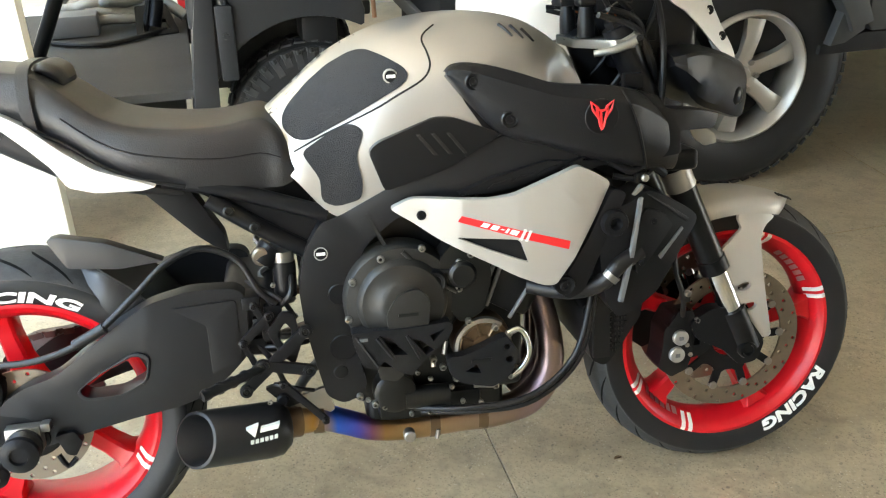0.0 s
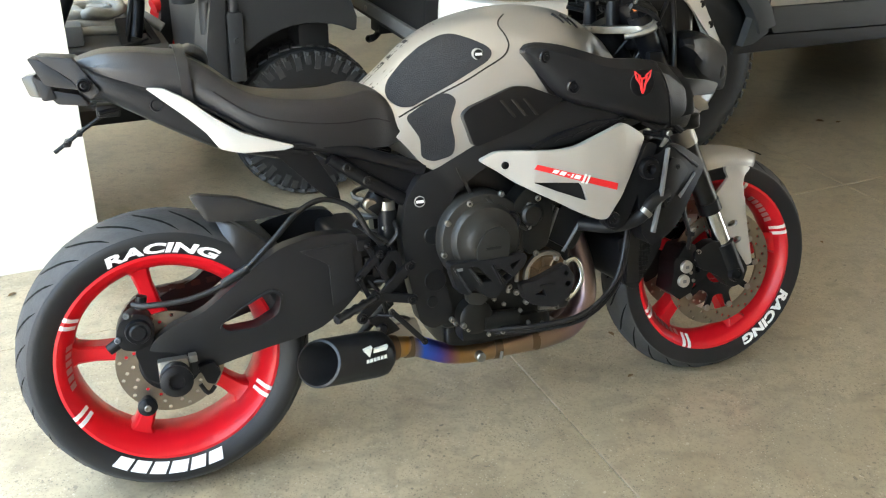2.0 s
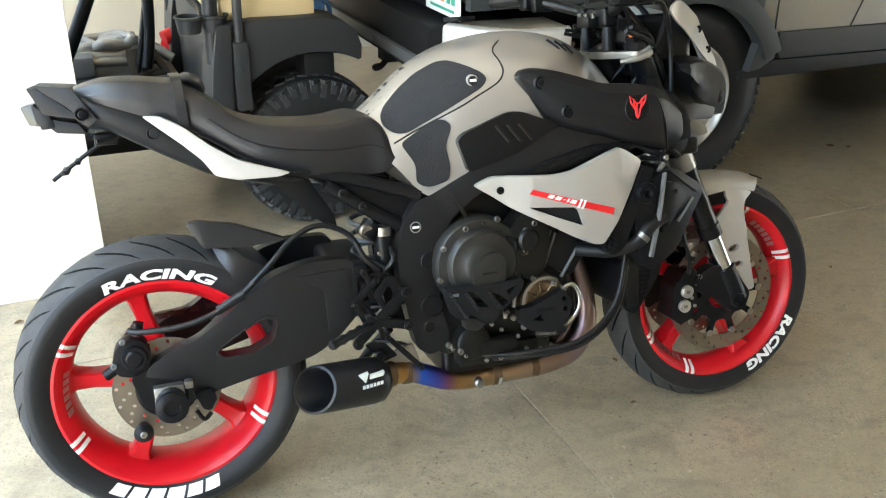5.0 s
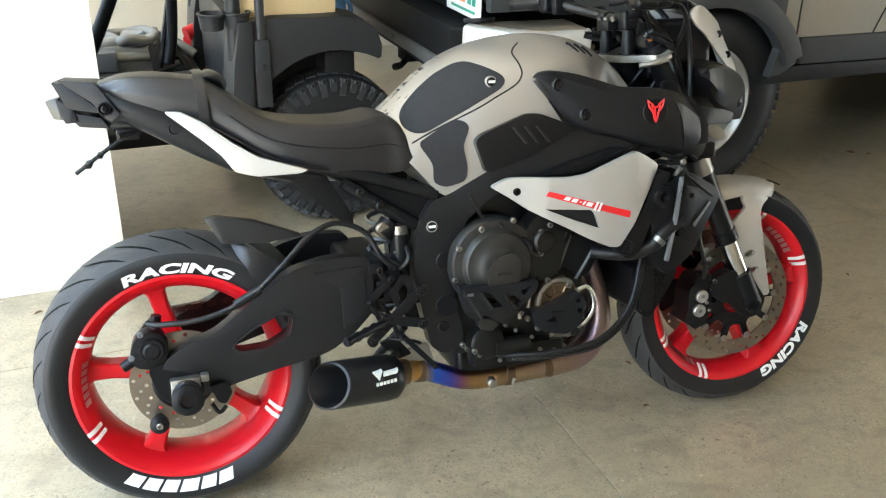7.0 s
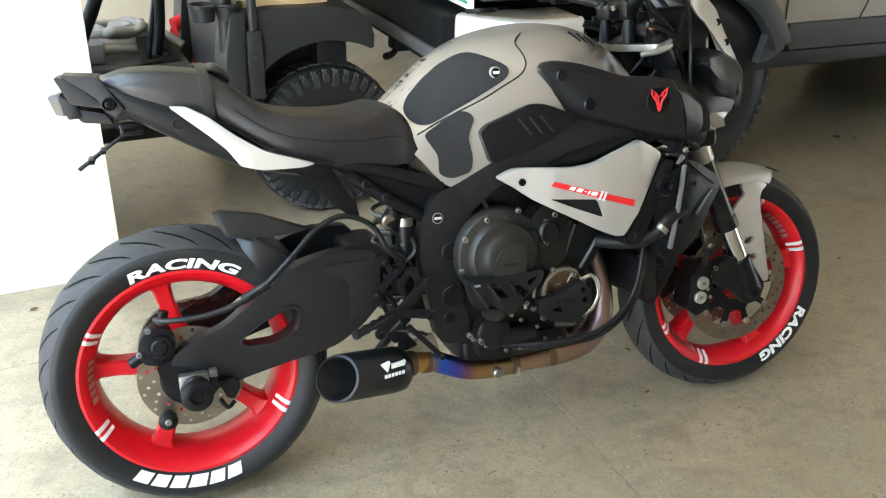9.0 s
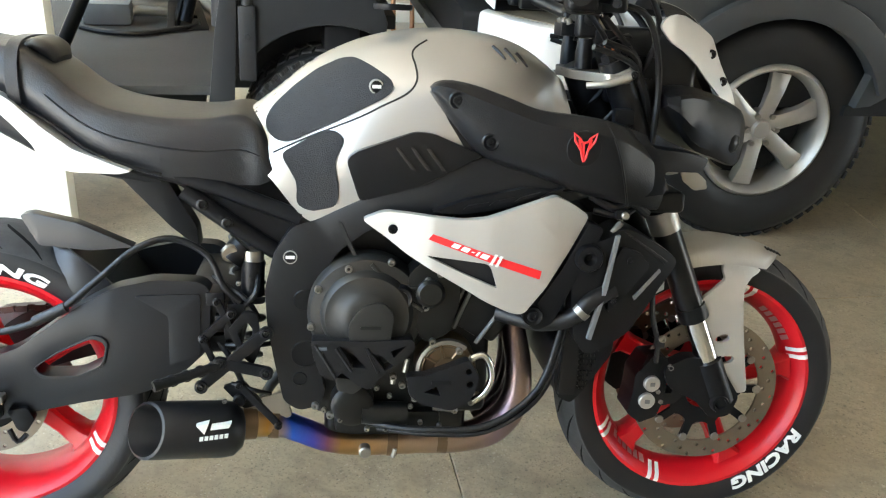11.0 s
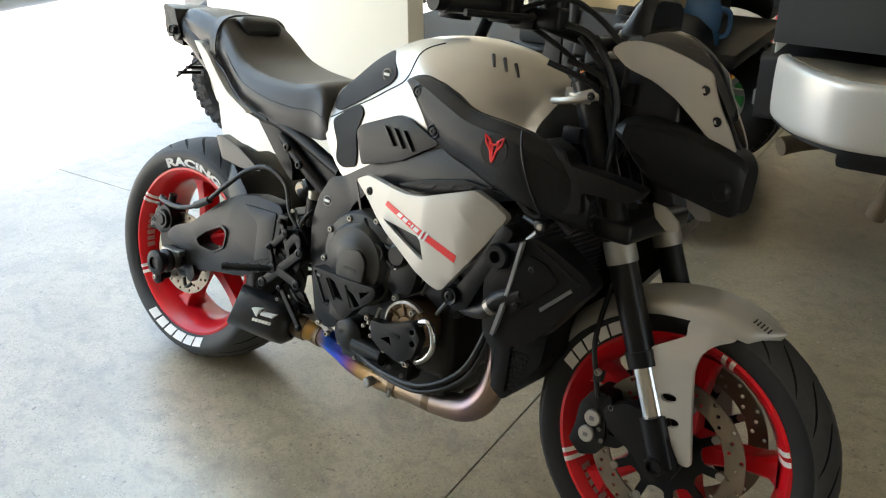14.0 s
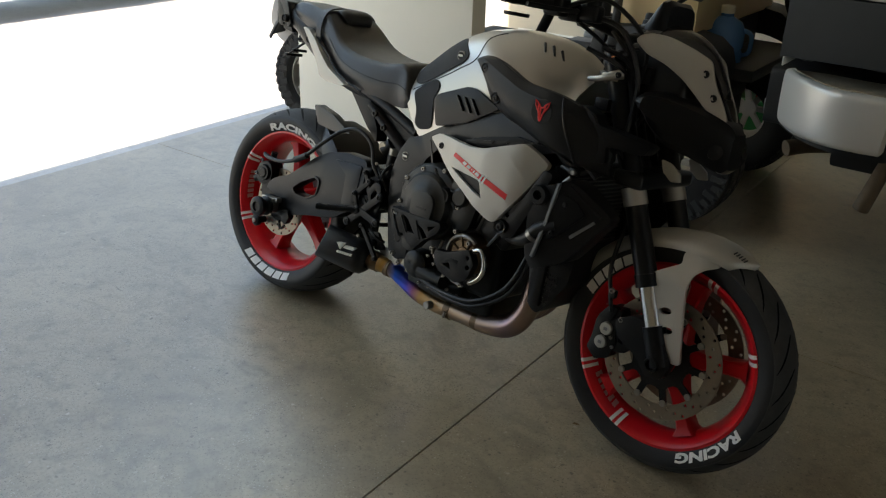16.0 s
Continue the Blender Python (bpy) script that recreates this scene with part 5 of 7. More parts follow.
for i in range(8):
    for j in range(5):
        bmesh.ops.create_cube(mesh, size=1, matrix=Matrix.Translation((1.082 + 0.007 * j + 0.0035 * (i % 2) + 0.003 * i, -0.166, 0.352 + 0.011 * i)) @ Matrix.Diagonal((0.0035, 0.003, 0.006, 1)))
tagged(part("cowl_mesh", mesh, ENGINE, cowl, "fine punched mesh", smooth=0), kind="stuff")
part("wiring", join(tube([(1.080, -0.20, 0.735), (1.120, -0.205, 0.715), (1.150, -0.195, 0.725), (1.190, -0.19, 0.700)], 0.008, 8, 5), tube([(1.090, -0.19, 0.705), (1.140, -0.20, 0.700), (1.180, -0.18, 0.720)], 0.006, 8, 5), box(1.125, 1.150, -0.215, -0.19, 0.695, 0.712, 0.003)), GLOSS, bike, "black wiring and plugs")
part("wiring_clip", join(tube([(1.135, -0.215, 0.690), (1.120, -0.218, 0.672)], 0.006, 8), disc(1.140, 0.703, 0.007, -0.20, -0.222, 12, 0.002)), STEEL, bike)

# seat
SEATS = [(-0.100, 0.945, 0.925, 0.060), (-0.050, 0.958, 0.905, 0.088), (0.010, 0.958, 0.888, 0.102), (0.070, 0.950, 0.868, 0.108), (0.105, 0.944, 0.852, 0.112), (0.150, 0.915, 0.822, 0.120), (0.205, 0.872, 0.784, 0.132), (0.260, 0.852, 0.758, 0.142), (0.340, 0.842, 0.738, 0.146), (0.410, 0.842, 0.726, 0.142), (0.470, 0.850, 0.724, 0.136), (0.505, 0.828, 0.726, 0.140), (0.530, 0.775, 0.738, 0.136)]
seat = part("seat", symmetric([[(x, 0, t + 0.002), (x, w * 0.5, t), (x, w * 0.80, t - 0.004), (x, w * 0.88, t - 0.009), (x, w * 0.95, t - 0.024), (x, w, t - (t - b) * 0.62), (x, w * 0.94, b)] for x, t, b, w in SEATS], 5, 4), SEAT, bike, "black vinyl stepped seat")
strap = []
for y, z in ((-0.118, 0.850), (-0.122, 0.885), (-0.114, 0.922), (-0.090, 0.948), (-0.045, 0.958), (0.045, 0.958), (0.090, 0.948), (0.114, 0.922), (0.118, 0.850)):
    strap.append([(0.086 + (0.958 - z) * 0.05, y, z), (0.106 + (0.958 - z) * 0.05, y, z)])
part("strap", grid(strap, 4, 1, 0.004, None), SEAT, seat, "black grab strap across the seat")
part("back_stop", moved(symmetric([[(x, 0, t), (x, w * 0.7, t - 0.001), (x, w * 0.95, t - 0.008), (x, w, t - 0.016), (x, w * 0.8, t - 0.03)] for x, t, w in ((-0.028, -0.006, 0.050), (-0.014, 0.008, 0.062), (0.014, 0.008, 0.062), (0.030, -0.006, 0.050))], 3, 3), pose(0.132, 0, 0.945, 0, 28, 0)), SEAT, seat, "small black padded back stop")
seam = [(x, -w * 0.992, t - (t - b) * 0.50) for x, t, b, w in SEATS[5:12]]
part("seat_piping", tube([(0.098, -0.119, 0.852), (0.150, -0.123, 0.826), (0.205, -0.135, 0.788), (0.262, -0.144, 0.762), (0.340, -0.147, 0.742)], 0.0035, 8, 4), GLOSS, seat, "black seat edge piping")
part("seat_seam", tube(seam, 0.0016, 5, 4), GLOSS, seat)

# tail
TAIL = [(0.022, 0.884), (0.055, 0.882), (0.097, 0.858), (0.146, 0.817), (0.197, 0.783), (0.296, 0.751), (0.272, 0.745), (0.192, 0.744), (0.149, 0.755), (0.126, 0.790), (0.093, 0.822)]
for s in (-1, 1):
    part("tail_panel", slab(chamfered(TAIL, 0.006, 2), lambda x, z: s * (0.112 + 0.06 * min(1, max(0, (x - 0.0) / 0.3))), s * 0.085, (), 0.004), SATIN, bike, "silver tail panel")
under = part("under_tail", symmetric([[(x, 0, t), (x, w * 0.7, t), (x, w, t - 0.012), (x, w * 0.95, b + 0.012), (x, w * 0.6, b)] for x, t, b, w in ((-0.100, 0.930, 0.872, 0.060), (-0.085, 0.932, 0.862, 0.075), (-0.050, 0.918, 0.858, 0.090), (0.030, 0.890, 0.812, 0.100), (0.100, 0.850, 0.772, 0.104), (0.160, 0.810, 0.742, 0.108), (0.260, 0.765, 0.715, 0.110), (0.330, 0.745, 0.700, 0.105))], 4, 3), TEXTURED, bike, "black plastic tail underside")
def taper(w, k, x0):
    return (lambda x, z: -(w + k * (x - x0))), (lambda x, z: w + k * (x - x0))


for name, outline, w, k, m, label in (("tail_cowl", [(-0.184, 0.952), (-0.156, 0.945), (-0.108, 0.903), (-0.090, 0.886), (-0.146, 0.896), (-0.160, 0.900)], 0.060, 0.25, BLACK, "angular black tail cowl"),
                                      ("tail_wing", [(-0.172, 0.956), (-0.102, 0.948), (-0.060, 0.884), (-0.078, 0.868), (-0.096, 0.889), (-0.110, 0.908)], 0.066, 0.28, TEXTURED, "angular black tail cover"),
                                      ("tail_lamp", [(-0.202, 0.915), (-0.176, 0.920), (-0.166, 0.874), (-0.190, 0.878)], 0.040, 0.20, LENS, "smoked tail lamp"),
                                      ("lamp_case", [(-0.180, 0.918), (-0.150, 0.897), (-0.142, 0.870), (-0.168, 0.868)], 0.050, 0.20, BLACK, "black lamp housing"),
                                      ("lamp_shroud", [(-0.150, 0.888), (-0.098, 0.876), (-0.084, 0.854), (-0.142, 0.860), (-0.152, 0.872)], 0.052, 0.20, BLACK, "black lower lamp housing")):
    yo, yi = taper(w, k, outline[0][0])
    part(name, slab(chamfered(outline, 0.004, 2), yo, yi, (), 0.003), m, under, label, smooth=30)
for x, z in ((-0.088, 0.896), (0.040, 0.848)):
    part("tail_bolt", join(lathe([(0.007, -0.098), (0.011, -0.104), (0.013, -0.100), (0.013, -0.085)], 20, (x, 0, z), closed=False), bolt(x, z, -0.099, 0.007, 0.003)), GLOSS, under)
holder = part("plate_holder", join(tube([(-0.050, -0.02, 0.838), (-0.100, -0.02, 0.806), (-0.165, -0.02, 0.762)], 0.0042, 8, 2), box(-0.075, -0.030, -0.045, 0.045, 0.826, 0.850, 0.005), box(-0.146, -0.132, -0.035, 0.035, 0.772, 0.782, 0.003), box(-0.120, -0.108, -0.030, 0.030, 0.790, 0.799, 0.003), tube([(-0.030, -0.04, 0.842), (-0.070, -0.05, 0.836)], 0.005, 8), tube([(-0.03, 0.06, 0.842), (-0.085, 0.075, 0.836)], 0.006, 8)), BLACK, bike, "bare black number plate bracket")

# front fork, clamps and handlebar
ft = lambda z: 1.108 + (1.0 - z) * 0.4405      # the fork's slope


def leg(s, z0, z1, r, material, name, label="", seg=24, dx=0.0):
    return part(name, tube([(ft(z0) + dx, s * 0.105, z0), (ft(z1) + dx, s * 0.105, z1)], r, seg), material, bike, label)


for s in (-1, 1):
    leg(s, 0.962, 0.490, 0.0270, GLOSS, "fork_outer", "black upper fork tube")
    leg(s, 0.500, 0.472, 0.0295, BLACK, "fork_seal")
    leg(s, 0.480, 0.345, 0.0225, CHROME, "fork_slider", "polished fork slider")
    foot = leg(s, 0.385, 0.295, 0.0285, BLACK, "fork_foot", "black cast fork foot")
    part("fork_lug", slab(chamfered([(1.330, 0.395), (1.395, 0.390), (1.450, 0.310), (1.435, 0.268), (1.395, 0.262), (1.360, 0.300), (1.300, 0.330), (1.285, 0.370)], 0.012), s * 0.122, s * 0.088, (), 0.005), BLACK, foot)
    leg(s, 0.690, 0.650, 0.0300, ALLOY, "fork_band", "bare metal band on the fork")
    leg(s, 0.944, 0.926, 0.0315, ALLOY, "clamp_ring", "satin silver fork clamp")
    caliper = part("front_caliper", slab(chamfered([(1.222, 0.272), (1.230, 0.312), (1.232, 0.352), (1.252, 0.388), (1.292, 0.392), (1.300, 0.372), (1.290, 0.340), (1.296, 0.300), (1.284, 0.264), (1.250, 0.250)], 0.005), s * 0.113, s * 0.045, (), 0.004), GLOSS, bike, "black radial brake caliper")
    part("caliper_bridge", slab(chamfered([(1.236, 0.362), (1.262, 0.398), (1.286, 0.394), (1.276, 0.360)], 0.004), s * 0.119, s * 0.10, (), 0.003), BLACK, caliper)
    part("caliper_mount", slab(chamfered([(1.288, 0.374), (1.338, 0.352), (1.350, 0.318), (1.322, 0.290), (1.292, 0.284)], 0.006), s * 0.108, s * 0.085, [[(1.300, 0.345), (1.318, 0.338), (1.312, 0.312), (1.300, 0.312)]], 0.003), BLACK, caliper)
    for x, z in ((1.290, 0.296), (1.282, 0.318), (1.296, 0.352)):
        part("caliper_bolt", bolt(x, z, s * 0.112, 0.0048, 0.005, s), STEEL, caliper)
    for x, z in ((1.266, 0.337), (1.259, 0.300)):
        part("piston_cap", disc(x, z, 0.0165, s * 0.108, s * 0.122, 28, 0.002), ALLOY, caliper, "round silver piston cap")
        part("cap_slot", box(x - 0.005, x + 0.005, s * 0.1215, s * 0.1226, z - 0.004, z + 0.004, 0.0), DARKGREY, caliper)
    part("caliper_bolt", bolt(1.300, 0.372, s * 0.116, 0.007, 0.006, s), STEEL, caliper)
    part("axle_end", lathe([(0.008, s * 0.118), (0.0125, s * 0.136), (0.017, s * 0.136), (0.019, s * 0.130), (0.019, s * 0.11)], 26, (1.407, 0, FZ - 0.003), closed=False), BLACK, foot, "black hollow axle end")
    brake_disc("brake_disc", front, FX, FZ, s * 0.068, 0.155, 0.117, -s * 0.005, 48, "drilled steel front brake disc")
    car = part("disc_carrier", slab([(FX + r * math.cos(radians(a)), FZ + r * math.sin(radians(a))) for k in range(10) for r, a in ((0.074, 36 * k - 12), (0.080, 36 * k - 6), (0.111, 36 * k - 4.2), (0.111, 36 * k + 4.2), (0.080, 36 * k + 6), (0.074, 36 * k + 12))], s * 0.070, s * 0.064, [circle(FX, FZ, 0.042, 24)]), BLACK, front, "black disc carrier")
    for k in range(10):
        a = radians(36 * k)
        part("disc_button", disc(FX + 0.112 * math.cos(a), FZ + 0.112 * math.sin(a), 0.0085, s * 0.062, s * 0.0735, 16, 0.001), STEEL, car)
part("axle", tube([(1.407, -0.12, FZ - 0.003), (1.407, 0.12, FZ - 0.003)], 0.014, 16), DARKGREY, bike)
part("brake_line", join(tube([(1.250, -0.10, 0.620), (1.245, -0.125, 0.500), (1.262, -0.130, 0.430), (1.268, -0.118, 0.385)], 0.0055, 8, 6), tube([(1.200, -0.13, 0.760), (1.235, -0.12, 0.680), (1.250, -0.10, 0.620)], 0.0055, 8, 6), box(1.258, 1.276, -0.135, -0.118, 0.420, 0.440, 0.003)), RUBBER, bike, "black front brake line")
part("line_bolt", bolt(1.268, 0.440, -0.134, 0.007, 0.008), STEEL, bike)
top = part("top_clamp", slab(chamfered([(1.060, 0.060), (1.110, 0.140), (1.150, 0.140), (1.165, 0.100), (1.140, 0.0), (1.165, -0.100), (1.150, -0.140), (1.110, -0.140), (1.060, -0.060)], 0.014), 0.008, -0.008, (), 0.003), STEEL, bike, "satin silver top fork clamp")
top.matrix_basis = pose(0, 0, 0.932, 0, 0, 0) @ Matrix.Rotation(radians(-90), 4, "X")
part("lower_clamp", box(ft(0.70) - 0.04, ft(0.70) + 0.04, -0.14, 0.14, 0.690, 0.730, 0.012, 3), GLOSS, bike, "black lower fork clamp")
for s in (-1, 1):
    part("clamp_ear", tube([(1.075, s * 0.128, 0.918), (1.110, s * 0.142, 0.924), (1.142, s * 0.138, 0.934), (1.160, s * 0.122, 0.941)], (0.006, 0.007, 0.008, 0.010), 12, 4), ALLOY, bike, "satin silver clamp ear")
    part("ear_bolt", bolt(1.157, 0.940, s * 0.137, 0.007, 0.005, s), BLACK, bike)
    part("bar_riser", lathe([(0.0001, 0), (0.016, 0), (0.016, 0.03), (0.013, 0.055), (0.0001, 0.055)], 24, closed=False), BLACK, bike, "black handlebar riser").matrix_basis = pose(1.085, s * 0.055, 0.942, 90, 0, 0)
    part("riser_clamp", box(1.066, 1.104, s * 0.055 - 0.017, s * 0.055 + 0.017, 0.998, 1.042, 0.008, 3), BLACK, bike)
    part("fork_cap", tube([(ft(0.962), s * 0.105, 0.962), (ft(0.975), s * 0.105, 0.975)], 0.019, 6), BLACK, bike)
    part("clamp_nut", tube([(ft(0.975), s * 0.105, 0.975), (ft(0.988), s * 0.105, 0.988)], 0.009, 6), COPPER, bike, "copper-coloured adjuster")
bar = part("handlebar", tube([(0.985, -0.375, 1.072), (1.010, -0.255, 1.075), (1.080, -0.110, 1.040), (1.085, 0, 1.025), (1.080, 0.110, 1.040), (1.010, 0.255, 1.075), (0.985, 0.375, 1.072)], 0.0125, 14, 6), GLOSS, bike, "black handlebar")
for s in (-1, 1):
    part("grip", tube([(0.984, s * 0.378, 1.072), (1.008, s * 0.262, 1.075)], 0.0175, 18), RUBBER, bar, "black rubber grip")
    part("bar_end", tube([(0.983, s * 0.378, 1.072), (0.978, s * 0.400, 1.071)], 0.016, 18), BLACK, bar)
    part("switch_box", box(0.995, 1.045, s * 0.245 - 0.022, s * 0.245 + 0.022, 1.046, 1.102, 0.010, 3), BLACK, bar, "black switch housing")
    part("lever", tube([(1.055, s * 0.215, 1.066), (1.075, s * 0.250, 1.063), (1.055, s * 0.330, 1.060), (1.035, s * 0.385, 1.060)], 0.006, 10, 5), BLACK, bar, "black hand lever")
    part("lever_clamp", box(1.010, 1.065, s * 0.205 - 0.016, s * 0.205 + 0.016, 1.040, 1.082, 0.008, 2), BLACK, bar)
    part("mirror", symmetric([[(-0.012, 0, 0.030), (-0.012, 0.045, 0.022), (-0.012, 0.055, 0.0), (-0.012, 0.04, -0.024)], [(0.004, 0, 0.032), (0.004, 0.05, 0.024), (0.004, 0.062, 0.0), (0.004, 0.045, -0.026)], [(0.02, 0, 0.02), (0.02, 0.03, 0.014), (0.02, 0.04, 0.0), (0.02, 0.03, -0.014)]], 3, 3), BLACK, bar, "black rear-view mirror").matrix_basis = pose(1.040, s * 0.400, 1.185)
    part("mirror_stem", tube([(1.030, s * 0.215, 1.080), (1.035, s * 0.290, 1.125), (1.045, s * 0.375, 1.172)], 0.0065, 10, 4), BLACK, bar)
part("master_cylinder", join(box(1.060, 1.110, -0.215, -0.175, 1.045, 1.085, 0.010, 3), tube([(1.085, -0.195, 1.080), (1.085, -0.195, 1.115)], 0.020, 18)), BLACK, bar, "black brake master cylinder")
for p, r in (([(1.02, -0.24, 1.06), (1.12, -0.20, 1.10), (1.20, -0.12, 1.02), (1.17, -0.07, 0.90), (1.10, -0.05, 0.80)], 0.0055), ([(1.02, 0.24, 1.06), (1.13, 0.20, 1.10), (1.20, 0.10, 1.02), (1.17, 0.05, 0.90), (1.10, 0.03, 0.80)], 0.0055), ([(1.09, -0.19, 1.06), (1.16, -0.17, 1.04), (1.205, -0.13, 0.94), (1.205, -0.13, 0.80), (1.20, -0.13, 0.76)], 0.006), ([(1.04, -0.20, 1.05), (1.10, -0.13, 1.00), (1.14, -0.06, 0.93), (1.10, -0.02, 0.86)], 0.005), ([(1.09, 0.05, 1.06), (1.17, 0.0, 1.06), (1.22, -0.04, 0.97), (1.16, -0.05, 0.85)], 0.0065)):
    part("cable", tube(p, r, 8, 6), RUBBER, bar, "black control cable")
rng = random.Random(4)
for k in range(14):
    y0, y1 = -0.16 + 0.024 * k, -0.10 + 0.015 * k
    part("cable", tube([(1.06 + rng.uniform(0, 0.05), y0, 1.00 + rng.uniform(-0.02, 0.05)), (1.14 + rng.uniform(0, 0.05), y0 * 0.8, 0.97 + rng.uniform(-0.03, 0.06)), (1.18 + rng.uniform(-0.02, 0.03), y1, 0.90 + rng.uniform(-0.03, 0.03)), (1.15 + rng.uniform(-0.03, 0.03), y1 * 0.7, 0.82)], rng.uniform(0.0035, 0.0062), 8, 5), RUBBER, bar)
for x, y, z, sx, sy, sz in ((1.120, -0.060, 1.000, 0.022, 0.016, 0.014), (1.150, 0.020, 0.985, 0.020, 0.030, 0.016), (1.065, 0.000, 1.010, 0.020, 0.030, 0.012), (1.165, -0.090, 0.900, 0.016, 0.014, 0.022), (1.140, -0.150, 0.868, 0.018, 0.010, 0.014), (1.195, -0.060, 0.950, 0.018, 0.024, 0.020)):
    part("connector", box(x - sx, x + sx, y - sy, y + sy, z - sz, z + sz, 0.004), BLACK, bar)
for y in (-0.030, 0.004, 0.036):
    part("switch_button", tube([(1.060, y, 1.020), (1.056, y, 1.030)], 0.006, 10), STEEL, bar)
part("head_tube", tube([(1.090, 0, 0.95), (1.205, 0, 0.69)], 0.034, 20), GLOSS, bike)

# headlamp, mask and dash
def mask_y(x, z):
    return 0.155 - 0.58 * (x - 1.19) - 0.26 * max(0, z - 0.90) * min(1, max(0, (x - 1.22) / 0.11))


NOSE = [(1.220, 0.903, 0.882, 0.152), (1.240, 0.908, 0.860, 0.162), (1.270, 0.910, 0.824, 0.146), (1.302, 0.905, 0.802, 0.126), (1.345, 0.893, 0.788, 0.094), (1.388, 0.876, 0.772, 0.062), (1.414, 0.862, 0.766, 0.044), (1.426, 0.846, 0.778, 0.034)]
nose = part("headlamp_housing", symmetric([[(x, 0, t + 0.012), (x, w * 0.72, t + 0.010), (x, w * 0.93, t), (x, w * 0.97, t - 0.006), (x, w, t - min(0.034, (t - b) * 0.4)), (x, w * 0.99, t - (t - b) * 0.62), (x, w * 0.90, b + min(0.012, (t - b) * 0.2)), (x, w * 0.80, b), (x, w * 0.4, b - 0.004)] for x, t, b, w in NOSE], 2, 1), BLACK, bike, "dark angular headlamp housing", smooth=24)
for s in (-1, 1):
    part("headlamp", lathe([(0.0001, 0.0), (0.014, 0.002), (0.020, 0.008), (0.022, 0.030)], 28, closed=False), GLOSS, nose, "small dark round headlamp").matrix_basis = pose(1.404, s * 0.056, 0.812, 0, 0, 90 + s * 48)
    MASK = [(1.188, 1.027), (1.202, 1.042), (1.225, 1.048), (1.252, 1.045), (1.296, 1.028), (1.333, 1.009), (1.345, 0.980), (1.358, 0.954), (1.383, 0.915), (1.400, 0.882), (1.392, 0.872), (1.348, 0.905), (1.292, 0.958), (1.256, 0.983), (1.216, 1.000)]
    mk = part("mask_panel", sheet(chamfered(MASK, 0.010, 3), lambda x, z: s * mask_y(x, z), -s * 0.008, (), 0.02, 0.003), SATIN, bike, "silver headlamp mask panel")
    for x, z in ((1.330, 0.978), (1.360, 0.928)):
        y = s * mask_y(x, z)
        part("mask_bolt", bolt(x, z, y - s * 0.001, 0.009, 0.004, s), BLACK, mk, "black mask bolt")
    part("mask_stay", tube([(1.150, s * 0.10, 0.985), (1.19, s * 0.11, 0.90), (1.20, s * 0.10, 0.84)], 0.010, 8, 4), GLOSS, bike)
    part("air_duct", slab(chamfered([(1.118, 0.862), (1.165, 0.846), (1.178, 0.824), (1.258, 0.812), (1.300, 0.800), (1.286, 0.776), (1.205, 0.782), (1.212, 0.742), (1.160, 0.735), (1.130, 0.790)], 0.008), lambda x, z: s * (0.214 - 0.40 * max(0, x - 1.20)), lambda x, z: s * (0.165 - 0.40 * max(0, x - 1.20)), (), 0.006), BLACK, bike, "black air duct")
    part("duct_lip", slab(chamfered([(1.126, 0.858), (1.163, 0.842), (1.172, 0.826), (1.136, 0.836)], 0.004), s * 0.217, s * 0.20, (), 0.002), TEXTURED, bike)
    part("winglet", slab(chamfered([(1.285, 0.768), (1.312, 0.764), (1.340, 0.744), (1.345, 0.726), (1.320, 0.722), (1.296, 0.740)], 0.004), s * 0.078, s * 0.072, (), 0.001), WINGLET, nose, "pale plastic winglet below the headlamp")
part("screen", symmetric([[(1.215, 0, 1.075), (1.215, 0.060, 1.066), (1.215, 0.108, 1.042)], [(1.270, 0, 1.062), (1.270, 0.04, 1.054), (1.270, 0.066, 1.034)], [(1.325, 0, 1.026), (1.325, 0.018, 1.020), (1.325, 0.030, 1.004)], [(1.375, 0, 0.950), (1.375, 0.010, 0.944), (1.375, 0.018, 0.930)]], 4, 3), GLASS, bike, "smoked black fly screen")
part("front_face", symmetric([[(1.325, 0, 0.998), (1.325, 0.020, 0.992), (1.325, 0.030, 0.955)], [(1.375, 0, 0.920), (1.375, 0.012, 0.912), (1.375, 0.020, 0.87)], [(1.410, 0, 0.866), (1.410, 0.012, 0.858), (1.410, 0.018, 0.835)]], 4, 3), GLOSS, bike, "gloss black mask centre")
dash = part("dash", symmetric([[(1.165, 0, 1.075), (1.165, 0.07, 1.070), (1.165, 0.08, 1.050)], [(1.195, 0, 1.125), (1.195, 0.075, 1.12), (1.195, 0.085, 1.055)], [(1.215, 0, 1.118), (1.215, 0.06, 1.11), (1.215, 0.07, 1.055)]], 3, 3), GLOSS, bike, "black instrument display")
part("inner_cowl", box(1.13, 1.30, -0.075, 0.075, 0.88, 1.02, 0.02, 3), GLOSS, bike)

# front mudguard
rows = []
for a, r, hw in ((61.5, 0.312, 0.006), (64.5, 0.311, 0.034), (70, 0.310, 0.062), (79, 0.308, 0.076), (90, 0.307, 0.080), (106, 0.307, 0.080), (122, 0.308, 0.078), (138, 0.310, 0.072), (152, 0.313, 0.062), (160, 0.316, 0.050)):
    c, s = math.cos(radians(a)), math.sin(radians(a))
    rows.append([(FX + (r - d) * c, y, FZ + (r - d) * s) for y, d in ((-hw, 0.034), (-hw * 0.96, 0.018), (-hw * 0.75, 0.003), (-hw * 0.4, -0.003), (0, -0.006), (hw * 0.4, -0.003), (hw * 0.75, 0.003), (hw * 0.96, 0.018), (hw, 0.034))])
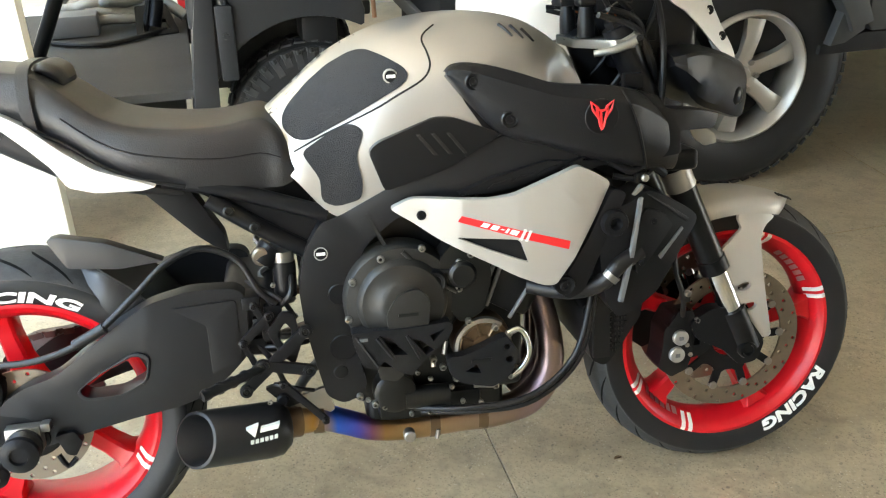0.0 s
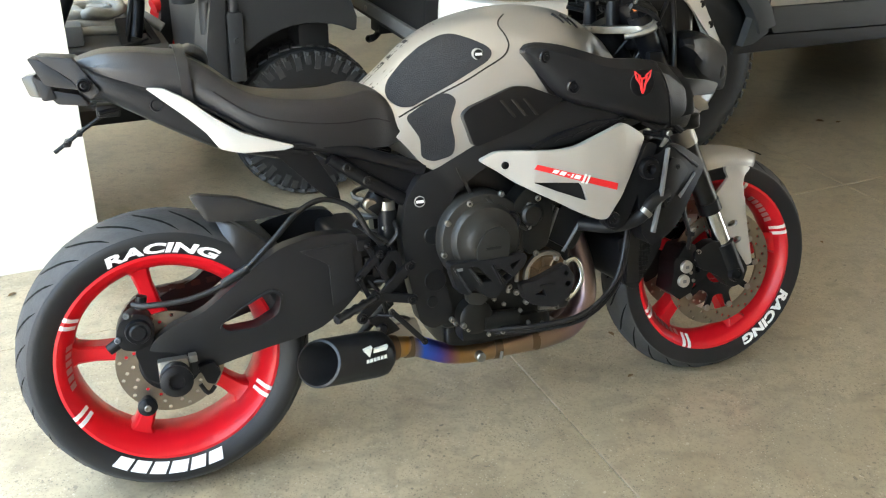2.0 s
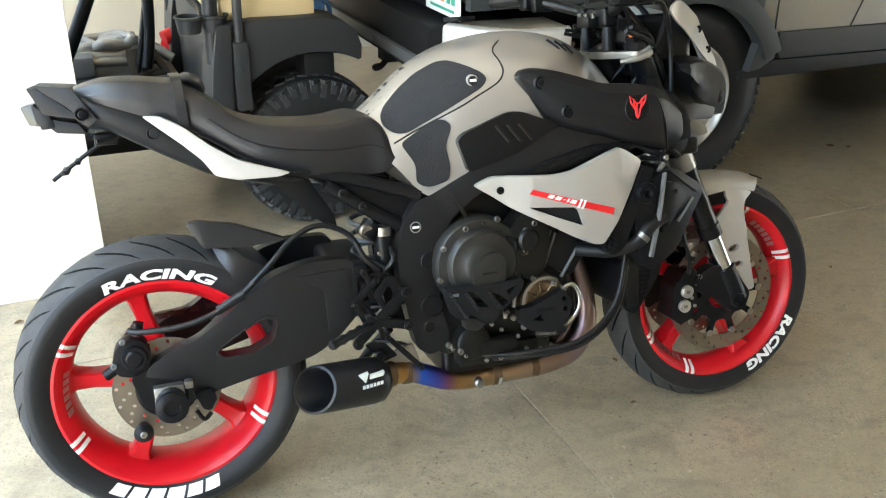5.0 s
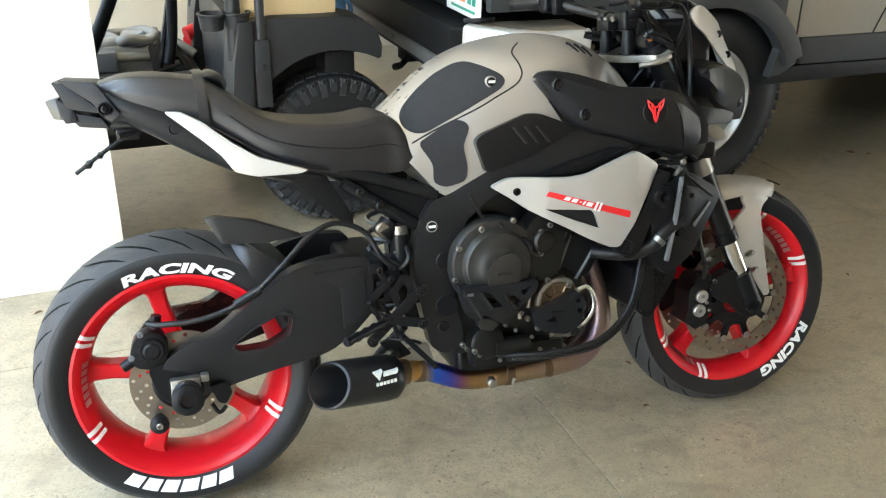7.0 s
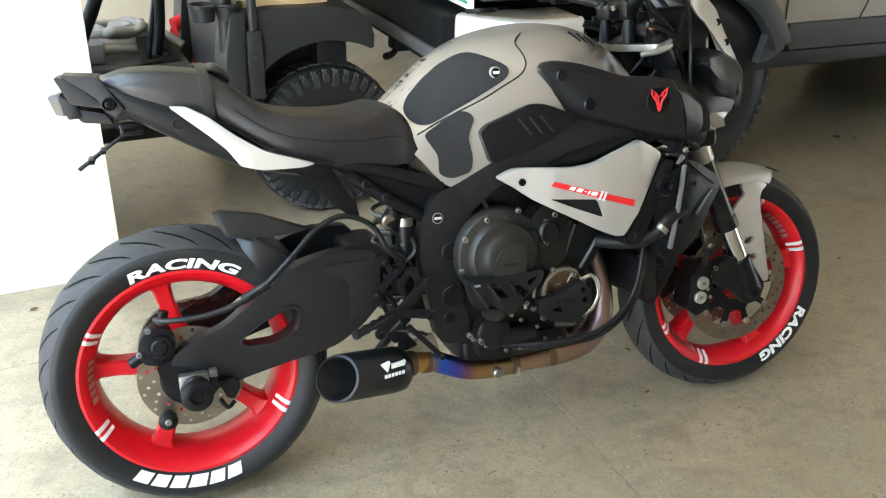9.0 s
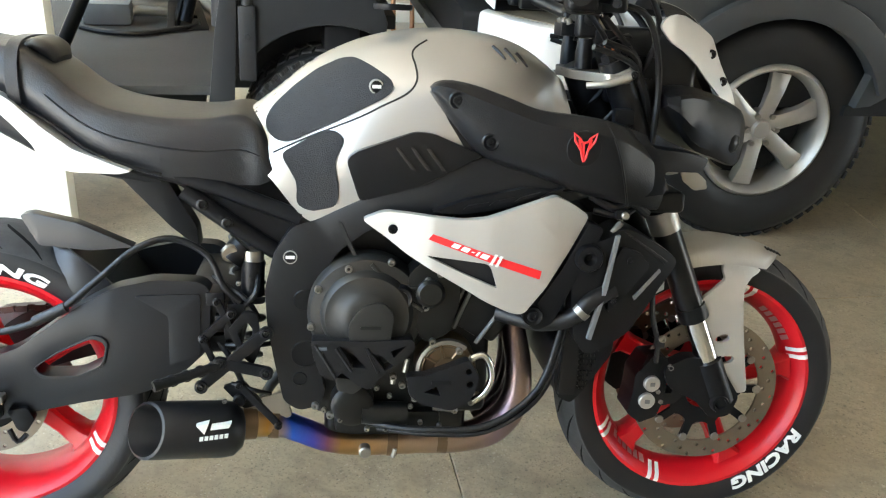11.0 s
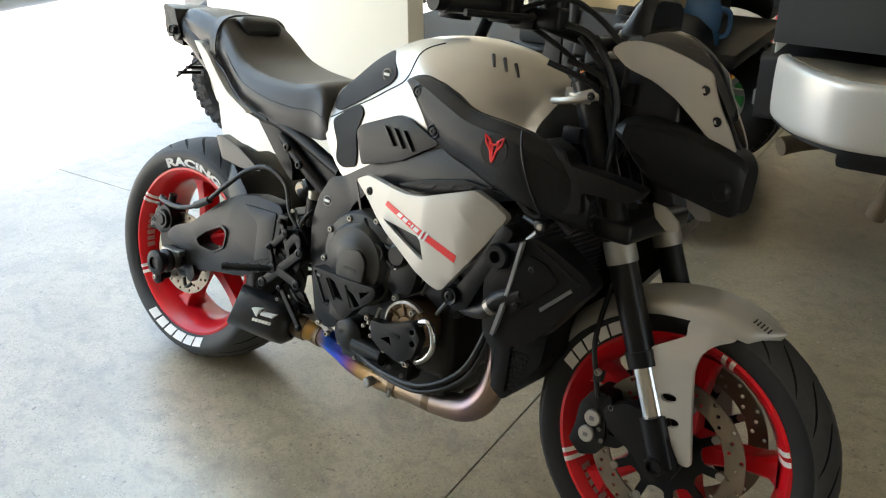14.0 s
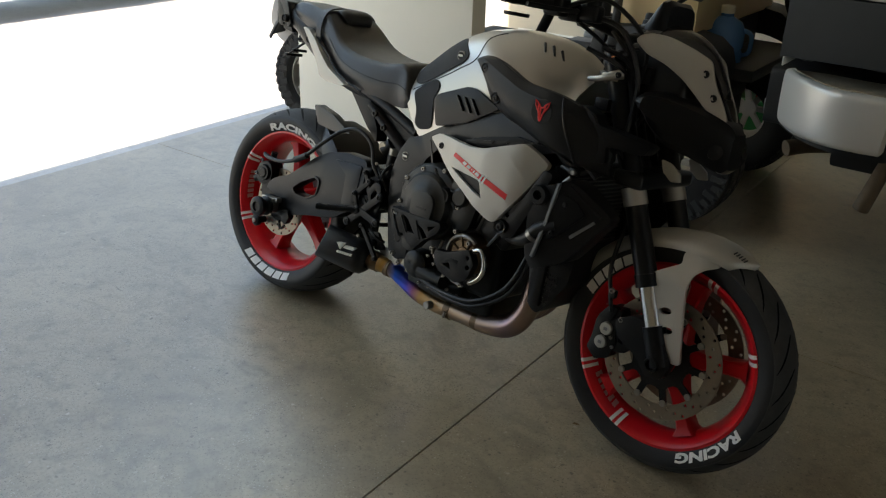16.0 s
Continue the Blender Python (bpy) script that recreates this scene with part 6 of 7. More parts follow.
fend = part("mudguard", grid(rows, 4, 3, 0.004, None), SATIN, bike, "silver front mudguard")
GUARD_HW = [(61, 0.006), (64, 0.034), (70, 0.062), (79, 0.076), (90, 0.080), (110, 0.080)]


def ease(t):
    t = max(0.0, min(1.0, t))
    return t * t * (3 - 2 * t)


def arm_out(x, z):
    """How far the mudguard's side stands out at x and z."""
    a = math.degrees(math.atan2(z - FZ, x - FX))
    return float(np.interp(a, [q[0] for q in GUARD_HW], [q[1] for q in GUARD_HW])) * (1 if z > 0.5 else 0) + (0.080 if z <= 0.5 else 0) + 0.034 * ease((0.575 - z) / 0.075) if z > 0.5 else 0.114


ARMF = [(1.335, 0.497), (1.350, 0.514), (1.378, 0.532), (1.404, 0.548), (1.398, 0.562), (1.400, 0.577), (1.431, 0.575), (1.462, 0.570), (1.486, 0.562), (1.476, 0.555), (1.460, 0.549), (1.447, 0.538), (1.439, 0.526), (1.436, 0.500), (1.442, 0.455), (1.454, 0.390), (1.468, 0.319), (1.458, 0.314), (1.427, 0.318), (1.403, 0.356), (1.380, 0.400), (1.354, 0.456)]
oval = lambda cx, cz: [(cx + 0.015 * math.cos(radians(k * 22.5)), cz + 0.009 * math.sin(radians(k * 22.5)) + 0.002 * math.cos(radians(k * 22.5))) for k in range(16)]
for s in (-1, 1):
    part("mudguard_arm", sheet(chamfered(ARMF, 0.007, 2), lambda x, z: s * arm_out(x, z), -s * 0.010, [oval(1.402, 0.432), oval(1.416, 0.387)], 0.014, 0.002), SATIN, fend, "silver mudguard arm with two oval holes", smooth=60)
for k in range(5):
    a = 71.0 - 1.35 * k
    c, n = math.cos(radians(a)), math.sin(radians(a))
    part("mudguard_mark", tube([(FX + 0.3135 * c, -0.050, FZ + 0.3135 * n), (FX + 0.3158 * c, -0.034, FZ + 0.3158 * n)], 0.0018, 5), GLOSS, fend, "small dark bars")


# ---- the garage ----
turn = pose(0, 0, 0, 0, 0, GRID)


def wall(name, x0, x1, y0, y1, z0, z1, m, label):
    return tagged(put(name, moved(box(x0, x1, y0, y1, z0, z1, 0), turn), m, smooth=0), label, "wall", kind="structure")


floor = tagged(put("floor", moved(box(-1.62, 7, -5, 4.1, -0.30, -0.005, 0), turn), JOINT, smooth=0), "worn tan-grey concrete garage floor with saw-cut joints", "floor", kind="structure")
xs, ys = (-1.62, 0.922, 2.79, 4.9, 7.0), (-5.0, -2.9, 0.685, 4.1)
for i in range(4):
    for j in range(3):
        put("slab", moved(box(xs[i] + 0.0013, xs[i + 1] - 0.0013, ys[j] + 0.0014, ys[j + 1] - 0.0014, -0.05, 0.0, 0.0015, 1), turn), CONCRETE, floor, smooth=0)
tagged(put("ground", moved(box(-400, 400, -400, 400, -0.2, -0.012, 0), turn), DRIVE, smooth=0), "sunlit pale concrete driveway", "driveway", kind="structure")
# unseen opening added in the east wall to light the floor's far side
for y0, y1, z0 in ((-5.0, -2.4, -0.3), (-0.6, 4.1, -0.3), (-2.398, -0.602, 2.30)):
    wall("wall_east", 7.0, 7.2, y0, y1, z0, 2.75, DIMWALL, "plain tan garage wall beside an open doorway")
wall("wall_south", -1.77, 7.2, -5.2, -5, -0.3, 2.75, DIMWALL, "plain dull grey garage wall")
wall("wall_north", -1.77, 7.2, 4.1, 4.3, -0.3, 2.75, BACKWALL, "beige painted back wall of the garage")
wall("header", -1.77, -1.62, -5.0, 4.1, 2.30, 2.75, DRYWALL, "painted header over the garage doors")
# unseen stretch of wall, added to narrow the door opening and its light
wall("wall_west", -1.77, -1.62, -5.0, -3.2, -0.3, 2.298, DIMWALL, "plain tan wall beside the garage door")
tagged(put("ceiling", moved(box(-1.77, 7.2, -5.2, 4.3, 2.752, 2.95, 0), turn), CEIL, smooth=0), "plain white garage ceiling", "ceiling", kind="structure")
tagged(put("baseboard", moved(box(-1.62, 7.0, 4.08, 4.098, 0.0, 0.12, 0.003), turn), DRYWALL), "pale skirting along the back wall", "skirting", kind="structure")
tagged(put("wall_stub", moved(box(-1.062, -0.058, 1.137, 1.237, 0, 2.751, 0.004), turn), DRYWALL), "smooth white painted wall end beside the open garage door", "wall", kind="structure")

# ---- the off-road car behind ----
suv = thing("off_road_car", "beige and grey off-road car with silver bumper corners", "car", pose(1.020, 1.100, 0.030, 0, 0, GRID))


def car_wheel(parent, cx, yo, cz, rt, w, rr, s=-1, spokes=6, label="black road tyre"):
    """A wheel whose outer face lies at yo."""
    wh = new("wheel")
    wh.parent = parent
    o = [(rr - 0.012, 0.03), (rr + 0.03, 0.008), (rt - 0.10, 0.0), (rt - 0.05, 0.006), (rt - 0.014, 0.028), (rt, 0.062), (rt, w - 0.062), (rt - 0.014, w - 0.028), (rt - 0.06, w), (rr - 0.012, w - 0.02)]
    part("tyre", lathe([(r, yo - s * y) for r, y in o], 72, (cx, 0, cz)), TYRE, wh, label)
    bm = bmesh.new()
    for k in range(60):
        for row, (r, y0, y1) in enumerate(((rt - 0.003, 0.030, 0.075), (rt - 0.002, 0.080, w - 0.080))):
            a = 360 * (k + 0.5 * row) / 60
            b = box(-0.015, 0.015, min(-s * y0, -s * y1), max(-s * y0, -s * y1), -0.006, 0.005, 0)
            me = bpy.data.meshes.new("x")
            moved(b, Matrix.Translation((cx, yo, cz)) @ Matrix.Rotation(radians(a), 4, "Y") @ Matrix.Translation((0, 0, r)) @ Matrix.Rotation(radians(14 if row else -8), 4, "Z"))
            b.to_mesh(me)
            bm.from_mesh(me)
            b.free()
            bpy.data.meshes.remove(me)
    tagged(part("tread_block", bm, TYRE, wh, "worn tread blocks", smooth=0), kind="stuff")
    part("rim", lathe([(rr, yo - s * q) if False else (r, yo - s * q) for r, q in ((rr - 0.004, 0.012), (rr - 0.014, 0.006), (rr - 0.022, 0.014), (rr - 0.034, 0.05), (rr - 0.040, 0.14), (rr - 0.01, w - 0.03), (rr, w - 0.03), (rr, 0.02))], 64, (cx, 0, cz)), ALLOY, wh, "silver alloy rim")
    for k in range(spokes):
        a = radians(360 * k / spokes + 22)
        bm = bmesh.new()
        rings = []
        for r, t, y in ((0.03, 0.030, 0.050), (0.08, 0.026, 0.040), (0.14, 0.028, 0.032), (rr - 0.035, 0.036, 0.040)):
            rings.append([bm.verts.new(q) for q in ((r, yo - s * (y + 0.006), -t), (r, yo - s * y, -t * 0.55), (r, yo - s * y, t * 0.55), (r, yo - s * (y + 0.006), t), (r, yo - s * (y + 0.045), t), (r, yo - s * (y + 0.045), -t))])
        for p, q in zip(rings, rings[1:]):
            for i in range(6):
                bm.faces.new((p[i], p[(i + 1) % 6], q[(i + 1) % 6], q[i]))
        part("spoke", moved(bm, Matrix.Translation((cx, 0, cz)) @ Matrix.Rotation(-a, 4, "Y")), ALLOY, wh)
    part("centre_cap", lathe([(0.0001, yo - s * 0.038), (0.030, yo - s * 0.038), (0.036, yo - s * 0.046), (0.036, yo - s * 0.08)], 28, (cx, 0, cz), closed=False), ALLOY, wh)
    part("brake_drum", lathe([(0.0001, yo - s * 0.11), (rr - 0.05, yo - s * 0.11), (rr - 0.05, yo - s * 0.16)], 32, (cx, 0, cz), closed=False), SUVBLACK, wh)
    for k in range(6):
        a = radians(60 * k)
        part("wheel_nut", tube([(cx + 0.055 * math.cos(a), yo - s * 0.052, cz + 0.055 * math.sin(a)), (cx + 0.055 * math.cos(a), yo - s * 0.034, cz + 0.055 * math.sin(a))], 0.010, 6), STEEL, wh)
    return wh


WZ, HUB, RADIUS = 0.357, 0.373, 0.403
for cx in (1.075, 3.765):
    car_wheel(suv, cx, 0.085, HUB, RADIUS, 0.25, 0.236)
    car_wheel(suv, cx, 1.795, HUB, RADIUS, 0.25, 0.236, 1)


def arch(cx, r, n=12, a0=0, a1=180):
    return [(cx + r * math.cos(radians(a0 + (a1 - a0) * k / n)), WZ + r * math.sin(radians(a0 + (a1 - a0) * k / n))) for k in range(n + 1)]


SIDE = [(1.392, 1.10), (4.45, 1.10), (4.60, 1.0), (4.60, 0.62), (4.17, 0.62)] + arch(3.72, 0.45, 12, 0, 180)[1:] + [(3.26, 0.61), (1.40, 0.63)] + arch(1.03, 0.455, 4, 37, 40)
HAUNCH = [(0.10, 0.80), (0.10, 1.00), (1.388, 1.00), (1.388, 0.66)] + arch(1.03, 0.455, 12, 40, 150) + [(0.55, 0.80)]
for y0, y1 in ((0.055, 0.095), (1.785, 1.825)):
    part("side_panel", slab(SIDE, y0, y1, (), 0.006), SUVSIDE, suv, "beige painted car side")
    part("rear_haunch", slab(HAUNCH, y0, y1, (), 0.006), SUVGREY, suv, "dark grey plastic rear wing")
    part("upper_panel", slab([(0.12, 1.004), (0.16, 1.10), (1.388, 1.10), (1.388, 1.004)], y0, y1, (), 0.006), SUVPAINT, suv, "silver painted rear wing")
for y0, y1 in ((0.045, 0.085), (1.795, 1.835)):
    part("sill_cladding", slab([(1.475, 0.628), (3.24, 0.605), (3.20, 0.485), (1.50, 0.520), (1.478, 0.545)], y0, y1, (), 0.006), SUVGREY, suv, "dark grey plastic sill cladding")
    part("sill_cladding", slab([(1.385, 0.640), (1.466, 0.632), (1.470, 0.525), (1.40, 0.485), (1.345, 0.478)], y0, y1, (), 0.006), SUVGREY, suv, "dark grey plastic sill cladding")
    part("sill", slab([(1.33, 0.474), (1.50, 0.508), (3.2, 0.474), (3.2, 0.430), (1.33, 0.440)], y0 + 0.03, y1 + 0.06 if y0 < 1 else y1 - 0.04, (), 0.006), SUVBLACK, suv, "black door sill")
    part("arch_flare", slab(arch(1.03, 0.50, 14, 24, 140) + arch(1.03, 0.415, 14, 140, 24), y0 - 0.02 if y0 < 1 else y0, y1 if y0 < 1 else y1 + 0.02, (), 0.012), SUVGREY, suv, "dark grey wheel-arch flare")
part("door_seam", tube([(1.455, 0.0535, 1.09), (1.450, 0.0535, 0.80), (1.455, 0.0535, 0.635)], 0.0035, 6, 3), SUVBLACK, suv)
part("door_seam", tube([(2.02, 0.0535, 1.09), (1.93, 0.0535, 0.80), (1.86, 0.0535, 0.625)], 0.0035, 6, 3), SUVBLACK, suv)
part("floor_pan", box(0.30, 4.4, 0.15, 1.72, 0.44, 0.62, 0.02), SUVBLACK, suv, "black underbody")
part("wheel_well", box(0.56, 1.40, 0.36, 1.50, 0.44, 1.05, 0.02), SUVBLACK, suv)
part("body_shell", box(0.14, 4.5, 0.09, 1.79, 0.82, 1.08, 0.03), SUVBLACK, suv)
part("cabin", symmetric([[(x, 0, t), (x, w * 0.8, t - 0.01), (x, w * 0.95, t - 0.06), (x, w, 1.09), (x, w, 1.085)] for x, t, w in ((0.12, 1.72, 0.83), (0.5, 1.80, 0.85), (2.4, 1.80, 0.85), (2.75, 1.74, 0.84), (3.15, 1.15, 0.82))], 3, 2), SUVSIDE, suv, "beige cabin with a white roof").matrix_basis = pose(0, 0.94, 0)
for y in (0.085, 1.795):
    part("side_window", slab(chamfered([(0.50, 1.16), (0.50, 1.62), (2.45, 1.66), (2.85, 1.16)], 0.05), y, y + 0.008), GLASS, suv, "dark side window")
# grey corner of the body over the bumper, and the rear lamp
CORNER = [(0.66, 0.075), (0.50, 0.070), (0.37, 0.085), (0.275, 0.125), (0.215, 0.185), (0.185, 0.265), (0.175, 0.36), (0.175, 0.60)]
rows = [[(x, y, z) for x, y in CORNER] for z in (0.800, 0.835, 0.90, 1.00)]
rows[0] = [(x + 0.015, y + 0.015, 0.790) for x, y in CORNER]
part("rear_quarter", grid(rows, 4, 4, 0.02, (0.7, 0.7, 0)), SUVGREY, suv, "dark grey moulded rear quarter")
part("quarter_top", grid([[(x - 0.002 if k else x, y - 0.002, z) for x, y in CORNER] for k, z in enumerate((1.003, 1.03, 1.075))], 4, 3, 0.02, (0.7, 0.7, 0)), SUVPAINT, suv, "silver band above the rear quarter")
part("rear_lamp", grid([[(x - 0.006, y - 0.006, z) for x, y in CORNER[2:6]] for z in (1.035, 1.06, 1.10)], 3, 3, 0.02, (0.7, 0.7, 0)), REDLENS, suv, "dark red rear lamp")
# bumper: silver wrapped corner, dark lower lip
def bumper(z, off=0.0):
    z -= 0.02
    return [(0.478 - 0.05 * (0.75 - z), 0.010 + off, z), (0.400, 0.006 + off, z), (0.320, 0.012 + off, z), (0.245, 0.046 + off, z), (0.165, 0.115 + off * 0.8, z), (0.092 + off * 0.4, 0.210 + off * 0.5, z), (0.078 + off * 0.7, 0.240, z)]


cap = part("bumper_corner", grid([bumper(0.748, 0.030), bumper(0.742, 0.010), bumper(0.725, 0.002), bumper(0.66), bumper(0.60, 0.002), bumper(0.570, 0.008), bumper(0.552, 0.030)], 3, 5, 0.02, (0.6, 0.6, 0)), SUVPAINT, suv, "silver wrap-around bumper corner")
part("bumper_top", slab([(0.478, 0.040), (0.320, 0.042), (0.255, 0.070), (0.180, 0.140), (0.116, 0.218), (0.20, 0.238), (0.478, 0.22)], -0.728, -0.715), SUVPAINT, cap).matrix_basis = Matrix.Rotation(radians(-90), 4, "X")
part("corner_top", slab([(0.470, 0.036), (0.320, 0.040), (0.262, 0.066), (0.188, 0.136), (0.122, 0.214), (0.22, 0.230), (0.470, 0.20)], -0.7305, -0.72), DUST, cap, "dusty bumper top").matrix_basis = Matrix.Rotation(radians(-90), 4, "X")
part("bumper_lip", grid([[(x + 0.012, y + 0.015, z) for x, y, _ in bumper(0.6)] for z in (0.560, 0.540, 0.525)], 3, 4, 0.02, (0.6, 0.6, 0)), SUVBLACK, suv, "black lower bumper lip")
part("rear_bumper", slab(chamfered([(0.245, 0.52), (0.245, 0.72), (1.75, 0.72), (1.75, 0.52)], 0.02), 0.0, 0.30, (), 0.02), SUVBLACK, suv, "black centre bumper").matrix_basis = pose(0.03, 0, 0, 0, 0, 90) @ Matrix.Scale(-1, 4, (0, 1, 0))
part("bumper_strip", box(0.010, 0.029, 0.30, 1.72, 0.545, 0.592, 0.004), DARKGREY, suv, "pale grey strip along the bumper")
part("strip_bolt", bolt(0, 0, 0, 0.012, 0.006), STEEL, suv).matrix_basis = pose(0.010, 0.80, 0.568, 0, 0, -90)
hook = part("tow_hook", join(box(0.035, 0.10, 0.72, 0.82, 0.475, 0.545, 0.008), tube([(0.05, 0.74, 0.49), (0.02, 0.73, 0.465), (-0.01, 0.71, 0.462), (-0.025, 0.68, 0.475), (-0.02, 0.65, 0.485)], 0.013, 12, 4)), SUVBLACK, suv, "black tow hook below the bumper")
part("tailgate", box(0.105, 0.15, 0.30, 1.70, 0.745, 1.09, 0.01), GLOSS, suv, "glossy black tailgate")
part("tail_lamp", box(0.090, 0.120, 1.46, 1.70, 0.76, 0.98, 0.01), REDLENS, suv, "dark red rear lamp")
plate = part("number_plate", box(0.092, 0.098, 0.125, 0.430, 0.755, 0.910, 0.004), PLATE, suv, "white number plate with green bars")
for k, (y, w, m) in enumerate(((0.26, 0.030, PLATEGREEN), (0.30, 0.030, PLATEGREEN), (0.36, 0.044, PLATEORANGE), (0.42, 0.030, PLATEGREEN), (0.46, 0.030, PLATEGREEN))):
    part("plate_bar", box(0.0900, 0.0935, y - 0.08 - w / 2, y - 0.08 + w / 2, 0.80, 0.87, 0.001), m, plate)
part("plate_bar", box(0.0900, 0.0935, 0.17, 0.38, 0.772, 0.782, 0.001), PLATEGREEN, plate)
spare = new("spare_wheel")
spare.parent = suv
part("spare_cover", lathe([(0.0001, -0.02), (0.30, -0.02), (0.345, 0.0), (0.36, 0.04), (0.36, 0.22), (0.33, 0.25), (0.0001, 0.25)], 56, closed=False), SUVBLACK, spare, "black spare wheel cover").matrix_basis = pose(-0.14, 1.10, 1.10, 0, 0, -90)
part("tailgate_handle", box(-0.02, 0.10, 0.50, 0.60, 0.80, 0.98, 0.02), SUVBLACK, suv)
part("exhaust_tip", tube([(0.40, 0.50, 0.44), (0.20, 0.36, 0.44), (0.12, 0.29, 0.43)], (0.022, 0.026, 0.030), 16, 4), RUST, suv, "rusty brown exhaust tail pipe")
part("shock_absorber", tube([(0.440, 0.12, 0.33), (0.530, 0.10, 0.66)], (0.028, 0.020), 16), RUST, suv, "dusty rear shock absorber")
part("axle", tube([(1.05, 0.25, HUB), (1.05, 1.65, HUB)], 0.05, 14), SUVBLACK, suv)
part("front_bumper", box(4.45, 4.75, 0.1, 1.78, 0.46, 0.72, 0.05), SUVBLACK, suv)
part("bonnet", box(3.1, 4.5, 0.12, 1.76, 1.05, 1.13, 0.03), SUVSIDE, suv)

# ---- the golf cart ----
cart = thing("golf_cart", "black golf cart with tan body and knobbly tyres", "golf cart", pose(0.620, 1.44, 0.05, 0, 0, GRID))


def cart_wheel(cx, yo, s, rr, rt=0.286, w=0.20):
    wh = new("wheel")
    cz = rt - 0.05
    wh.parent = cart
    o = [(rr - 0.005, 0.03), (rr + 0.02, 0.006), (rt - 0.05, 0.0), (rt - 0.018, 0.012), (rt - 0.006, 0.035), (rt - 0.004, w / 2), (rt - 0.006, w - 0.035), (rt - 0.018, w - 0.012), (rt - 0.05, w), (rr - 0.005, w - 0.03)]
    part("tyre", lathe([(r, yo - s * y) for r, y in o], 64, (cx, 0, cz)), TYRE, wh, "chunky black cart tyre")
    bm = bmesh.new()
    n = 40
    for k in range(n):
        for row in range(4):
            a = 360 * (k + (0.5 if row % 2 else 0)) / n
            y = (0.022, 0.070, 0.130, 0.178)[row]
            r = rt - (0.016 if row in (0, 3) else 0.004)
            b = box(-0.0185, 0.0185, -0.0235, 0.0235, -0.010, 0.005, 0.002, 1)
            moved(b, Matrix.Translation((cx, yo - s * y, cz)) @ Matrix.Rotation(radians(a), 4, "Y") @ Matrix.Translation((0, 0, r)) @ Matrix.Rotation(radians((35, -20, 20, -35)[row]), 4, "Z"))
            me = bpy.data.meshes.new("x")
            b.to_mesh(me)
            bm.from_mesh(me)
            b.free()
            bpy.data.meshes.remove(me)
        a = 360 * k / n
        b = box(-0.013, 0.013, -0.004, 0.004, -0.046 if k % 2 else -0.030, 0.020, 0.002, 1)
        moved(b, Matrix.Translation((cx, yo - s * 0.004, cz)) @ Matrix.Rotation(radians(a), 4, "Y") @ Matrix.Translation((0, 0, rt - 0.030)))
        me = bpy.data.meshes.new("x")
        b.to_mesh(me)
        bm.from_mesh(me)
        b.free()
        bpy.data.meshes.remove(me)
    tagged(part("tread_block", bm, KNOB, wh, "knobbly tread blocks", smooth=0), kind="stuff")
    part("rim", lathe([(r, yo - s * q) for r, q in ((rr, 0.016), (rr - 0.008, 0.010), (rr - 0.018, 0.030), (rr - 0.022, 0.12), (rr, 0.16))], 48, (cx, 0, cz)), ALLOY, wh, "silver cart rim")
    for k in range(7):
        a = radians(360 * k / 7)
        part("spoke", moved(box(0.035, rr - 0.018, -0.009, 0.009, -0.014, 0.014, 0.003, 1), Matrix.Translation((cx, yo - s * 0.024, cz)) @ Matrix.Rotation(-a, 4, "Y")), ALLOY, wh)
    part("hub", disc(cx, cz, 0.040, yo - s * 0.04, yo - s * 0.012, 24, 0.004), ALLOY, wh)
    return wh


for cx in (0.0, -1.91):
    for yo, side in ((0.0, -1), (1.06, 1)):
        wh = cart_wheel(cx, yo, side, 0.13 if cx == 0 else 0.188)
        if cx < 0:
            wh.matrix_basis = pose(cx, yo - side * 0.1, 0, 0, 0, 20) @ pose(-cx, side * 0.1 - yo, 0)
RZC = 0.275


def carch(r, a0, a1, n=12):
    return [(r * math.cos(radians(a0 + (a1 - a0) * k / n)), RZC + r * math.sin(radians(a0 + (a1 - a0) * k / n))) for k in range(n + 1)]


# rear body with its two wheel arches
REAR = [(-0.395, 0.30), (-0.36, 0.60), (-0.330, 0.735), (-0.20, 0.745), (0.03, 0.738), (0.110, 0.722), (0.160, 0.685), (0.178, 0.630), (0.174, 0.585)] + carch(0.345, 62, 168, 14)[0:] + [(-0.34, 0.30)]
for y0, y1, s in ((-0.035, 0.16, -1), (0.90, 1.095, 1)):
    body = part("rear_fender", slab(REAR, (lambda x, z: y0 + 0.05 * max(0, (z - 0.60)) * 2.0) if s < 0 else y0, y1 if s < 0 else (lambda x, z: y1 - 0.05 * max(0, (z - 0.60)) * 2.0), (), 0.018), CARTBLACK, cart, "black moulded rear fender")
part("under_body", box(-0.34, 0.02, 0.17, 0.89, 0.34, 0.72, 0.03), CARTBLACK, cart)
part("axle_guard", join(box(-0.02, 0.10, 0.05, 0.30, 0.45, 0.60, 0.02), box(-0.10, 0.02, 0.22, 0.84, 0.22, 0.36, 0.02)), SUVBLACK, cart)
part("seat_base", symmetric([[(x, 0, t), (x, w * 0.9, t - 0.01), (x, w, t - 0.05), (x, w, b)] for x, t, b, w in ((-0.31, 0.95, 0.735, 0.49), (-0.20, 1.0, 0.735, 0.495), (-0.06, 0.98, 0.735, 0.49), (0.03, 0.90, 0.73, 0.47))], 3, 3), CARTTAN, cart, "tan plastic seat base").matrix_basis = pose(0, 0.53, 0)
part("seat_cushion", box(-0.36, 0.02, 0.10, 0.98, 0.985, 1.08, 0.03, 3), CREAM, cart, "cream seat cushion")
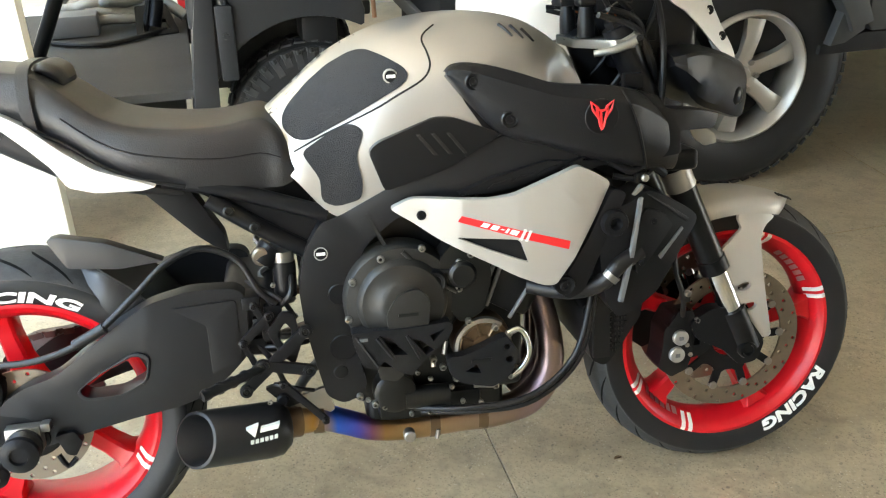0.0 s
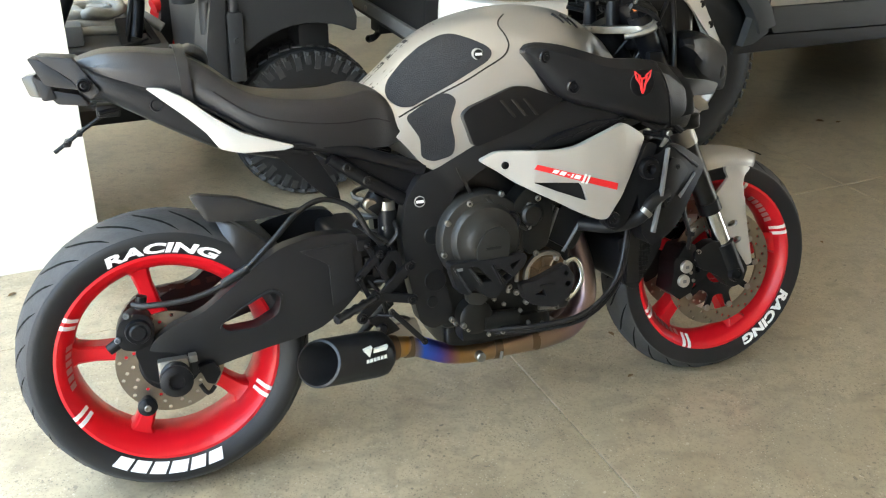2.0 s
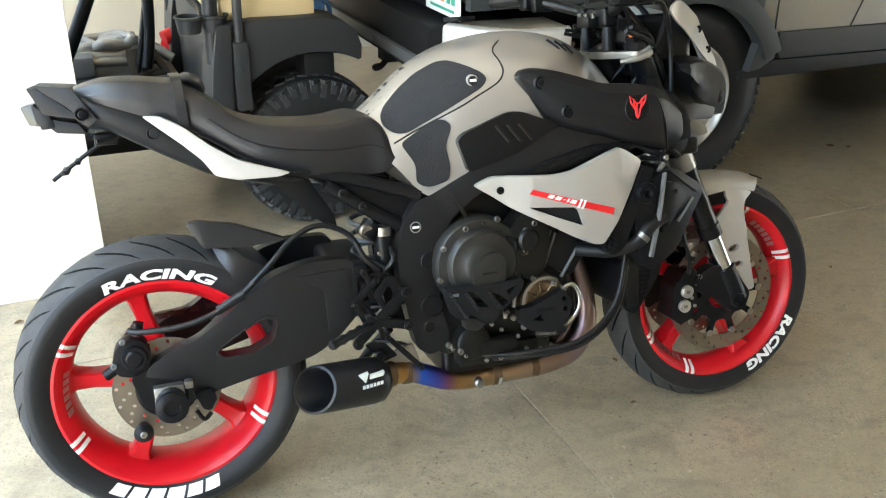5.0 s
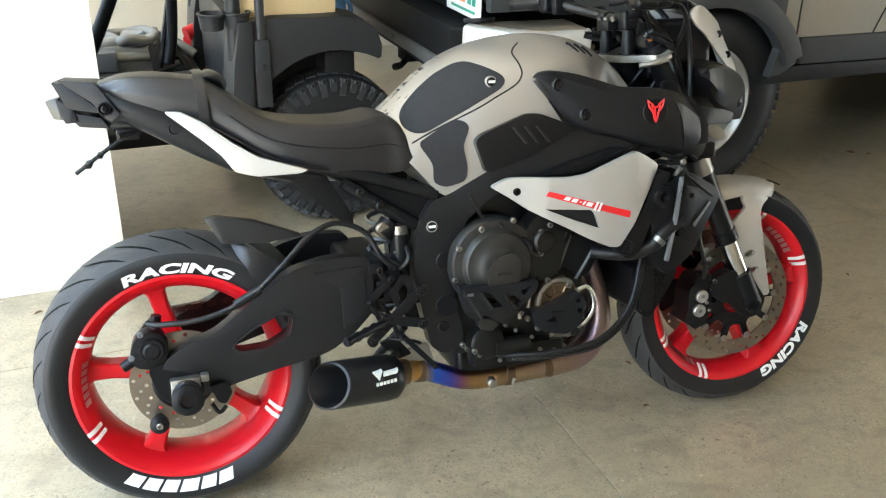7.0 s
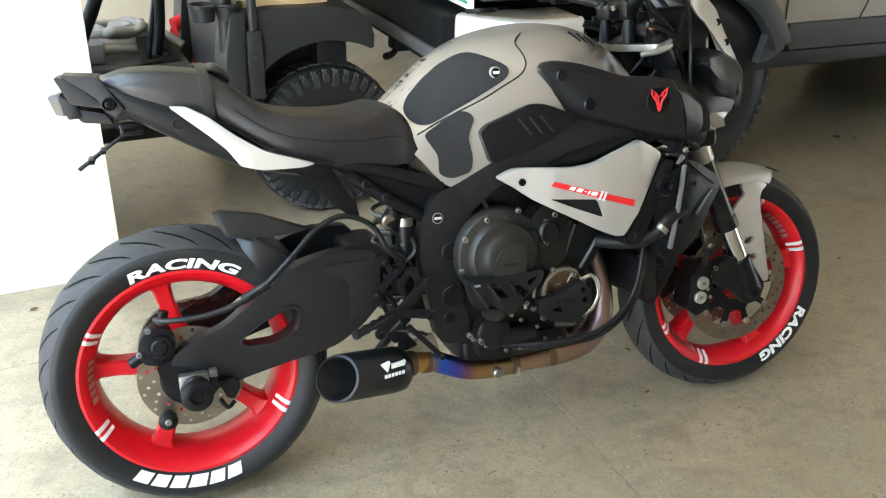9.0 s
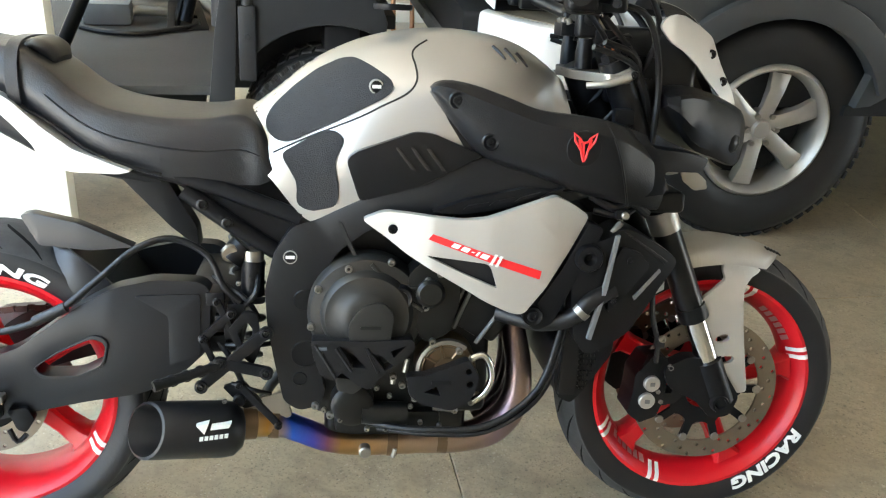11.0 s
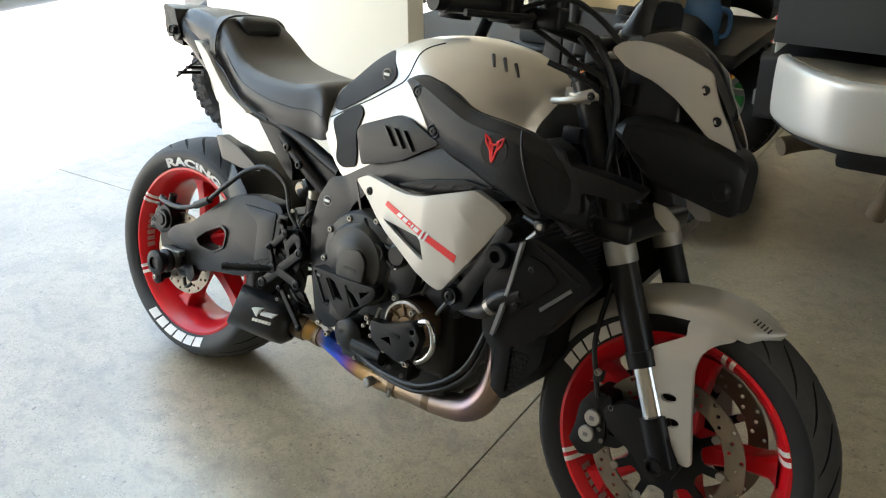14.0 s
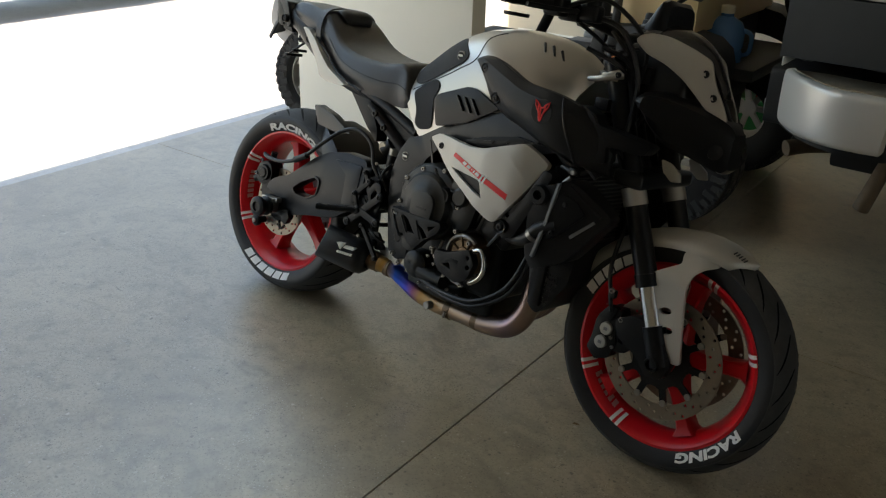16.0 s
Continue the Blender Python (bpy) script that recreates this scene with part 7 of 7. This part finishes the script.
part("body_step", slab(chamfered([(-0.395, 0.28), (-0.36, 0.60), (-0.335, 0.74), (-0.29, 0.74), (-0.31, 0.30)], 0.01), -0.048, -0.02, (), 0.008), CARTBLACK, cart, "black moulded body pillar")
part("roof_post", tube([(-0.345, 0.02, 0.60), (-0.335, 0.03, 1.0), (-0.30, 0.05, 1.80)], 0.026, 12, 3), CARTBLACK, cart, "black roof post")
part("grab_bar", tube([(-0.265, -0.025, 0.56), (-0.262, -0.030, 0.72), (-0.255, -0.02, 1.02)], 0.0165, 12, 3), CARTBLACK, cart, "black grab bar")
part("grab_bar_foot", join(box(-0.29, -0.235, -0.052, -0.03, 0.44, 0.68, 0.012, 2), disc(-0.262, 0.585, 0.010, -0.045, -0.058, 14, 0.002)), CARTBLACK, cart)
part("cup_holder", join(lathe([(0.030, 0.0), (0.045, 0.0), (0.052, 0.055), (0.058, 0.060), (0.058, 0.066), (0.046, 0.066), (0.040, 0.008)], 28), moved(lathe([(0.030, 0.0), (0.045, 0.0), (0.052, 0.055), (0.058, 0.060), (0.058, 0.066), (0.046, 0.066), (0.040, 0.008)], 28), pose(0.10, 0, 0))), CARTBLACK, cart, "black double cup holder").matrix_basis = pose(-0.415, 0.02, 0.71, 90, 0, 0) @ Matrix.Scale(0.85, 4)
fb = part("floor_board", slab([(-1.60, 0.03), (-0.38, 0.03), (-0.38, 1.16), (-1.60, 1.16)], -0.40, -0.37, (), 0.01), MAT_GREY, cart, "grey rubber floor mat")
fb.matrix_basis = Matrix.Rotation(radians(-90), 4, "X")
ped = part("pedal", slab(chamfered([(-0.08, 0.0), (0.08, 0.0), (0.06, 0.17), (-0.06, 0.17)], 0.01), 0.0, 0.014, [[(-0.05, 0.025), (0.05, 0.025), (0.042, 0.08), (-0.042, 0.08)]], 0.003), BLACK, cart, "black accelerator pedal")
ped.matrix_basis = pose(-0.488, 0.70, 0.404, -62, 0, 8)
part("pedal_arm", tube([(-0.50, 0.76, 0.42), (-0.47, 0.79, 0.55), (-0.45, 0.82, 0.78)], 0.024, 10, 3), BLACK, cart, "black pedal arm")
part("pedal_arm", tube([(-0.54, 0.76, 0.40), (-0.51, 0.79, 0.50), (-0.47, 0.81, 0.66)], 0.014, 8, 3), BLACK, cart)
part("steering_column", tube([(-0.95, 0.35, 0.30), (-0.75, 0.33, 0.70), (-0.62, 0.32, 0.98)], 0.024, 12, 3), BLACK, cart, "black steering column")
part("front_cowl", symmetric([[(x, 0, t), (x, w * 0.85, t - 0.02), (x, w, t - 0.10), (x, w * 0.95, b)] for x, t, b, w in ((-2.42, 0.55, 0.40, 0.36), (-2.25, 0.68, 0.36, 0.46), (-1.95, 0.78, 0.36, 0.50), (-1.66, 0.86, 0.30, 0.50))], 4, 3), DARKGREY, cart, "dark grey front cowl").matrix_basis = pose(0, 0.53, 0)
for y0, y1 in ((-0.06, 0.20), (0.86, 1.12)):
    rows = [[(-1.91 + (r) * math.cos(radians(a)), y, RZC + r * math.sin(radians(a))) for y, r in ((y0, 0.315), (y0 + 0.03, 0.345), ((y0 + y1) / 2, 0.355), (y1 - 0.03, 0.345), (y1, 0.315))] for a in (155, 130, 105, 80, 55, 30)]
    part("front_fender", grid(rows, 3, 3, 0.01, None), CARTBLACK, cart, "black front fender flare")
part("roof", box(-1.75, 0.15, -0.02, 1.08, 1.80, 1.85, 0.02, 2), CREAM, cart, "cream cart roof")
for y in (0.06, 1.0):
    part("windscreen_post", tube([(-1.62, y, 0.86), (-1.45, y, 1.40), (-1.35, y, 1.80)], 0.018, 10, 3), CARTBLACK, cart)
part("far_post", tube([(-0.345, 1.03, 0.60), (-0.30, 1.0, 1.80)], 0.022, 10), CARTBLACK, cart)

# plain box added beneath the cart to shade the floor there
part("chassis", box(-1.55, -0.42, 0.36, 0.84, 0.20, 0.362, 0.01), SUVBLACK, cart, "black cart chassis")
part("rear_deck", box(-0.05, 0.24, 0.20, 0.86, 0.55, 0.60, 0.01), CARTBLACK, cart, "black rear deck")

# ---- small things round about ----
jug = thing("water_jug", "blue plastic water jug with a pale top on the cart", "jug", pose(0.655, 1.76, 0.60, 0, 0, 15) @ Matrix.Scale(0.84, 4))
part("body", lathe([(0.0001, 0), (0.085, 0), (0.095, 0.012), (0.095, 0.10), (0.088, 0.115), (0.095, 0.13), (0.095, 0.20), (0.075, 0.245), (0.030, 0.27), (0.030, 0.29), (0.0001, 0.29)], 32, closed=False), BLUE, jug).matrix_basis = pose(0, 0, 0, 90, 0, 0)
part("cap", lathe([(0.0001, 0), (0.034, 0), (0.034, 0.03), (0.030, 0.034), (0.0001, 0.034)], 20, closed=False), CREAM, jug, "pale screw cap").matrix_basis = pose(0, 0, 0.285, 90, 0, 0)
part("handle", tube([(0.085, 0, 0.21), (0.125, 0, 0.19), (0.125, 0, 0.11), (0.088, 0, 0.09)], 0.011, 10, 4), BLUE, jug)

def leaves():
    for k, (x, y, s, r) in enumerate(((1.183, 0.008, 0.012, 20), (1.236, 0.212, 0.014, 95), (3.24, 1.56, 0.020, 10), (3.16, 1.60, 0.022, 130), (2.36, 1.50, 0.012, 40), (-0.427, 0.964, 0.016, 200), (2.26, 0.52, 0.012, 70), (2.50, 0.32, 0.010, 15))):
        bm = bmesh.new()
        vs = [bm.verts.new((s * a, s * b, s * c)) for a, b, c in ((-1, 0, 0.15), (-0.4, 0.42, 0.32), (0.3, 0.45, 0.22), (1, 0.05, 0.05), (0.35, -0.40, 0.30), (-0.4, -0.38, 0.36), (0, 0, 0.02))]
        for i in range(6):
            bm.faces.new((vs[i], vs[(i + 1) % 6], vs[6]))
        bmesh.ops.solidify(bm, geom=bm.faces[:], thickness=0.001)
        ob = put("dry_leaf", bm, LEAF)
        ob.matrix_basis = pose(x, y, 0.001, 0, 0, r)
        tagged(ob, "small curled brown leaf lying on the concrete", "leaf", "fallen leaves")


leaves()


def handle(name, base, top, r, m, label, category):
    ob = put(name, tube([base, top], r, 12), m)
    return tagged(ob, label, category)


crate = thing("crate", "green plastic crate standing by the back wall", "crate", pose(0.37, 3.15, 0, 0, 0, 96))
part("base", box(-0.26, 0.26, -0.16, 0.16, 0.0, 0.012, 0.002), GREEN, crate)
for x0, x1, y0, y1 in ((-0.26, 0.26, -0.16, -0.148), (-0.26, 0.26, 0.148, 0.16), (-0.26, -0.248, -0.147, 0.147), (0.248, 0.26, -0.147, 0.147)):
    part("side", box(x0, x1, y0, y1, 0.0121, 0.20, 0.002), GREEN, crate)
part("rim", slab([(-0.275, -0.175), (0.275, -0.175), (0.275, 0.175), (-0.275, 0.175)], -0.215, -0.2005, [[(-0.245, -0.145), (0.245, -0.145), (0.245, 0.145), (-0.245, 0.145)]], 0.002), GREEN, crate).matrix_basis = Matrix.Rotation(radians(-90), 4, "X")
for k, (dx, m, h) in enumerate(((-0.16, YELLOW, 0.40), (-0.05, REDDECAL, 0.46), (0.06, YELLOW, 0.36), (0.15, REDDECAL, 0.42))):
    b = thing("bottle", "bright plastic garden bottle standing in the crate", "bottle", pose(0.37 - 0.6 * dx, 3.15 + dx, 0.013, 0, 0, 12), "bottles in the crate")
    part("body", lathe([(0.0001, 0), (0.042, 0), (0.045, 0.01), (0.045, h * 0.6), (0.018, h * 0.8), (0.018, h * 0.9), (0.0001, h * 0.9)], 20, closed=False), m, b).matrix_basis = pose(0, 0, 0, 90, 0, 0)
    part("cap", lathe([(0.0001, 0), (0.022, 0), (0.022, h * 0.1), (0.0001, h * 0.1)], 16, closed=False), WHITE, b).matrix_basis = pose(0, 0, h * 0.9, 90, 0, 0)
handle("broom_handle", (0.98, 3.85, 0.004), (0.93, 4.05, 1.45), 0.014, TERRA, "reddish wooden broom handle leaning on the wall", "broom handle")
handle("broom_handle", (1.09, 3.85, 0.004), (1.05, 4.06, 1.45), 0.014, TERRA, "reddish wooden broom handle leaning on the wall", "broom handle")
handle("spirit_level", (0.52, 3.50, 0.004), (0.46, 4.00, 1.30), 0.025, YELLOW, "yellow spirit level leaning on the back wall", "spirit level")
handle("red_pole", (0.30, 3.50, 0.004), (0.42, 4.02, 1.20), 0.016, REDDECAL, "red pole leaning on the back wall", "pole")
# hose bundle beside the cart
hose = thing("hose_bundle", "grey ribbed hose bundle with red fittings on the cart floor", "hose", pose(-0.14, 2.32, 0.452, 0, 0, GRID))
lay = random.Random(11)
for loop, (ox, oy, oz, rx, ry) in enumerate(((0.0, 0.0, 0.024, 0.17, 0.11), (0.03, 0.02, 0.052, 0.14, 0.12), (-0.04, -0.01, 0.078, 0.15, 0.09), (0.05, -0.02, 0.098, 0.11, 0.08))):
    ring = [(ox + rx * math.cos(k * 0.52) + lay.uniform(-0.02, 0.02), oy + ry * math.sin(k * 0.52) + lay.uniform(-0.02, 0.02), oz + lay.uniform(0.0, 0.022)) for k in range(14)]
    part("hose_loop", tube(ring, 0.021, 10, 4), GREYHOSE, hose, "dusty grey ribbed hose")
part("hose_end", tube([(0.13, 0.0, 0.09), (0.22, -0.05, 0.08), (0.30, -0.09, 0.026)], 0.022, 12, 4), GREYHOSE, hose)
part("red_fitting", join(tube([(0.30, 0.02, 0.046), (0.36, 0.06, 0.060)], 0.045, 14), tube([(0.28, -0.02, 0.100), (0.34, 0.00, 0.120)], 0.030, 14)), REDDECAL, hose, "red plastic fitting")
part("grey_block", box(-0.20, -0.02, -0.20, -0.10, 0.0, 0.085, 0.015, 2), DARKGREY, hose)
part("black_cable", tube([(-0.20, -0.26, 0.010), (-0.10, -0.32, 0.010), (0.02, -0.34, 0.010), (0.14, -0.27, 0.010), (0.22, -0.20, 0.010)], 0.010, 8, 5), RUBBER, hose)

# ---- outside ----
tr_ = thing("parked_trailer", "grey flatbed trailer parked across the sunny driveway", "trailer", pose(-5.15, 2.0, 0, 0, 0, GRID))
part("bed", box(-0.9, 0.0, -3.2, 4.6, 0.16, 0.62, 0.02), DARKGREY, tr_, "weathered grey metal bed")
part("rail", box(-0.05, 0.02, -3.2, 4.6, 0.60, 0.68, 0.003), SUVGREY, tr_)
for y in (-2.4, 0.2, 3.0):
    part("stake", box(0.0, 0.04, y, y + 0.10, 0.36, 0.66, 0.006), DARKGREY, tr_)
for y in (-0.9, 1.9):
    part("tyre", moved(lathe([(0.10, -0.1), (0.26, -0.1), (0.29, -0.06), (0.29, 0.06), (0.26, 0.1), (0.10, 0.1)], 32), pose(-0.45, y, 0.29, 0, 0, 90)), TYRE, tr_)
